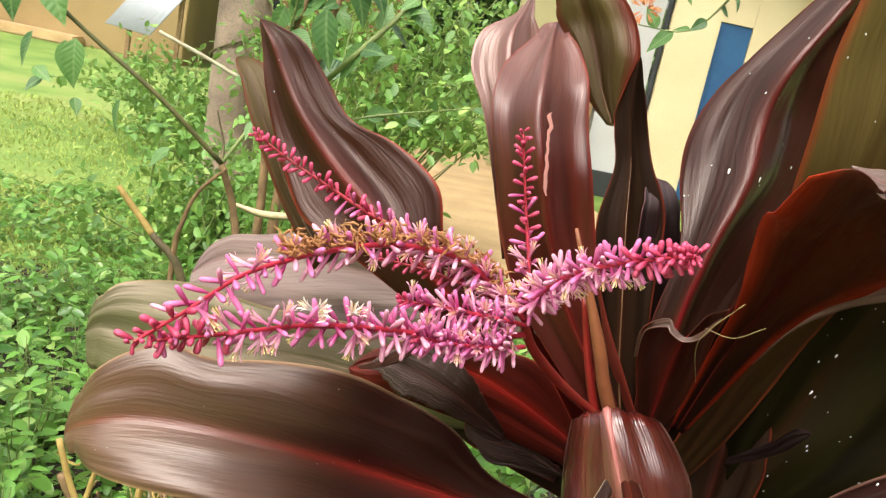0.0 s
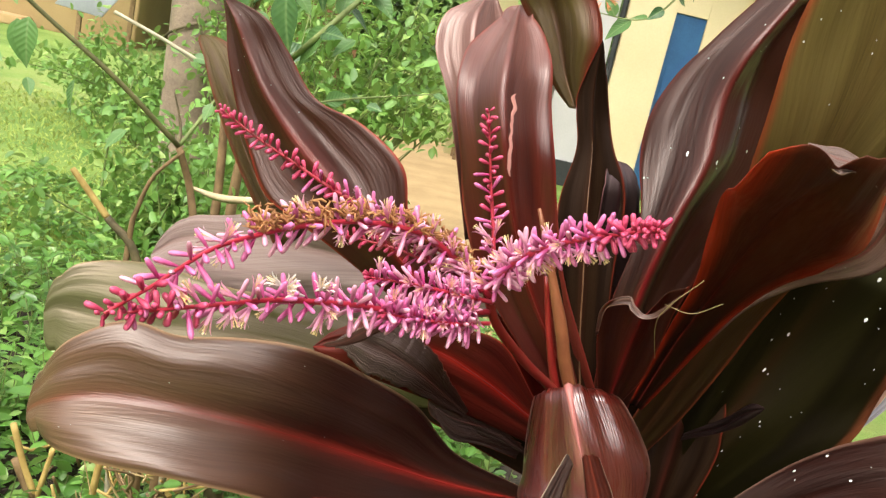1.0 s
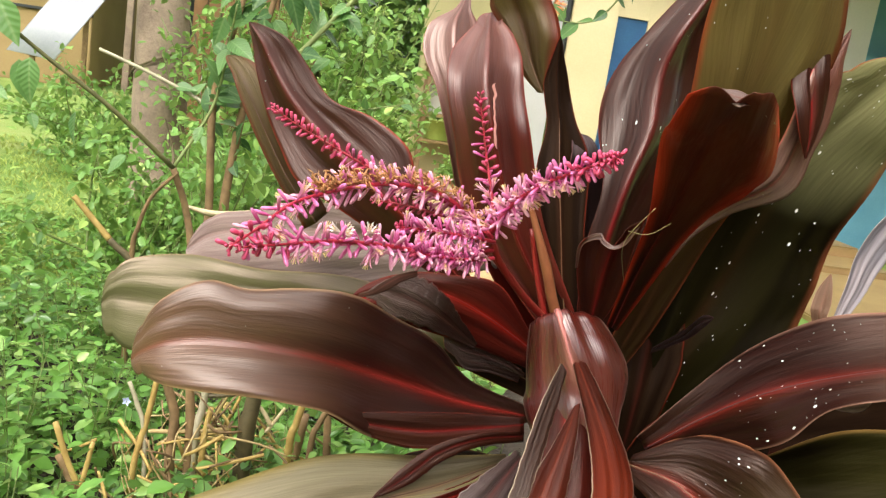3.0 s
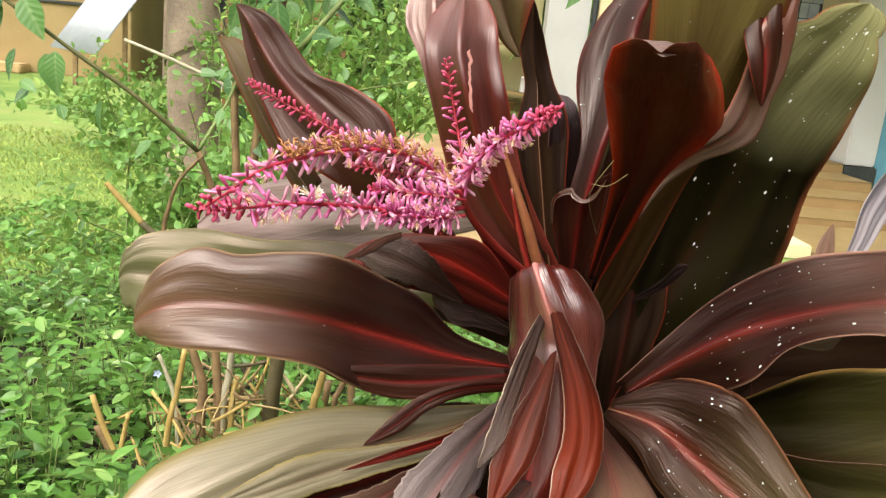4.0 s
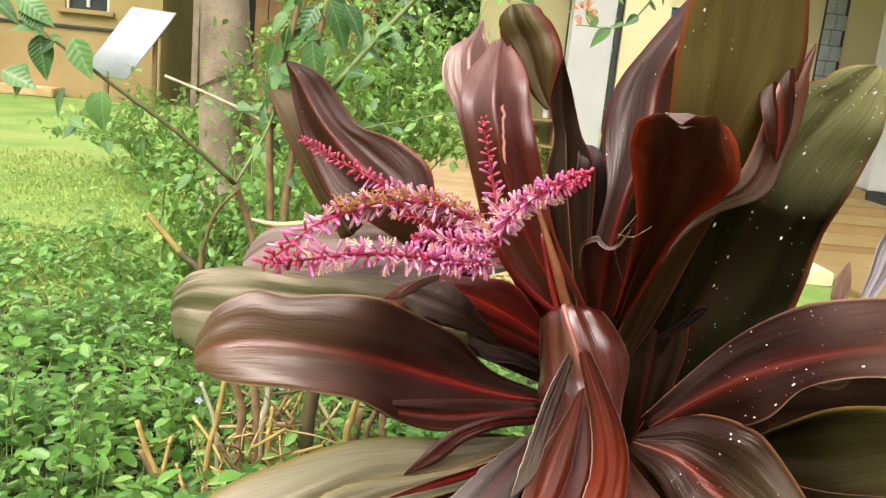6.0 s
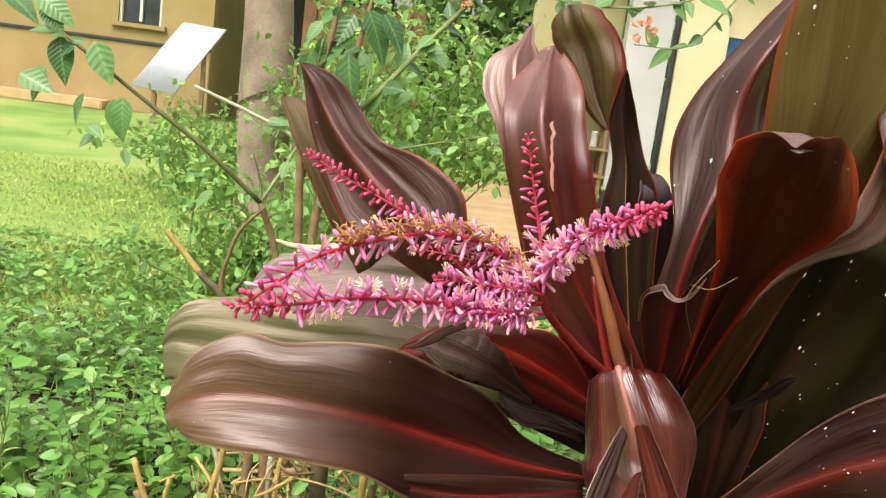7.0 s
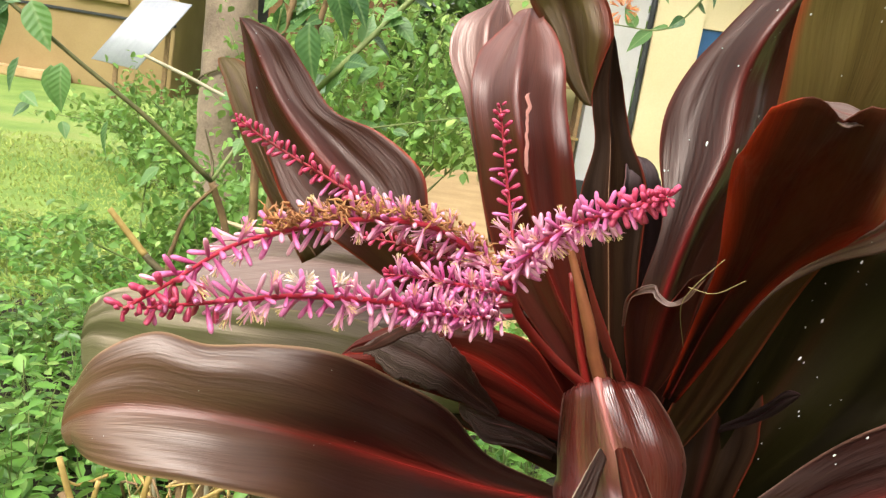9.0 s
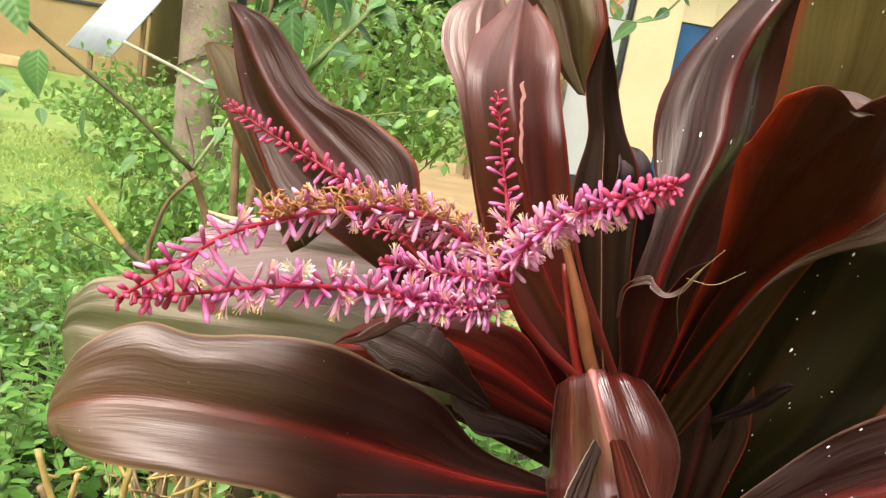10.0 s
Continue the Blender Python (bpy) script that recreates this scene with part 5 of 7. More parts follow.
LEAVES.append(("grey_tatter", "ruffled", 0.1, [
    (0.243, 0.97, 0.793, 0.013, 178, -0.001, 0.008, 1, 0.003),
    (0.195, 0.96, 0.806, 0.012, 178, -0.001, 0.011, -1, 0.001),
    (0.154, 0.95, 0.813, 0.012, 177, -0.003, 0.012, -1, 0.004),
    (0.124, 0.94, 0.839, 0, 0, 0, 0, 0, 0),
]))
LEAVES.append(("hub_back", "crimson", 0.08, [
    (0.333, 1.03, 0.736, 0.017, -173, 0.006, 0.017, 7, -0.006),
    (0.25, 1.04, 0.92, 0.053, -176, 0.005, 0.058, 27, -0.02),
    (0.227, 1.06, 0.985, 0.072, -142, 0.018, 0.081, 53, -0.017),
    (0.21, 1.08, 1.034, 0.047, -136, 0.011, 0.061, 65, -0.009),
    (0.199, 1.1, 1.075, 0, 0, 0, 0, 0, 0),
]))
# Added near-black leaf for the shade beside the hub.
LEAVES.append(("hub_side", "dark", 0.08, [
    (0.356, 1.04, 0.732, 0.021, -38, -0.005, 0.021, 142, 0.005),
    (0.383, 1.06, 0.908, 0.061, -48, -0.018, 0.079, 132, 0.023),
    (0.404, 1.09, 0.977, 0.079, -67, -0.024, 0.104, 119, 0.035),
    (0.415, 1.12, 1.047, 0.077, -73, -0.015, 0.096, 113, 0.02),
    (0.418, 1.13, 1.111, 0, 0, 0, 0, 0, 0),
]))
LEAVES.append(("strip_back", "crimson", 0.1, [
    (0.273, 0.86, 0.845, 0.021, 113, 0.003, 0.022, -102, -0.005),
    (0.269, 0.81, 0.801, 0.036, 114, 0.007, 0.048, -107, -0.007),
    (0.263, 0.77, 0.748, 0.043, 90, 0.008, 0.057, -108, -0.006),
    (0.25, 0.73, 0.697, 0.044, 79, 0.006, 0.055, -113, -0.01),
    (0.235, 0.69, 0.649, 0, 0, 0, 0, 0, 0),
]))
LEAVES.append(("ruffle", "ruffled", 0.06, [
    (0.162, 0.94, 0.839, 0.005, -5, 0.001, 0.005, 175, -0.001),
    (0.124, 0.93, 0.866, 0.02, -2, 0.008, 0.016, 175, -0.002),
    (0.088, 0.925, 0.889, 0.031, 8, 0.006, 0.027, 179, -0.002),
    (0.043, 0.925, 0.906, 0.029, 12, -0.008, 0.034, -179, -0.001),
    (0.014, 0.93, 0.908, 0.013, 5, -0.012, 0.015, -177, 0.008),
    (-0.001, 0.93, 0.903, 0, 0, 0, 0, 0, 0),
]))
LEAVES.append(("ruffle_lip", "rose", 0.05, [
    (0.062, 0.92, 0.94, 0.004, 2, -0.0, 0.005, -178, 0.001),
    (0.039, 0.915, 0.933, 0.004, 8, 0.001, 0.008, -175, 0.0),
    (0.02, 0.91, 0.921, 0.005, 7, 0.001, 0.009, -174, -0.001),
    (0.006, 0.91, 0.909, 0.004, 0, 0.001, 0.004, -180, 0.0),
    (-0.015, 0.91, 0.901, 0, 0, 0, 0, 0, 0),
]))
LEAVES.append(("ruffle_low", "ruffled", 0.05, [
    (0.247, 0.965, 0.794, 0.003, -2, 0.001, 0.003, 178, -0.001),
    (0.202, 0.96, 0.815, 0.01, -1, 0.001, 0.01, 179, -0.001),
    (0.158, 0.955, 0.828, 0.015, -1, 0.002, 0.017, 179, -0.003),
    (0.133, 0.955, 0.838, 0.012, 0, 0.004, 0.018, 180, -0.006),
    (0.117, 0.955, 0.845, 0, 0, 0, 0, 0, 0),
]))
LEAVES.append(("red_streak", "crimson", 0.1, [
    (0.229, 0.85, 0.709, 0.004, 14, 0.001, 0.005, -168, -0.001),
    (0.152, 0.772, 0.703, 0.007, 21, 0.003, 0.006, -157, -0.003),
    (0.075, 0.713, 0.702, 0.006, 19, 0.003, 0.006, -161, -0.003),
    (0.004, 0.672, 0.695, 0, 0, 0, 0, 0, 0),
]))
# Thin near-black blades painting the shaded gaps between torn strips.
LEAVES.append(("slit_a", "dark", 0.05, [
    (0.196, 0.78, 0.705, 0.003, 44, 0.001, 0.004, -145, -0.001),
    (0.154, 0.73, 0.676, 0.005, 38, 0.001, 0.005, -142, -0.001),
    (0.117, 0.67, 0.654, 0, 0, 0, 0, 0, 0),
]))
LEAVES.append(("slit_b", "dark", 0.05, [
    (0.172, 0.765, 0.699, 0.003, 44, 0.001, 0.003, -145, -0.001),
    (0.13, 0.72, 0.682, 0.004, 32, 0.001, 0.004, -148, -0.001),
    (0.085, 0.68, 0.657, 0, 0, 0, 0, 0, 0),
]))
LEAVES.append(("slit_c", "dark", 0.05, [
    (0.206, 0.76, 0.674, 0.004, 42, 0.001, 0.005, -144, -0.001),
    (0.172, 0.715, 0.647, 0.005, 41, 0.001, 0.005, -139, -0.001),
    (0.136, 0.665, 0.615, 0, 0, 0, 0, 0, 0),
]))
# Added near-black leaves for the shade behind strips and lower leaves.
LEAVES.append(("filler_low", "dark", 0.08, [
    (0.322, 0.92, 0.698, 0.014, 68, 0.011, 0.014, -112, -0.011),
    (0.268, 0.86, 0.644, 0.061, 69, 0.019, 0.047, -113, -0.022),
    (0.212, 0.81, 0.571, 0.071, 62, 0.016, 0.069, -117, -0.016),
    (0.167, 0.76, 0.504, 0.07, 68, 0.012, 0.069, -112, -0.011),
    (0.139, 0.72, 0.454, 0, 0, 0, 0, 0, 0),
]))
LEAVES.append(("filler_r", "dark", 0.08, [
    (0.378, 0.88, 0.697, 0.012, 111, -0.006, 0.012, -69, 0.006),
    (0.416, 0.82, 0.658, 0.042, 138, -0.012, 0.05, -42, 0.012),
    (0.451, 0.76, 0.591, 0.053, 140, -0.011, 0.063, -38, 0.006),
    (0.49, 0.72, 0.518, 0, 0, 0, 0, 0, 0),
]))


# ---- the cordyline ----
plant = empty("cordyline_plant", (0.33, 1.02, 0.0), "tall cordyline with broad glossy maroon leaves and pink flower spikes", "plant")


def under(ob):
    return drop_in(ob, plant)


def leaf_grid(rows, camber, open_end, wave, seed, ragged=0.0, point=False):
    """The blade's surface: rows of across-points along the spine, from stations of place, then half width, angle and slant of the left and the right side."""
    st = np.array(rows, float)
    spine = st[:, :3]
    k = len(st)
    lefts, rights = np.zeros((k, 3)), np.zeros((k, 3))
    for i in range(k):
        t = unit(spine[min(i + 1, k - 1)] - spine[max(i - 1, 0)])
        u = unit(np.array([0, 0, 1.0]) - t[2] * t)
        v = np.cross(t, u)
        for out, (w, a, s) in ((lefts, st[i, 3:6]), (rights, st[i, 6:9])):
            out[i] = w * (math.cos(radians(a)) * u + math.sin(radians(a)) * v) + s * t
    fine = 18 if ragged else 8
    count = fine * (k - 1) + 1
    sp, le, ri = spline(spine, count), spline(lefts, count), spline(rights, count)
    if not open_end:
        # round the last span so that the tip closes in an even curve
        for i in range(count):
            f = (i - (count - 1 - fine)) / float(fine)
            if f > 0:
                j = count - 1 - fine
                s = max(0.0, 1 - f) ** 0.75 if point else math.sqrt(max(0.0, 1 - f ** 2.2))
                le[i], ri[i] = le[j] * s + 0.0 * le[i], ri[j] * s + 0.0 * ri[i]
    if ragged:
        for side, o in ((0.3, le), (5.7, ri)):
            for i in range(count):
                tear = 0.7 * noise.noise((i * 0.19 + seed, side, 0.5)) + 0.5 * noise.noise((i * 0.83, side, seed)) + 0.5 * ((i * 0.137 + side) % 1.0 - 0.5)
                o[i] = o[i] * (1 + ragged * tear - ragged * 1.2 * max(0.0, tear - 0.45))
    half = 9
    grid, us, along = [], [], 0.0
    for i in range(count):
        t = unit(sp[min(i + 1, count - 1)] - sp[max(i - 1, 0)])
        along += np.linalg.norm(sp[i] - sp[i - 1]) if i else 0.0
        row, urow = [], []
        for j in range(-half, half + 1):
            f = abs(j) / half
            o = le[i] if j < 0 else ri[i]
            w = np.linalg.norm(o)
            nrm = unit(np.cross(t, ri[i] - le[i])) if np.linalg.norm(ri[i] - le[i]) > 1e-6 else np.array([0, 0, 1.0])
            rip = noise.noise((along * 9 + seed, f * 1.5 + (3 if j < 0 else 0), seed * 1.7))
            ridge = (0.0006 + 0.0008 * noise.noise((along * 6, f * 2, seed))) * math.sin(f * 15 + seed) * min(1.0, w / 0.04) * f * (1 - f) * 4
            fold = noise.noise((along * 5.0 + 2 * seed, 2.6 * f + (7.3 if j < 0 else 1.1), seed * 0.9))
            lift = camber * w * math.sin(math.pi * f) + wave * rip * f * f * w + ridge + 0.16 * fold * w * math.sin(math.pi * min(1.0, f * 1.3))
            q = sp[i] + o * f + nrm * lift
            if open_end == "lobed" and i >= count - 5:
                q = q + (t * 0.5 + np.array([0, 0, 0.3])) * (0.62, 0.42, 0.26, 0.14, 0.06)[count - 1 - i] * w * math.sin(math.pi * f)
            row.append(q)
            urow.append((0.5 + 0.5 * j / half, along))
        grid.append(row)
        us.append(urow)
    return np.array(grid), us, sp


POINTED = ("strip_centre", "strip_red", "strip_thin", "torn_left", "torn_dark", "shred_a", "shred_b", "shred_c", "shred_d", "shred_e", "olive_strip", "maroon_strap", "red_streak", "slit_a", "slit_b", "slit_c", "dry_brown", "brown_low", "flap", "mauve_low", "upper_left", "upright_back", "channel", "rolled_lip", "curled_right", "deep_curl", "grey_tatter")
RAGGED = {"torn_left": 0.12, "torn_dark": 0.2, "olive_strip": 0.16, "mauve_low": 0.14, "shred_a": 0.3, "shred_b": 0.3, "shred_c": 0.3, "shred_d": 0.2, "shred_e": 0.3, "strip_thin": 0.15, "strip_red": 0.06, "strip_centre": 0.05, "brown_low": 0.1, "maroon_strap": 0.1, "ruffle": 0.2}


def make_leaf(name, kind, camber, rows, open_end="", wave=0.12, label="", rib_mat=None, rib=0.0015, reach=0.8):
    seed = float(sum(ord(c) for c in name) % 37)
    grid, us, sp = leaf_grid(rows, camber, open_end, wave, seed, RAGGED.get(name, 0.0), name in POINTED)
    c, w = grid.shape[:2]
    verts = grid.reshape(-1, 3)
    uvs = [q for r in us for q in r]
    faces = [(i * w + j, i * w + j + 1, (i + 1) * w + j + 1, (i + 1) * w + j) for i in range(c - 1) for j in range(w - 1)]
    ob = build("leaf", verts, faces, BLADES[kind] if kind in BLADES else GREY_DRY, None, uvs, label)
    sol = ob.modifiers.new("thickness", "SOLIDIFY")
    sol.thickness, sol.offset = 0.0009, 0.0
    under(ob)
    # raised midrib that thins out before the tip
    if rib:
        k = int(len(sp) * reach)
        rad = [rib * (1.2 - 1.1 * i / (k - 1)) for i in range(k)]
        v, f = tube_data([q for q in grid[:k, w // 2]], rad, 6)
        build("midrib", v, f, rib_mat or (RIB_BROWN if kind in ("olive", "hood", "deep_olive", "green", "pale", "dark", "bronze") else RIB_DARK if kind in ("mauve", "ashen", "blush", "rose", "ruffled") else RIB_RED), ob)
    return ob, grid


LABELS = {
    "flush": "leaf flushed red-brown above a bend with painted pale sheen", "silver": "torn leaf, silvery lilac sheen partly put into its colour", "dusk": "dark leaf paling to dusky lilac at the top", "lip": "pale curled lip of a maroon leaf", "strap": "dark torn leaf strap with cream edges",
    "maroon": "glossy dark maroon strap leaf", "dark": "olive-black leaf, rosette shade put into its colour", "redleaf": "torn red-brown leaf strip",
    "mauve": "greyish mauve leaf", "sage": "leaf underside, base darkened as shade, sage green at the tip", "lilac": "maroon leaf, sky sheen painted lilac on its rounded top", "spotted": "brown-maroon ridged leaf with white specks", "folded": "glossy red leaf folded over at a pale pink midrib", "grey": "dry silvery grey curled leaf", "hood": "hooded olive leaf with a broad red-brown rim", "ruffled": "ruffled leaf, its lit tip painted ashen", "crimson": "deep crimson leaf with a broad red midrib", "deep_olive": "olive leaf, deep shade put into its base colour", "rose": "rosy tan leaf, darker towards its base", "tan": "glossy maroon leaf, tan sheen put into its outer colour", "ruby": "cupped ruby-dark leaf, red rim broadened by painted glow", "ashen": "ashen pink-grey leaf, its paleness partly painted sky sheen",
    "blush": "brownish pink leaf, shade painted at its base, white specks", "bronze": "bronze-brown crinkled leaf", "olive": "olive-brown veined leaf underside", "green": "dull green old leaf", "pale": "pale tan leaf, lighter towards its tip",
}
OPEN_ENDS = {"scoop": "lobed", "scoop_sheath": "plain", "folded": "plain"}
PINK_RIBS = ("folded",)
SHORT_RIBS = ("upper_left", "upright_front", "upright_back", "left_back", "grey_back", "channel_face", "olive_tall", "big_right")
NO_RIBS = ("olive_tall", "filler_a", "filler_b", "filler_c", "filler_d", "strip_back", "tall_spotted", "hub_back", "hub_side", "deep_curl", "torn_bit", "grey_tatter", "small_grey", "filler_r", "red_streak", "slit_a", "slit_b", "slit_c", "filler_low", "ruffle_lip", "ruffle", "ruffle_low", "torn_dark", "maroon_strap", "torn_left", "olive_strip", "mauve_low", "brown_low", "flap", "dry_grey", "dry_brown", "rolled_lip", "shred_a", "shred_b", "shred_c", "shred_d", "shred_e", "strip_centre", "strip_red", "strip_thin", "scoop_tip", "curled_rim", "scoop_sheath")
GRIDS = {}
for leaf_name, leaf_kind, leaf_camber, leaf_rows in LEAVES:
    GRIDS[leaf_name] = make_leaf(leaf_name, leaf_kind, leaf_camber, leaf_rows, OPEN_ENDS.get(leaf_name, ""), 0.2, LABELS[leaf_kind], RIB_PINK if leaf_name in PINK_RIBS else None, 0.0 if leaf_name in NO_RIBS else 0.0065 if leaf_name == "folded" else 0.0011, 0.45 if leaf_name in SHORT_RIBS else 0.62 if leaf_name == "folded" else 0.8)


# ringed stem and the sheath of leaf bases
def plant_stem():
    pts = [(0.36, 1.06, -0.02), (0.35, 1.05, 0.2), (0.34, 1.03, 0.45), (0.33, 1.01, 0.7), (0.315, 0.985, 0.84)]
    sp = spline(pts, 70)
    rad = [0.021 + 0.004 * (1 if i % 3 == 0 else 0) + 0.006 * (i / 69) for i in range(70)]
    v, f = tube_data(sp, rad, 12)
    return under(build("stem", v, f, STEM, None, None, "ringed brown stem"))


plant_stem()

# ---- flower spikes ----
SPIKES = {}
SPIKES["up_left"] = [(0.122, 0.790, 1.029), (0.093, 0.810, 1.047), (0.046, 0.825, 1.067), (0.006, 0.830, 1.077), (-0.029, 0.830, 1.086), (-0.070, 0.832, 1.103), (-0.110, 0.833, 1.120), (-0.152, 0.834, 1.141)]
SPIKES["upright"] = [(0.131, 0.800, 1.030), (0.126, 0.815, 1.071), (0.113, 0.830, 1.122), (0.095, 0.840, 1.193)]
SPIKES["right"] = [(0.129, 0.790, 1.033), (0.134, 0.720, 1.081), (0.149, 0.660, 1.114), (0.170, 0.600, 1.141), (0.186, 0.542, 1.162)]
SPIKES["left_top"] = [(0.131, 0.790, 1.025), (0.097, 0.800, 1.050), (0.050, 0.790, 1.073), (-0.007, 0.760, 1.078), (-0.053, 0.720, 1.073), (-0.084, 0.680, 1.068), (-0.110, 0.640, 1.061), (-0.136, 0.585, 1.044), (-0.158, 0.543, 1.031)]
SPIKES["left_low"] = [(0.133, 0.790, 1.011), (0.077, 0.770, 1.004), (0.034, 0.745, 1.008), (-0.006, 0.710, 1.017), (-0.057, 0.660, 1.026), (-0.090, 0.620, 1.029), (-0.123, 0.585, 1.030), (-0.147, 0.560, 1.031)]
SPIKES["hub"] = [(0.134, 0.780, 1.003), (0.103, 0.765, 1.001), (0.066, 0.750, 1.003), (0.029, 0.735, 1.008)]
SPIKES["middle"] = [(0.128, 0.800, 1.030), (0.095, 0.810, 1.036), (0.038, 0.825, 1.044), (-0.018, 0.830, 1.047)]


def bud_mesh(name, mat, length, width, mouth=0.0):
    """A closed floret: a narrow stalk, a swollen tube and a rounded, slightly six-sided end."""
    prof = [(0.0, 0.42), (0.10, 0.5), (0.25, 0.78), (0.55, 0.98), (0.82, 1.0), (0.95, 0.72), (1.0, 0.22)]
    verts, faces, sides = [], [], 6
    for i, (a, r) in enumerate(prof):
        for j in range(sides):
            w = 2 * math.pi * j / sides
            verts.append((width * 0.5 * r * math.cos(w), width * 0.5 * r * math.sin(w), length * a))
    for i in range(len(prof) - 1):
        for j in range(sides):
            faces.append((i * sides + j, i * sides + (j + 1) % sides, (i + 1) * sides + (j + 1) % sides, (i + 1) * sides + j))
    faces.append(tuple((len(prof) - 1) * sides + j for j in range(sides)))
    me = bpy.data.meshes.new(name)
    me.from_pydata(verts, [], faces)
    me.polygons.foreach_set("use_smooth", [True] * len(me.polygons))
    me.materials.append(mat)
    return me


def open_mesh(name, mat):
    """An open floret: tube, six rolled-back petals, cream stamens."""
    verts, faces, mats = [], [], []
    sides = 6
    for a, r in ((0.0, 0.0009), (0.004, 0.0013), (0.009, 0.0019)):
        for j in range(sides):
            w = 2 * math.pi * j / sides
            verts.append((r * math.cos(w), r * math.sin(w), a))
    for i in range(2):
        for j in range(sides):
            faces.append((i * sides + j, i * sides + (j + 1) % sides, (i + 1) * sides + (j + 1) % sides, (i + 1) * sides + j))
            mats.append(0)
    for j in range(6):
        w = 2 * math.pi * j / 6
        d, e = np.array([math.cos(w), math.sin(w)]), np.array([-math.sin(w), math.cos(w)])
        b = len(verts)
        for r, z, h in ((0.0018, 0.008, 0.0009), (0.0027, 0.0125, 0.0012), (0.0043, 0.0165, 0.001), (0.0064, 0.0185, 0.0003)):
            for s in (-1, 1):
                verts.append((*(d * r + e * h * s), z))
        for i in range(3):
            faces.append((b + 2 * i, b + 2 * i + 1, b + 2 * i + 3, b + 2 * i + 2))
            mats.append(0)
        b = len(verts)
        for r, z, h in ((0.001, 0.009, 0.00025), (0.0018, 0.0175, 0.00025), (0.0024, 0.0205, 0.0006)):
            for s in (-1, 1):
                verts.append((*(d * r + e * h * s), z))
        for i in range(2):
            faces.append((b + 2 * i, b + 2 * i + 1, b + 2 * i + 3, b + 2 * i + 2))
            mats.append(1)
    me = bpy.data.meshes.new(name)
    me.from_pydata(verts, [], faces)
    me.materials.append(mat)
    me.materials.append(STAMEN)
    me.polygons.foreach_set("material_index", mats)
    me.polygons.foreach_set("use_smooth", [True] * len(me.polygons))
    return me


TIP_BUD = bud_mesh("tip_bud", BUD_RED, 0.0095, 0.0048)
RED_BUD = bud_mesh("red_bud", BUD_RED, 0.0135, 0.005)
PINK_BUD = bud_mesh("pink_bud", BUD_PINK, 0.0185, 0.0041)
PALE_BUD = bud_mesh("pale_bud", BUD_PALE, 0.0205, 0.0037)
OPEN_FLORET = open_mesh("open_floret", BUD_PALE)


def spike(name, points, step, pink_from, pale_from, thick=0.0026, big=1.0, start=0.012, label=""):
    """A spike: crimson stalk with florets spiralling round it, reddest at the tip. pink_from and pale_from: distances from the tip as shares of the length."""
    sp = spline(points, 120)
    length = np.concatenate([[0], np.cumsum(np.linalg.norm(np.diff(sp, axis=0), axis=1))])
    total = length[-1]
    v, f = tube_data(sp[::3], [thick, thick * 0.8, thick * 0.35], 8)
    axis = build("flower_spike", v, f, RACHIS, None, None, label)
    under(axis)
    s, i = start, 0
    while s < total - 0.001:
        k = min(int(np.searchsorted(length, s)), 118)
        q = sp[k] + (sp[k + 1] - sp[k]) * (s - length[k]) / max(length[k + 1] - length[k], 1e-6)
        t = unit(sp[min(k + 2, 119)] - sp[max(k - 2, 0)])
        a = unit(np.cross(t, (0.2, 0.35, 0.9)))
        b = np.cross(t, a)
        w = i * 2.39996 + rng.uniform(-0.35, 0.35)
        back = 1 - s / total
        share = back + rng.uniform(-0.05, 0.05)
        if share < 0.06:
            me, size, lean = TIP_BUD, 0.55 + 5 * back, 0.9
        elif share < pink_from * 0.6:
            me, size, lean = RED_BUD, 0.75 + 0.25 * share / pink_from, 1.25
        elif share < pink_from:
            me, size, lean = (RED_BUD if rng.random() < 0.5 else PINK_BUD), 0.95, 1.2
        elif share < pale_from:
            me, size, lean = rng.choice((PINK_BUD, PINK_BUD, PINK_BUD, PINK_BUD, PALE_BUD, OPEN_FLORET)), rng.uniform(0.85, 1.12), 1.1
        else:
            me, size, lean = rng.choice((PALE_BUD, PALE_BUD, PALE_BUD, OPEN_FLORET, PINK_BUD, PINK_BUD)), rng.uniform(0.95, 1.2), 1.1
        lean += rng.uniform(-0.42, 0.42)
        size *= big
        side = a * math.cos(w) + b * math.sin(w)
        way = Vector(t * math.cos(lean) + side * math.sin(lean))
        ob = new("floret", me)
        place = Vector(q + side * thick * 0.6)
        turn = way.to_track_quat("Z", "Y").to_matrix().to_4x4() @ Matrix.Rotation(rng.uniform(0, 6.28), 4, "Z")
        ob.matrix_basis = Matrix.Translation(place) @ turn @ Matrix.Diagonal((size, size, size, 1))
        ob.parent = axis
        s += step * rng.uniform(0.8, 1.2) * (0.55 + 0.45 * min(1.0, back * 6)) * (1.25 if pink_from < 0.25 and back < 0.45 else 1.0)
        i += 1
    return axis


spike("up_left", SPIKES["up_left"], 0.0031, 0.5, 0.66, label="slender spike of pink buds reddening to the tip")
spike("upright", SPIKES["upright"], 0.0034, 0.62, 2.0, 0.0024, label="upright spike of crimson buds")
spike("right", SPIKES["right"], 0.0017, 0.32, 0.62, 0.003, label="thick spike of pink buds with pale open florets")
spike("left_top", SPIKES["left_top"], 0.0034, 0.14, 0.40, 0.0031, 1.12, label="arching spike of pink florets, partly withered")
spike("left_low", SPIKES["left_low"], 0.0023, 0.17, 0.50, 0.0031, 1.1, label="dense spike of pink florets, some open")
spike("hub", SPIKES["hub"], 0.0010, 0.05, 0.75, 0.0024, label="dense tuft of magenta florets at the fork")
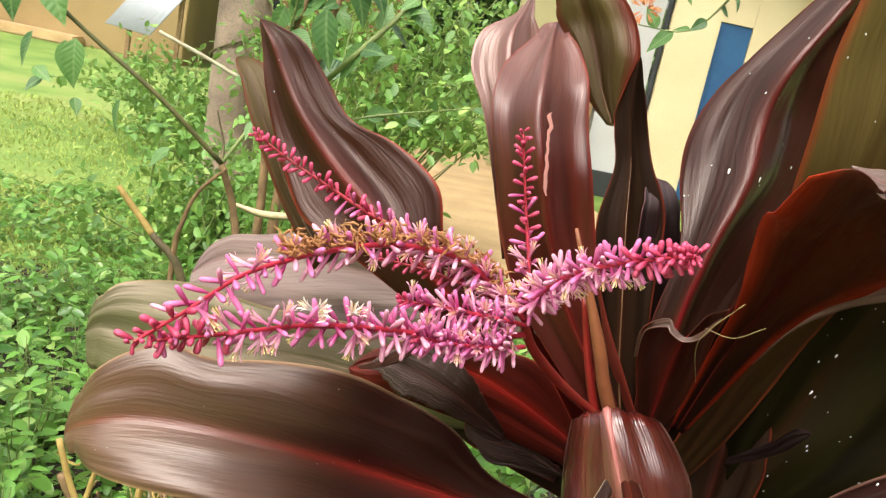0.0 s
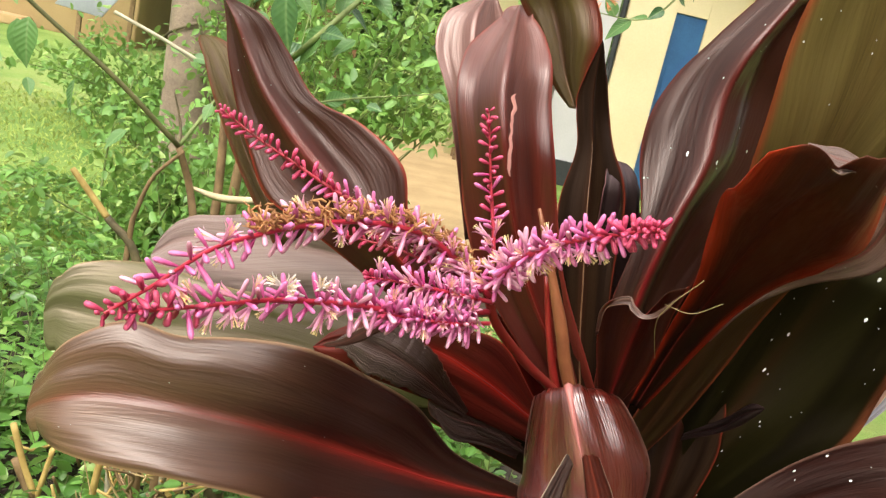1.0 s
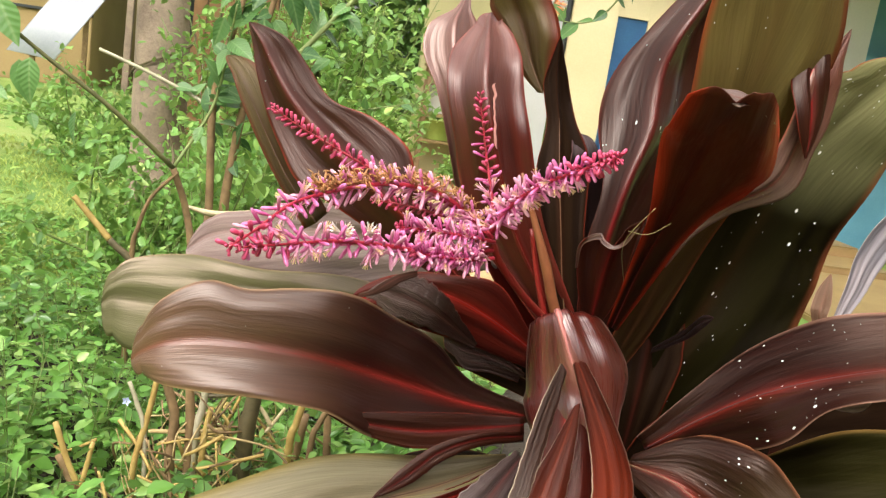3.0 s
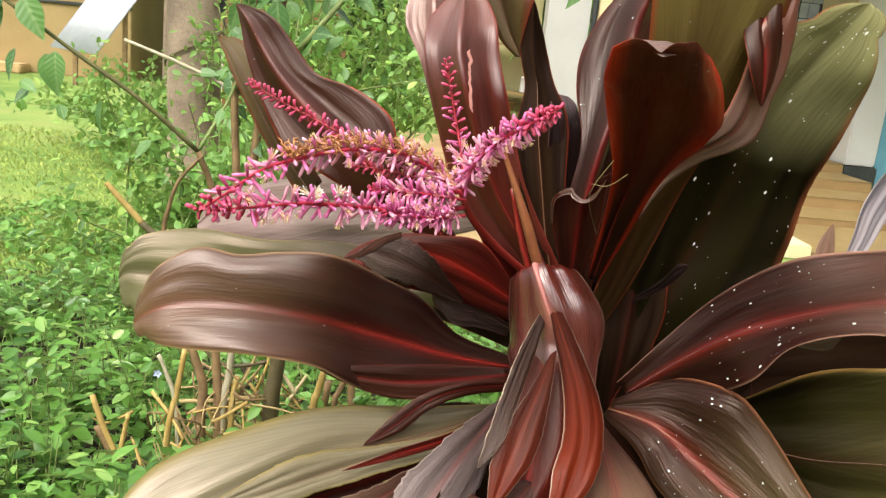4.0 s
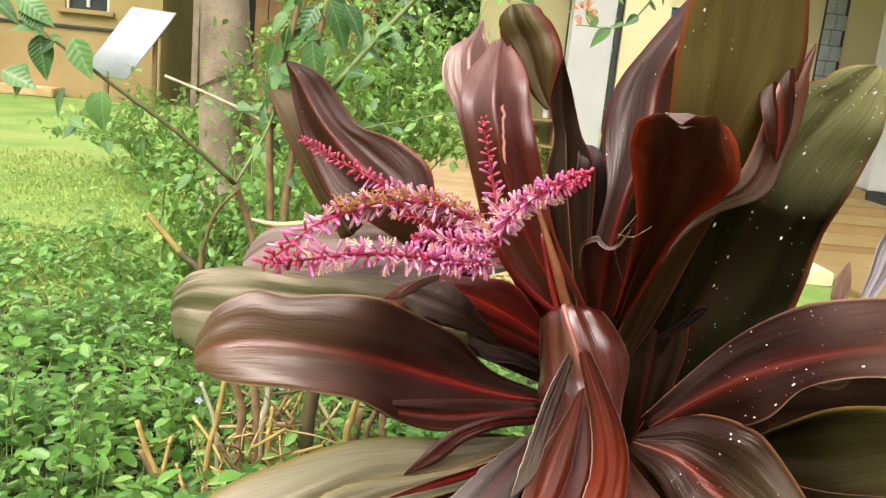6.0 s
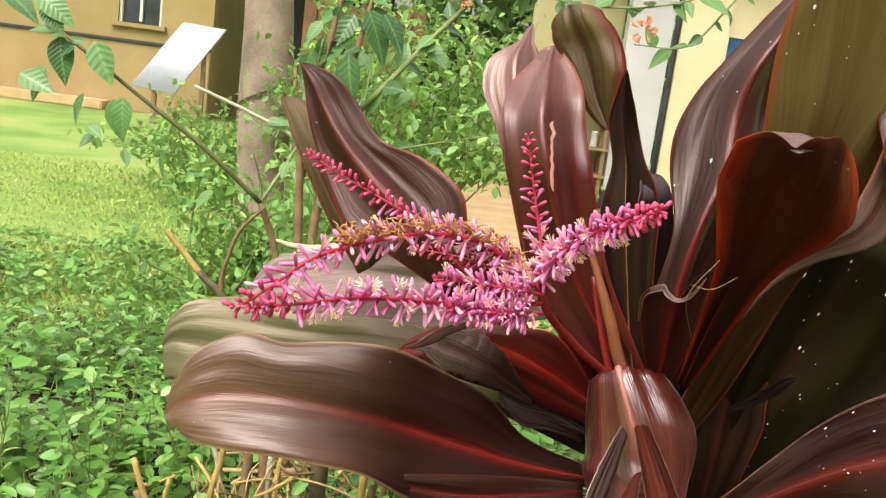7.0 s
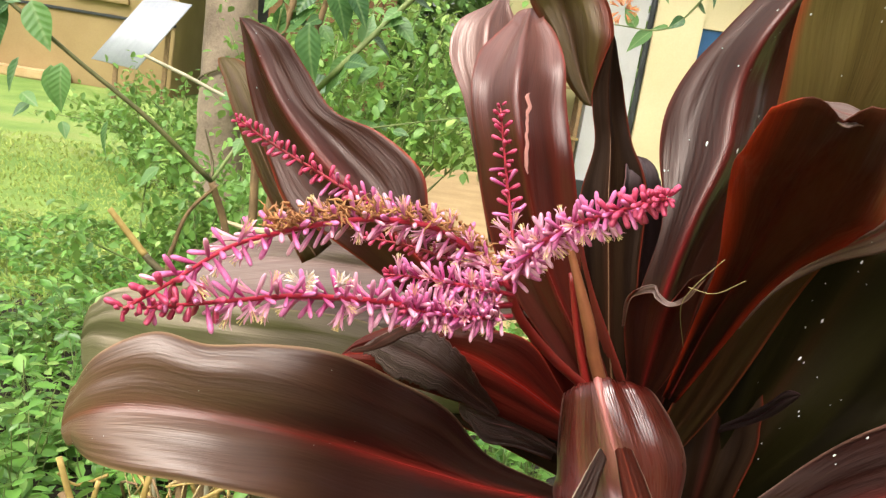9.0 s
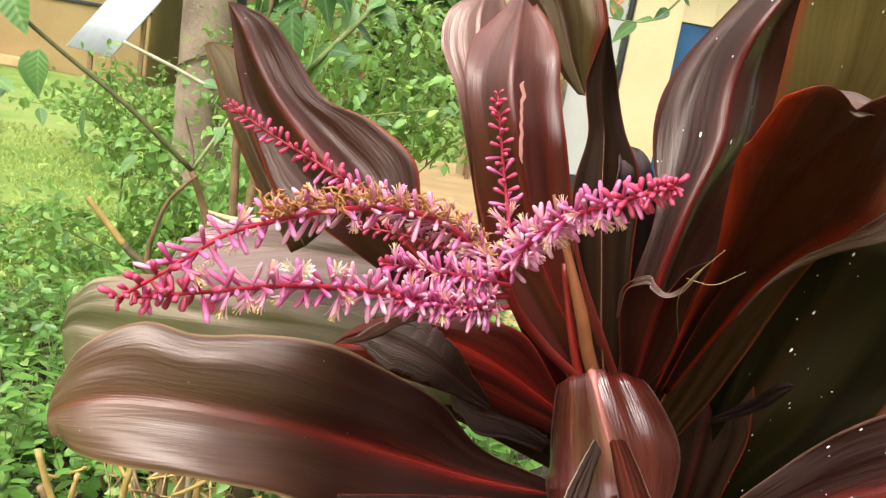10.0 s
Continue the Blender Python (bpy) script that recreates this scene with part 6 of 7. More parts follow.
spike("hub_upper", [(0.133, 0.785, 1.022), (0.1, 0.775, 1.026), (0.055, 0.765, 1.03), (0.01, 0.76, 1.03)], 0.0013, 0.05, 0.8, 0.0024, label="dense tuft of magenta florets above the fork")
spike("middle", SPIKES["middle"], 0.0026, 0.7, 2.0, 0.0024, 0.85, label="short spike of magenta buds")


def white_cluster():
    """A few fully open whitish florets among the pink ones."""
    me = open_mesh("white_floret", tissue("white_petal", (0.74, 0.66, 0.66), (0.9, 0.86, 0.82)))
    axis = [o for o in plant.children if o.name.startswith("flower_spike")][4]
    for i in range(6):
        d = Vector((rng.gauss(0, 0.7), rng.gauss(-0.6, 0.4), rng.gauss(0.5, 0.5))).normalized()
        ob = new("floret", me)
        q = Vector((-0.04 + rng.uniform(-0.018, 0.018), 0.69 + rng.uniform(-0.012, 0.012), 1.027))
        ob.matrix_basis = Matrix.Translation(q + d * 0.004) @ d.to_track_quat("Z", "Y").to_matrix().to_4x4() @ Matrix.Diagonal((1.0, 1.0, 1.0, 1))
        ob.parent = axis


white_cluster()

under(tube("peduncle", [(0.131, 0.79, 1.02), (0.15, 0.81, 0.99), (0.2, 0.87, 0.938), (0.274, 0.95, 0.87), (0.31, 0.985, 0.8)], [0.0045, 0.005, 0.0055, 0.006], RIB_RED, None, 10, 24, "crimson flower stalk"))
under(tube("old_stalk", [(0.19, 0.955, 1.09), (0.245, 0.955, 0.968), (0.266, 0.962, 0.916), (0.295, 0.972, 0.855), (0.312, 0.985, 0.8)], [0.002, 0.0075, 0.008, 0.0075, 0.008], OLD_STALK, None, 10, 24, "tan split stalk"))
under(tube("leaf_stalk", [(0.222, 0.978, 1.01), (0.25, 0.975, 0.92), (0.285, 0.98, 0.84), (0.312, 0.985, 0.8)], [0.003, 0.005, 0.007, 0.008], RIB_RED, None, 8, 20, "crimson leaf stalk"))
for pts in ([(0.298, 0.72, 1.097), (0.288, 0.755, 1.06), (0.292, 0.785, 1.032), (0.322, 0.84, 0.981)], [(0.312, 0.70, 1.085), (0.296, 0.72, 1.066), (0.282, 0.75, 1.062)]):
    under(tube("fibre", pts, [0.0005, 0.0004, 0.0003], STRAW, None, 5, 20, "curled straw fibre"))


def withered():
    """Shrivelled brown florets along the upper side of the arching spike."""
    sp = spline(SPIKES["left_top"], 100)
    verts, faces = [], []
    for i in range(320):
        k = rng.randint(8, 62)
        q = sp[k] + np.array([rng.gauss(0, 0.006), rng.gauss(0, 0.006), 0.004 + abs(rng.gauss(0, 0.006))])
        d = unit(np.array([rng.gauss(-0.4, 0.7), rng.gauss(0, 0.7), rng.gauss(0.2, 0.6)]))
        e = unit(np.array([rng.gauss(0, 1), rng.gauss(0, 1), rng.gauss(0, 1)]))
        r = rng.uniform(0.006, 0.015)
        curve = [q, q + d * r * 0.4 + e * r * 0.12, q + d * r * 0.8 - e * r * 0.1, q + d * r + e * r * 0.3]
        v, f = tube_data(curve, [0.0009, 0.0014, 0.0008, 0.0003], 4)
        o = len(verts)
        verts += v
        faces += [tuple(o + c for c in g) for g in f]
    ob = under(build("withered_tuft", verts, faces, WITHERED, None, None, "shrivelled brown florets"))
    ob["kind"] = "stuff"
    return ob


withered()


# pale scar on the upright leaf, and white specks on the older blades
def on_leaf(leaf_name, along, across, off):
    ob, grid = GRIDS[leaf_name]
    c, w = grid.shape[:2]
    i, j = min(max(along * (c - 1), 0), c - 1.01), min(max((across * 0.5 + 0.5) * (w - 1), 0), w - 1.01)
    i0, j0, fi, fj = int(i), int(j), i - int(i), j - int(j)
    q = grid[i0, j0] * (1 - fi) * (1 - fj) + grid[i0 + 1, j0] * fi * (1 - fj) + grid[i0, j0 + 1] * (1 - fi) * fj + grid[i0 + 1, j0 + 1] * fi * fj
    a, b = unit(grid[i0 + 1, j0] - grid[i0, j0]), unit(grid[i0, j0 + 1] - grid[i0, j0])
    nr = unit(np.cross(a, b))
    if nr[1] > 0:
        nr = -nr
    return q + nr * off, a, b, nr


def scar():
    verts, faces, k = [], [], 26
    for i in range(k):
        f = i / (k - 1)
        q, a, b, nr = on_leaf("upright_front", 0.41 + 0.18 * f, 0.02 + 0.10 * noise.noise((f * 7, 0.2, 0.9)) + 0.30 * f, 0.0011)
        h = 0.0068 * (0.8 + 0.35 * noise.noise((f * 9, 3.1, 0.4))) * min(1, 8 * f + 0.3, 8 * (1 - f) + 0.3)
        verts += [q - b * h, q + nr * 0.0006, q + b * h]
    for i in range(k - 1):
        for j in (0, 1):
            faces.append((3 * i + j, 3 * i + j + 1, 3 * i + j + 4, 3 * i + j + 3))
    ob = build("scar", verts, faces, SCAR, None, None, "pale pink wavy scar")
    ob.parent = GRIDS["upright_front"][0]
    return ob


scar()


def specks(leaf_name, count, big, lo=0.3, hi=0.95):
    verts, faces = [], []
    for i in range(count):
        q, a, b, nr = on_leaf(leaf_name, rng.uniform(lo, hi), rng.uniform(-0.92, 0.92), 0.0009)
        r = 0.74 * big * rng.choice((0.3, 0.35, 0.45, 0.5, 1.0))
        s, w0 = rng.uniform(0.9, 2.2), rng.uniform(0, 3)
        o = len(verts)
        verts.append(q + nr * 0.0005)
        for j in range(7):
            w = w0 + 2 * math.pi * j / 7
            verts.append(q + (a * math.cos(w) * s + b * math.sin(w)) * r * rng.uniform(0.8, 1.1))
        faces += [(o, o + 1 + j, o + 1 + (j + 1) % 7) for j in range(7)]
    ob = build("specks", verts, faces, SPECK, None, None, "scattered white specks")
    ob.parent = GRIDS[leaf_name][0]
    ob["kind"] = "stuff"
    return ob


for args in (("tall_spotted", 22, 0.0024), ("olive_tall", 18, 0.0022), ("big_right", 95, 0.0026, 0.15), ("right_low", 80, 0.0018, 0.2), ("front_right", 70, 0.0018, 0.2),
             ("left_low", 10, 0.0012), ("upper_left", 7, 0.0014), ("curled_right", 5, 0.0015)):
    specks(*args)


# ---- shrub with long bare twigs behind ----
def lamina_mesh(name, length, width, mat, fold=0.16, droop=0.25):
    """A single ovate leaf with a folded midrib and a drooping tip."""
    verts, faces, rows = [], [], 9
    for i in range(rows):
        f = i / (rows - 1)
        h = width * 0.56 * (math.sin(math.pi * f ** 0.72) ** 0.95) * (1 - 0.3 * f * f) if 0 < f < 1 else 0.0006
        for j in range(-2, 3):
            g = j / 2
            verts.append((h * g, length * f, fold * abs(h * g) - droop * length * f * f + 0.012 * width * math.sin(f * 20) * abs(g)))
    for i in range(rows - 1):
        for j in range(4):
            o = i * 5 + j
            faces.append((o, o + 1, o + 6, o + 5))
    me = bpy.data.meshes.new(name)
    me.from_pydata(verts, [], faces)
    me.polygons.foreach_set("use_smooth", [True] * len(me.polygons))
    me.materials.append(mat)
    return me


LAMINAS = [lamina_mesh("lamina", 0.10, 0.05, SHRUB_LEAF, 0.2), lamina_mesh("lamina", 0.075, 0.04, SHRUB_LEAF, 0.25, 0.1), lamina_mesh("lamina", 0.13, 0.066, SHRUB_LEAF, 0.18, 0.22)]


def put_leaf(parent, place, way, size=1.0, which=None):
    size *= 1.25
    me = LAMINAS[which] if which is not None else rng.choice(LAMINAS)
    ob = new("leaf", me)
    along = Vector(way).normalized()
    # blades turn their upper face to the open lawn and the sky
    face = Vector((rng.gauss(-0.1, 0.35), rng.gauss(-0.7, 0.3), rng.gauss(0.6, 0.3)))
    across = along.cross(face).normalized()
    turn = Matrix((across, along, across.cross(along))).transposed().to_4x4()
    ob.matrix_basis = Matrix.Translation(Vector(place) - parent.location) @ turn @ Matrix.Diagonal((size, size, size, 1))
    ob.parent = parent
    return ob


shrub = empty("shrub", (-0.45, 2.75, 0.0), "leggy shrub with bare twigs and large green leaves", "shrub")
TWIGS = []
TWIGS.append(([(-0.46, 2.66, 0.0), (-0.47, 2.65, 0.45), (-0.5, 2.65, 0.63), (-0.545, 2.6, 0.775)], [0.016, 0.012, 0.01], TWIG_BROWN))
TWIGS.append(([(-0.545, 2.6, 0.775), (-0.715, 2.5, 0.94), (-0.89, 2.45, 1.065), (-1.045, 2.4, 1.182), (-1.14, 2.4, 1.24)], [0.008, 0.006, 0.005], TWIG_OLIVE))
TWIGS.append(([(-0.545, 2.6, 0.775), (-0.56, 2.65, 0.83), (-0.59, 2.65, 0.92)], [0.006, 0.004, 0.002], TWIG_DARK))
TWIGS.append(([(-0.545, 2.6, 0.775), (-0.46, 2.65, 0.95), (-0.43, 2.65, 1.07), (-0.40, 2.6, 1.3)], [0.006, 0.005, 0.003], TWIG_GREEN))
TWIGS.append(([(-0.529, 2.6, 0.764), (-0.607, 2.62, 0.669), (-0.641, 2.63, 0.568), (-0.659, 2.65, 0.453), (-0.659, 2.68, 0.0)], [0.005, 0.007, 0.012], TWIG_BROWN))
TWIGS.append(([(-0.849, 2.65, 0.637), (-0.731, 2.65, 0.51)], [0.009, 0.01, 0.011], STALK_YELLOW))
TWIGS.append(([(-0.731, 2.65, 0.51), (-0.627, 2.65, 0.388), (-0.567, 2.67, 0.0)], [0.011, 0.014, 0.018], TWIG_DARK))
TWIGS.append(([(-0.47, 2.9, 0.0), (-0.46, 2.9, 0.56), (-0.48, 2.9, 0.99), (-0.42, 2.9, 1.3), (-0.37, 2.9, 1.6)], [0.018, 0.014, 0.012, 0.008], TWIG_BROWN))
TWIGS.append(([(-0.40, 2.92, 0.0), (-0.41, 2.9, 0.56), (-0.40, 2.9, 0.77), (-0.36, 2.9, 1.1), (-0.27, 2.9, 1.55)], [0.02, 0.017, 0.014, 0.008], TWIG_BROWN))
TWIGS.append(([(-0.36, 2.9, 1.0), (-0.24, 2.6, 1.13), (-0.09, 2.6, 1.32), (0.05, 2.6, 1.49), (0.2, 2.6, 1.7)], [0.009, 0.009, 0.008, 0.006], TWIG_GREEN))
TWIGS.append(([(-0.89, 3.0, 1.09), (-0.68, 3.0, 1.02), (-0.51, 3.0, 0.94), (-0.47, 2.92, 0.8)], [0.006, 0.007, 0.008], TWIG_PALE))
TWIGS.append(([(-0.40, 2.92, 0.86), (-0.16, 3.1, 0.95), (0.22, 3.2, 1.05)], [0.005, 0.004, 0.002], TWIG_GREEN))
for pts, rad, mat in TWIGS:
    drop_in(tube("branch", pts, rad, mat, None, 8, 22), shrub)


def leafy(pts, lo, hi, count, size=1.0):
    sp = spline(pts, 60)
    for i in range(count):
        f = lo + (hi - lo) * (i + rng.uniform(0.2, 0.8)) / count
        k = min(int(f * 59), 58)
        way = unit(sp[k + 1] - sp[k]) * 0.5 + np.array([rng.gauss(0, 0.8), rng.gauss(0, 0.8), rng.gauss(-0.15, 0.5)])
        put_leaf(shrub, sp[k], unit(way), size * rng.uniform(0.45, 0.95))


leafy(TWIGS[1][0], 0.8, 1.0, 6, 0.8)
leafy(TWIGS[3][0], 0.45, 1.0, 14, 0.9)
leafy(TWIGS[7][0], 0.45, 1.0, 26, 0.95)
leafy(TWIGS[8][0], 0.5, 1.0, 20, 0.95)
leafy(TWIGS[9][0], 0.3, 1.0, 18, 1.0)
leafy(TWIGS[11][0], 0.2, 1.0, 5, 0.9)
leafy(TWIGS[10][0], 0.4, 1.0, 7, 0.8)
# single leaves that hang clear of the rest, each from its foot to its tip
HANGING = []
HANGING.append(((-1.12, 2.42, 1.21), (-1.092, 2.39, 1.062), 2))
HANGING.append(((-0.959, 2.42, 1.052), (-0.932, 2.39, 0.918), 0))
HANGING.append(((-0.798, 2.42, 0.928), (-0.812, 2.39, 0.826), 0))
HANGING.append(((-0.651, 2.42, 0.823), (-0.703, 2.39, 0.761), 1))
HANGING.append(((-0.919, 2.42, 0.907), (-0.893, 2.39, 0.861), 1))
HANGING.append(((-1.044, 2.42, 1.059), (-1.064, 2.39, 0.955), 1))
HANGING.append(((-1.158, 2.42, 1.121), (-1.2, 2.39, 1.008), 2))
HANGING.append(((-1.008, 2.42, 0.943), (-1.047, 2.39, 0.9), 1))
HANGING.append(((-1.16, 2.4, 1.297), (-1.085, 2.37, 1.205), 2))
HANGING.append(((-1.176, 2.4, 1.319), (-1.051, 2.37, 1.244), 0))
HANGING.append(((-1.271, 2.4, 1.316), (-1.146, 2.37, 1.249), 0))
HANGING.append(((-1.221, 2.4, 1.093), (-1.098, 2.37, 1.049), 1))
HANGING.append(((-0.924, 2.4, 1.063), (-0.919, 2.37, 0.929), 0))
HANGING.append(((-1.023, 2.4, 0.969), (-0.962, 2.37, 0.941), 1))
HANGING.append(((-1.013, 2.4, 1.209), (-0.942, 2.37, 1.078), 1))
HANGING.append(((-0.311, 2.55, 1.27), (-0.294, 2.52, 1.088), 0))
HANGING.append(((-0.268, 2.55, 1.402), (-0.173, 2.52, 1.235), 2))
HANGING.append(((-0.218, 2.55, 1.394), (-0.128, 2.52, 1.281), 0))
HANGING.append(((-0.399, 2.55, 1.351), (-0.45, 2.52, 1.279), 0))
HANGING.append(((-0.306, 2.55, 1.381), (-0.353, 2.52, 1.278), 1))
HANGING.append(((-0.434, 2.6, 1.255), (-0.453, 2.57, 1.156), 1))
HANGING.append(((-0.284, 2.6, 1.27), (-0.231, 2.57, 1.218), 1))
HANGING.append(((-0.104, 2.6, 1.18), (-0.172, 2.57, 1.119), 1))
HANGING.append(((-0.037, 2.6, 1.006), (0.015, 2.57, 1.003), 1))
HANGING.append(((-0.47, 2.6, 0.916), (-0.488, 2.57, 0.858), 1))
for foot, tip, which in HANGING:
    reach = np.array(tip) - np.array(foot)
    put_leaf(shrub, foot, reach, 0.72 * np.linalg.norm(reach) / (0.10, 0.075, 0.13)[which], which)


def dry_blade():
    """A long pale dead grass-like leaf lying across the twigs."""
    sp = spline([(-0.53, 2.73, 0.635), (-0.42, 2.72, 0.62), (-0.3, 2.72, 0.638), (-0.2, 2.73, 0.675)], 24)
    verts, faces = [], []
    for i, q in enumerate(sp):
        h = 0.013 * math.sin(math.pi * (0.06 + 0.9 * i / 23)) ** 0.7
        verts += [q + np.array([0, 0.004, h]), q + np.array([0, -0.004, 0]), q + np.array([0, 0.006, -h])]
    for i in range(23):
        for j in (0, 1):
            faces.append((3 * i + j, 3 * i + j + 1, 3 * i + j + 4, 3 * i + j + 3))
    ob = build("dry_leaf", verts, faces, PALE_STRAW)
    ob.modifiers.new("thickness", "SOLIDIFY").thickness = 0.001
    return tagged(ob, "long pale straw-coloured dead leaf lying on twigs", "dead leaf")


dry_blade()


# branch that hangs in from above with orange blossoms
def hanging_branch():
    h = empty("flowering_branch", (0.55, 2.6, 1.45), "thin leafy branch with small orange blossoms hanging in", "branch")
    main = [(0.95, 2.7, 1.75), (0.81, 2.62, 1.55), (0.70, 2.6, 1.42), (0.54, 2.6, 1.405)]
    top = [(0.95, 2.7, 1.75), (0.7, 2.6, 1.56), (0.41, 2.6, 1.50), (0.2, 2.6, 1.52), (-0.02, 2.62, 1.55)]
    for pts in (main, top):
        drop_in(tube("twig", pts, [0.005, 0.003, 0.0015], TWIG_GREEN, None, 6, 20), h)
    for pts, count in ((main, 7), (top, 24)):
        sp = spline(pts, 60)
        for i in range(count):
            k = int((0.25 + 0.74 * i / count) * 58)
            put_leaf(h, sp[k], (rng.gauss(0, 0.7), rng.gauss(0, 0.6), rng.gauss(-0.4, 0.5)), rng.uniform(0.45, 0.75))
    petal = tissue("orange_petal", (0.7, 0.2, 0.07), (0.85, 0.4, 0.2))
    me = open_mesh("blossom", petal)
    for q in ((0.56, 2.58, 1.45), (0.0, 2.6, 1.47)):
        for i in range(16):
            ob = new("blossom", me)
            d = Vector((rng.gauss(0, 1), rng.gauss(-0.5, 0.8), rng.gauss(0.3, 0.8))).normalized()
            ob.matrix_basis = Matrix.Translation(Vector(q) - h.location + d * 0.018) @ d.to_track_quat("Z", "Y").to_matrix().to_4x4() @ Matrix.Diagonal((1.4, 1.4, 1.4, 1))
            ob.parent = h
    return h


hanging_branch()


# ---- tree trunk ----
def tree():
    t = empty("tree", (-1.17, 5.8, 0), "smooth grey-brown tree trunk with a vine round it", "tree")
    pts = [(-1.16, 5.8, -0.05), (-1.17, 5.8, 0.3), (-1.19, 5.8, 0.8), (-1.22, 5.8, 1.4), (-1.28, 5.82, 2.4), (-1.2, 5.9, 3.6)]
    sp = spline(pts, 60)
    v, f = tube_data(sp, [0.21, 0.182, 0.178, 0.172, 0.155, 0.13, 0.1], 20)
    v = [q + unit(np.array([q[0] + 1.19, q[1] - 5.8, 0])) * 0.014 * noise.noise((q[0] * 9, q[1] * 9, q[2] * 3)) for q in v]
    drop_in(build("trunk", v, f, BARK), t)
    vine = [(-1.19 + 0.188 * math.cos(a), 5.8 + 0.188 * math.sin(a), 0.55 + 0.09 * a) for a in np.linspace(3.2, 8.5, 30)]
    drop_in(tube("vine", vine, [0.008, 0.008], TWIG_DARK, None, 6, 40), t)
    for a, b in (((-1.2, 5.9, 3.4), (-2.2, 5.2, 4.4)), ((-1.2, 5.9, 3.5), (-0.3, 5.4, 4.6)), ((-1.2, 5.9, 3.5), (-1.3, 6.8, 4.7))):
        drop_in(tube("limb", [a, ((a[0] + b[0]) / 2, (a[1] + b[1]) / 2, (a[2] + b[2]) / 2 + 0.1), b], [0.09, 0.06, 0.03], BARK, None, 10, 12), t)
    k = 5000
    gen = np.random.default_rng(5)
    c = np.array([[-2.2, 5.2, 4.5], [-0.3, 5.4, 4.7], [-1.3, 6.8, 4.8], [-1.2, 5.8, 5.2]])[gen.integers(0, 4, k)] + gen.normal(0, 0.55, (k, 3))
    crown = leaf_cloud("crown", c, gen.normal(0, 1, (k, 3)), gen.uniform(0.08, 0.14, k), gen.uniform(0.04, 0.06, k), FAR_LEAF)
    drop_in(crown, t)
    return t


tree()


# ---- cut stalks and dry stems at the plant's foot ----
def stalks():
    sets = []
    sets.append(([(-0.325, 1.72, 0.456), (-0.316, 1.72, 0.367), (-0.31, 1.72, 0.283), (-0.306, 1.75, 0.0)], 0.012, TWIG_BROWN))
    sets.append(([(-0.283, 1.72, 0.459), (-0.288, 1.72, 0.369), (-0.299, 1.72, 0.292), (-0.303, 1.75, 0.0)], 0.01, TWIG_PALE))
    sets.append(([(-0.393, 1.72, 0.438), (-0.409, 1.72, 0.328), (-0.431, 1.72, 0.203), (-0.441, 1.75, 0.0)], 0.008, STALK_YELLOW))
    sets.append(([(-0.385, 1.72, 0.457), (-0.359, 1.72, 0.378), (-0.348, 1.72, 0.334), (-0.351, 1.72, 0.225), (-0.342, 1.75, 0.0)], 0.011, TWIG_BROWN))
    sets.append(([(-0.171, 1.72, 0.44), (-0.177, 1.72, 0.379), (-0.184, 1.72, 0.302), (-0.187, 1.75, 0.0)], 0.022, TWIG_DARK))
    sets.append(([(-0.609, 1.72, 0.299), (-0.578, 1.72, 0.206), (-0.547, 1.72, 0.13), (-0.532, 1.75, 0.0)], 0.0085, STALK_YELLOW))
    sets.append(([(-0.524, 1.72, 0.257), (-0.535, 1.72, 0.194), (-0.544, 1.72, 0.134), (-0.549, 1.75, 0.0)], 0.007, STALK_YELLOW))
    sets.append(([(-0.597, 1.72, 0.22), (-0.571, 1.72, 0.168), (-0.548, 1.72, 0.122), (-0.536, 1.75, 0.0)], 0.011, TWIG_BROWN))
    sets.append(([(-0.403, 1.72, 0.298), (-0.322, 1.72, 0.305), (-0.224, 1.72, 0.32)], 0.005, STRAW))
    sets.append(([(-0.22, 1.72, 0.443), (-0.241, 1.72, 0.388), (-0.264, 1.72, 0.338)], 0.004, STRAW))
    sets.append(([(-0.455, 1.72, 0.414), (-0.435, 1.72, 0.364), (-0.412, 1.72, 0.282), (-0.401, 1.75, 0.0)], 0.006, TWIG_PALE))
    sets.append(([(-0.189, 1.72, 0.405), (-0.157, 1.72, 0.381), (-0.129, 1.72, 0.34)], 0.0045, PALE_STRAW))
    sets.append(([(-0.268, 1.72, 0.371), (-0.277, 1.72, 0.309), (-0.278, 1.72, 0.263), (-0.281, 1.75, 0.0)], 0.008, STALK_YELLOW))
    sets.append(([(-0.368, 1.72, 0.452), (-0.304, 1.72, 0.401), (-0.242, 1.72, 0.403), (-0.201, 1.72, 0.415)], 0.0045, TWIG_DARK))
    sets.append(([(-0.003, 1.72, 0.394), (-0.021, 1.72, 0.347), (-0.031, 1.72, 0.3), (-0.038, 1.75, 0.0)], 0.009, TWIG_BROWN))
    sets.append(([(-0.06, 1.72, 0.404), (-0.073, 1.72, 0.342), (-0.081, 1.72, 0.295), (-0.086, 1.75, 0.0)], 0.009, STALK_YELLOW))
    sets.append(([(-0.101, 1.72, 0.386), (-0.139, 1.72, 0.321)], 0.004, PALE_STRAW))
    sets.append(([(-0.248, 1.72, 0.234), (-0.335, 1.72, 0.289), (-0.377, 1.72, 0.27)], 0.004, STRAW))
    sets.append(([(-0.05, 1.8, 0.34), (-0.07, 1.82, 0.15), (-0.08, 1.85, 0.0)], 0.011, TWIG_BROWN))
    sets.append(([(0.0, 1.9, 0.36), (0.02, 1.9, 0.15), (0.02, 1.92, 0.0)], 0.010, TWIG_BROWN))
    for pts, r, mat in sets:
        r *= rng.uniform(0.85, 1.1)
        ob = tube("cut_stalk", pts, [r * 0.9, r, r * 1.1], mat, None, 8, 14)
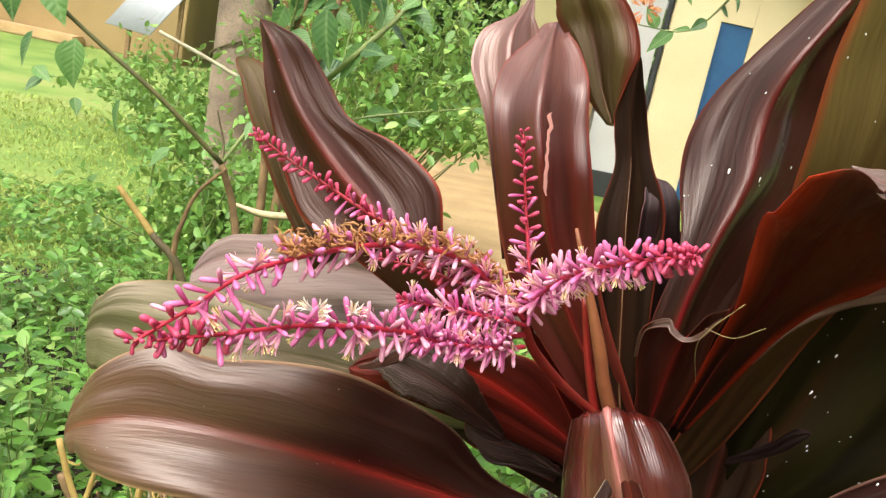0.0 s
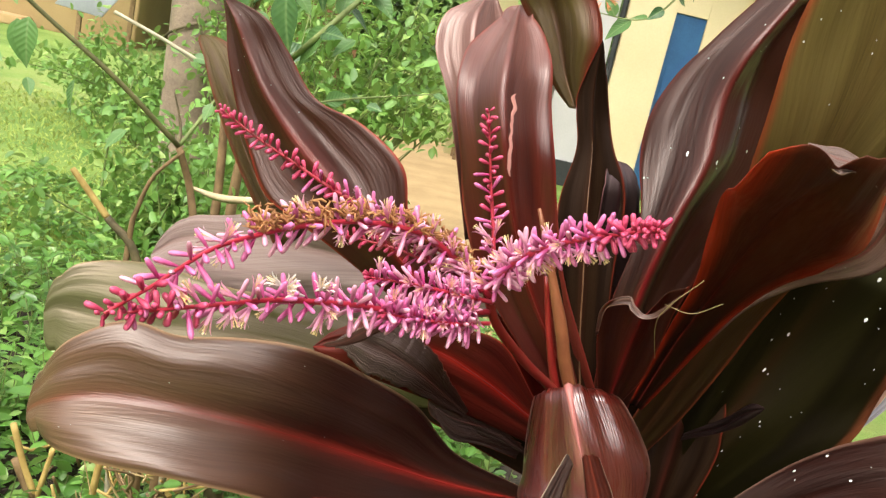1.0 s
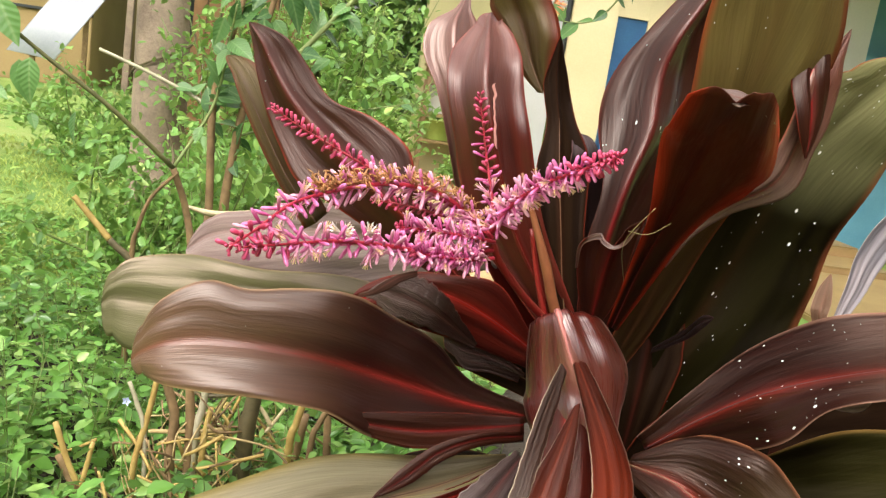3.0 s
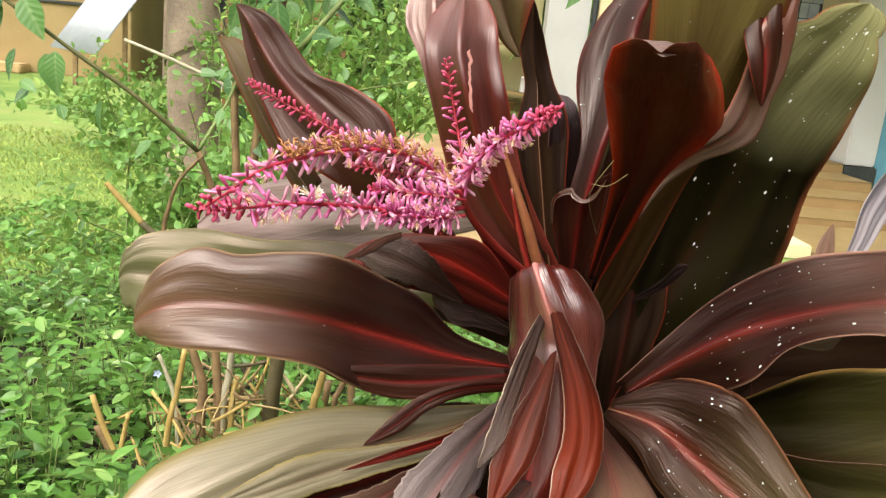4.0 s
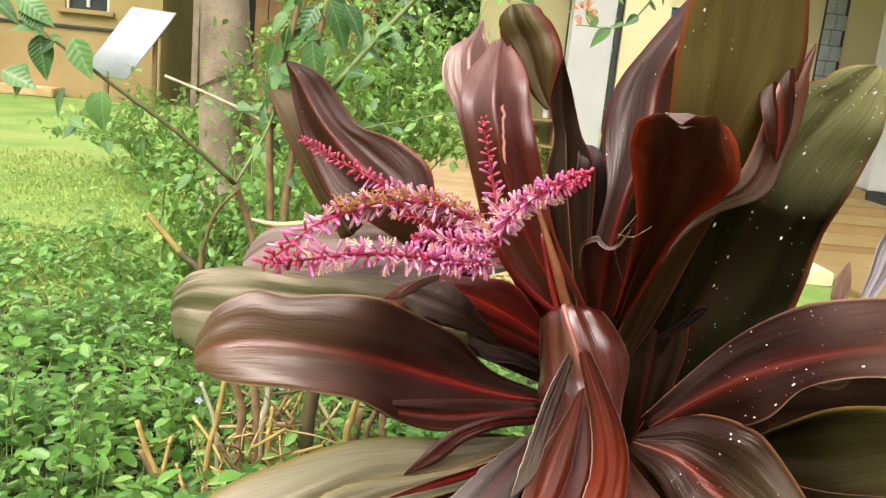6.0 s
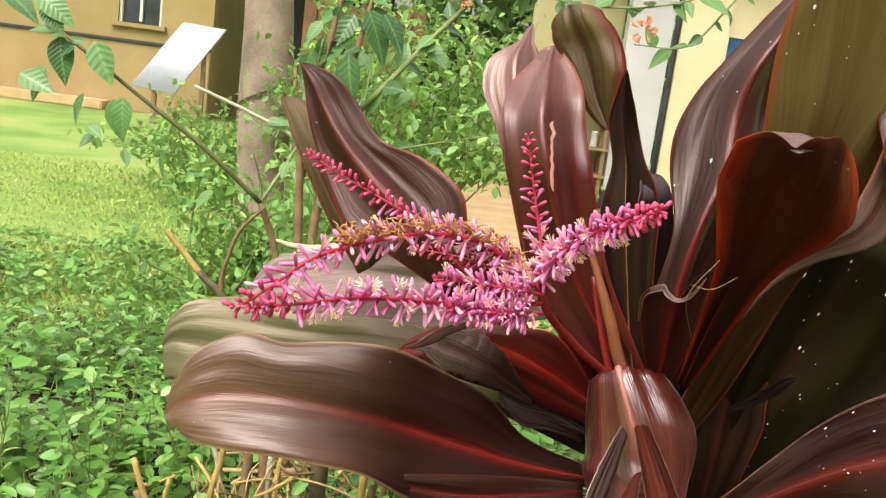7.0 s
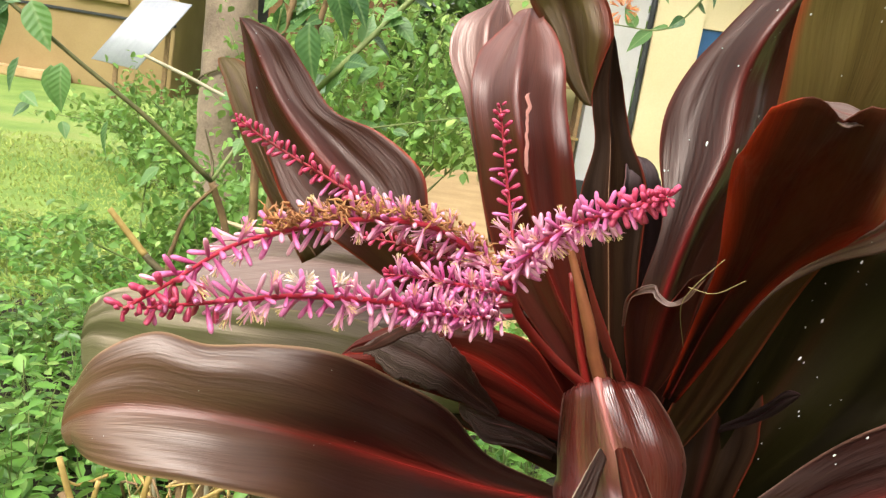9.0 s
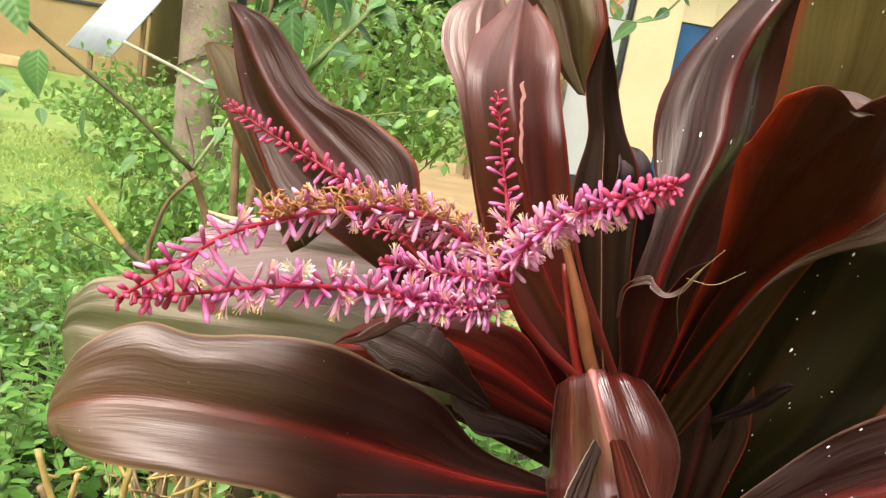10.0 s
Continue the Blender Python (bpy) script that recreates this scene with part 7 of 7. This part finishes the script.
        tagged(ob, "dry cut stalk stump standing among the herbs", "stalk", "cut stalks at the plant's foot")


stalks()


def blue_flower():
    """A tiny pale blue blossom on a thin stem among the herbs."""
    q = np.array((-0.463, 1.750, 0.354))
    b = empty("blue_flower", (q[0], q[1], 0), "tiny pale blue flower on a thin green stem", "flower")
    drop_in(tube("stem", [(q[0], q[1], 0.0), tuple(q * (1, 1, 0.5)), tuple(q)], [0.0016, 0.0012], TWIG_GREEN, None, 5, 8), b)
    petal = tissue("blue_petal", (0.42, 0.48, 0.8), (0.6, 0.66, 0.9))
    for i in range(5):
        w = 2 * math.pi * i / 5
        d, e = np.array([math.cos(w), -0.35, math.sin(w)]), np.array([-math.sin(w), 0.0, math.cos(w)])
        v = [q, q + d * 0.006 + e * 0.004, q + d * 0.012, q + d * 0.006 - e * 0.004, q + d * 0.006 + np.array([0, 0.0015, 0])]
        drop_in(build("petal", v, [(0, 1, 4), (1, 2, 4), (2, 3, 4), (3, 0, 4)], petal), b)
    return b


blue_flower()


def dry_litter(name, mat, count, thick, label):
    """Broken twigs and straw tangled between the stalks."""
    verts, faces = [], []
    for i in range(count):
        x, y = rng.gauss(-0.25, 0.13), rng.uniform(1.55, 1.95)
        z = rng.uniform(0.04, 0.36) * max(0.2, 1 - abs(x + 0.25) * 1.4)
        d = unit(np.array([rng.gauss(0, 0.7), rng.gauss(0, 0.4), rng.gauss(0.3, 0.8)])) * rng.uniform(0.03, 0.09)
        e = np.array([rng.gauss(0, 0.012), rng.gauss(0, 0.012), rng.gauss(0, 0.012)])
        q = np.array([x, y, z])
        r = rng.uniform(0.4, 1.0) * thick
        v, f = tube_data(spline([q - d, q + e, q + d], 7), [r, r * 0.7], 5)
        o = len(verts)
        verts += v
        faces += [tuple(o + k for k in g) for g in f]
    return tagged(build(name, verts, faces, mat), label, "litter", kind="stuff")


dry_litter("dry_straw", STRAW, 80, 0.003, "tangle of dry straw among the cut stalks")
dry_litter("dry_twigs", TWIG_BROWN, 70, 0.005, "broken brown twigs among the cut stalks")
dry_litter("yellow_stems", STALK_YELLOW, 45, 0.0055, "yellowed plant stems among the cut stalks")


# ---- herbs, bushes, grass, far woods ----
def herb_bed():
    gen = np.random.default_rng(11)
    spots, ways, sizes, widths = [], [], [], []
    stems_v, stems_f = [], []
    for i in range(3400):
        y = 0.9 + 4.1 * gen.random() ** 1.3
        x = gen.uniform(-0.35 - 0.75 * y, 0.25 + 0.12 * min(y, 4.0))
        if (x - 0.33) ** 2 + (y - 1.02) ** 2 < 0.12 or (x > -0.05 and y < 1.5):
            continue
        edge = min(1.0, max(0.14, (4.6 - y) / 2.0))
        kind = gen.random() * 0.6 + 0.4 * (0.5 + noise.noise((x * 2.3, y * 2.3, 4.0)))
        h = (0.10 + 0.26 * gen.random()) * edge * (0.8 + 0.6 * noise.noise((x * 1.7, y * 1.7, 0.0)))
        lean = gen.normal(0, 0.05, 2)
        for j in range(10):
            f = 0.3 + 0.7 * min(1.0, j / 8)
            w = 2.4 * j + gen.uniform(0, 1)
            spots.append((x + lean[0] * f + 0.02 * math.cos(w), y + lean[1] * f + 0.02 * math.sin(w), h * f + gen.normal(0, 0.012)))
            ways.append((math.cos(w), math.sin(w), gen.uniform(-0.15, 0.9)))
            s = gen.uniform(0.027, 0.054) * (0.75 + 0.9 * kind) * (1.15 - 0.3 * f)
            sizes.append(s)
            widths.append(s * gen.uniform(0.3, 0.45) * (1.0 + 0.7 * kind))
        v, f = tube_data([(x, y, 0.0), (x + lean[0], y + lean[1], h)], [0.0022, 0.0014], 3, 0, False)
        o = len(stems_v)
        stems_v += v
        stems_f += [tuple(o + c for c in g) for g in f]
    tagged(leaf_cloud("herb_leaves", spots, ways, sizes, widths, HERB), "low bright green leafy herbs covering the ground", "herbs", kind="stuff")
    tagged(build("herb_stems", stems_v, stems_f, TWIG_GREEN), "thin green stems of the ground herbs", "herbs", kind="stuff")


herb_bed()


def bush(name, centre, spread, count, size, mat, label, seed, flat=1.0, clear=0.0):
    """A shrub of many twigs: leaves cluster along random stems that fan from the base."""
    gen = np.random.default_rng(seed)
    b = empty(name, (centre[0], centre[1], 0), label, "bush")
    spots, ways, sv, sf = [], [], [], []
    stems = max(12, count // 75)
    for i in range(stems):
        top = np.array(centre) + gen.normal(0, 1, 3) * np.array(spread) * 0.55
        top[2] = max(0.2, centre[2] + gen.uniform(-1, 1) * spread[2])
        foot = np.array([centre[0] + gen.normal(0, spread[0] * 0.3), centre[1] + gen.normal(0, spread[1] * 0.3), 0])
        if clear:
            foot[0] = min(foot[0], -0.3)
        mid = (foot + top) / 2 + gen.normal(0, 0.08, 3)
        sp = spline([foot, mid, top], 14)
        shown = [q for q in sp if q[0] < -0.2 or q[2] > clear]
        if len(shown) > 3:
            v, f = tube_data(shown, [0.007, 0.0025], 4)
            o = len(sv)
            sv += v
            sf += [tuple(o + c for c in g) for g in f]
        for j in range(count // stems):
            k = int(3 + 10.9 * gen.random() ** 0.7)
            q = sp[k] + gen.normal(0, 0.07, 3) * flat
            if q[2] < clear and q[0] > -0.2:
                continue
            spots.append(q)
            ways.append(gen.normal(0, 1, 3) + np.array([0, -0.3, -0.1]))
    s = gen.uniform(0.6, 1.25, len(spots)) * size
    drop_in(leaf_cloud("foliage", spots, ways, s, s * 0.55, mat), b)["kind"] = "stuff"
    drop_in(build("twig_mass", sv, sf, TWIG_GREEN), b)["kind"] = "stuff"
    return b


bush("bush", (-0.05, 4.5, 0.9), (0.45, 0.35, 0.65), 3400, 0.062, BUSH, "dense bright green small-leaved bush", 21, 1.3, 0.7)
bush("bush", (0.25, 4.9, 1.15), (0.35, 0.3, 0.55), 1900, 0.056, BUSH, "dense bright green small-leaved bush", 22, 1.3, 0.7)
bush("bush", (-0.85, 4.0, 0.42), (0.5, 0.4, 0.35), 2200, 0.055, BUSH, "loose low bush with light green leaves", 23)
bush("bush", (-0.45, 3.5, 0.5), (0.35, 0.3, 0.4), 1600, 0.055, BUSH, "loose low bush with light green leaves", 24)
bush("bush", (-0.6, 5.4, 1.4), (0.5, 0.4, 0.6), 2600, 0.06, BUSH, "tall green bush beside the trunk", 25)
bush("bush", (-1.67, 6.6, 0.5), (0.5, 0.35, 0.42), 1500, 0.06, BUSH, "loose light green bush before the lean-to", 27)
bush("bush", (1.25, 8.6, 0.28), (0.26, 0.2, 0.2), 500, 0.07, BUSH, "small green plant below the shelf", 28)
bush("bush", (-1.9, 7.5, 0.3), (0.8, 0.5, 0.25), 1500, 0.07, BUSH, "low green growth on the lawn's edge", 26)


def lawn_grass():
    gen = np.random.default_rng(3)
    k = 34000
    y = 2.9 + 5.2 * gen.random(k) ** 1.4
    x = gen.uniform(-1, 1, k) * (0.6 + 0.55 * y) - 0.24 * y
    keep = ~((np.abs(x - 0.75) / 1.1) ** 2 + ((y - 6.8) / 3.4) ** 2 < 1.0)
    x, y = x[keep], y[keep]
    k = len(x)
    p0 = np.stack([x, y, np.full(k, 0.0)], 1)
    ways = np.stack([gen.normal(0, 0.6, k), gen.normal(0, 0.5, k), np.ones(k)], 1)
    # longer and looser where the mower leaves off at the herbs
    s = gen.uniform(0.02, 0.04, k) * (1 + 0.06 * y) * (1 + 1.8 * np.clip((4.8 - y) / 1.6, 0, 1))
    return tagged(leaf_cloud("lawn_blades", p0, ways, s, 0.005 + 0.0012 * y, GRASS, 0.1, 0.3), "short yellow-green blades of lawn grass", "grass", kind="stuff")


lawn_grass()


def far_woods():
    """Trees that close the lawn: one belt beyond the houses, one unseen behind the camera, added to cut sky
    reflections.
    """
    gen = np.random.default_rng(9)
    k, b = 26000, 12000
    x = np.concatenate([gen.uniform(-16, 12, k), gen.uniform(-9, 9, b)])
    top = 4.2 + 1.3 * np.sin(x * 0.9) + 0.8 * np.sin(x * 2.3 + 1)
    z = top * np.concatenate([gen.random(k) ** 0.8, 0.85 * gen.random(b) ** 0.8])
    y = np.concatenate([19.5 + gen.normal(0, 0.9, k), -8.0 + gen.normal(0, 0.9, b)])
    s = gen.uniform(0.18, 0.42, k + b)
    return tagged(leaf_cloud("far_woods", np.stack([x, y, z], 1), gen.normal(0, 1, (k + b, 3)), s, s * 0.6, FAR_LEAF), "dense dark green trees closing the view, one belt unseen and added", "trees", kind="stuff")


far_woods()
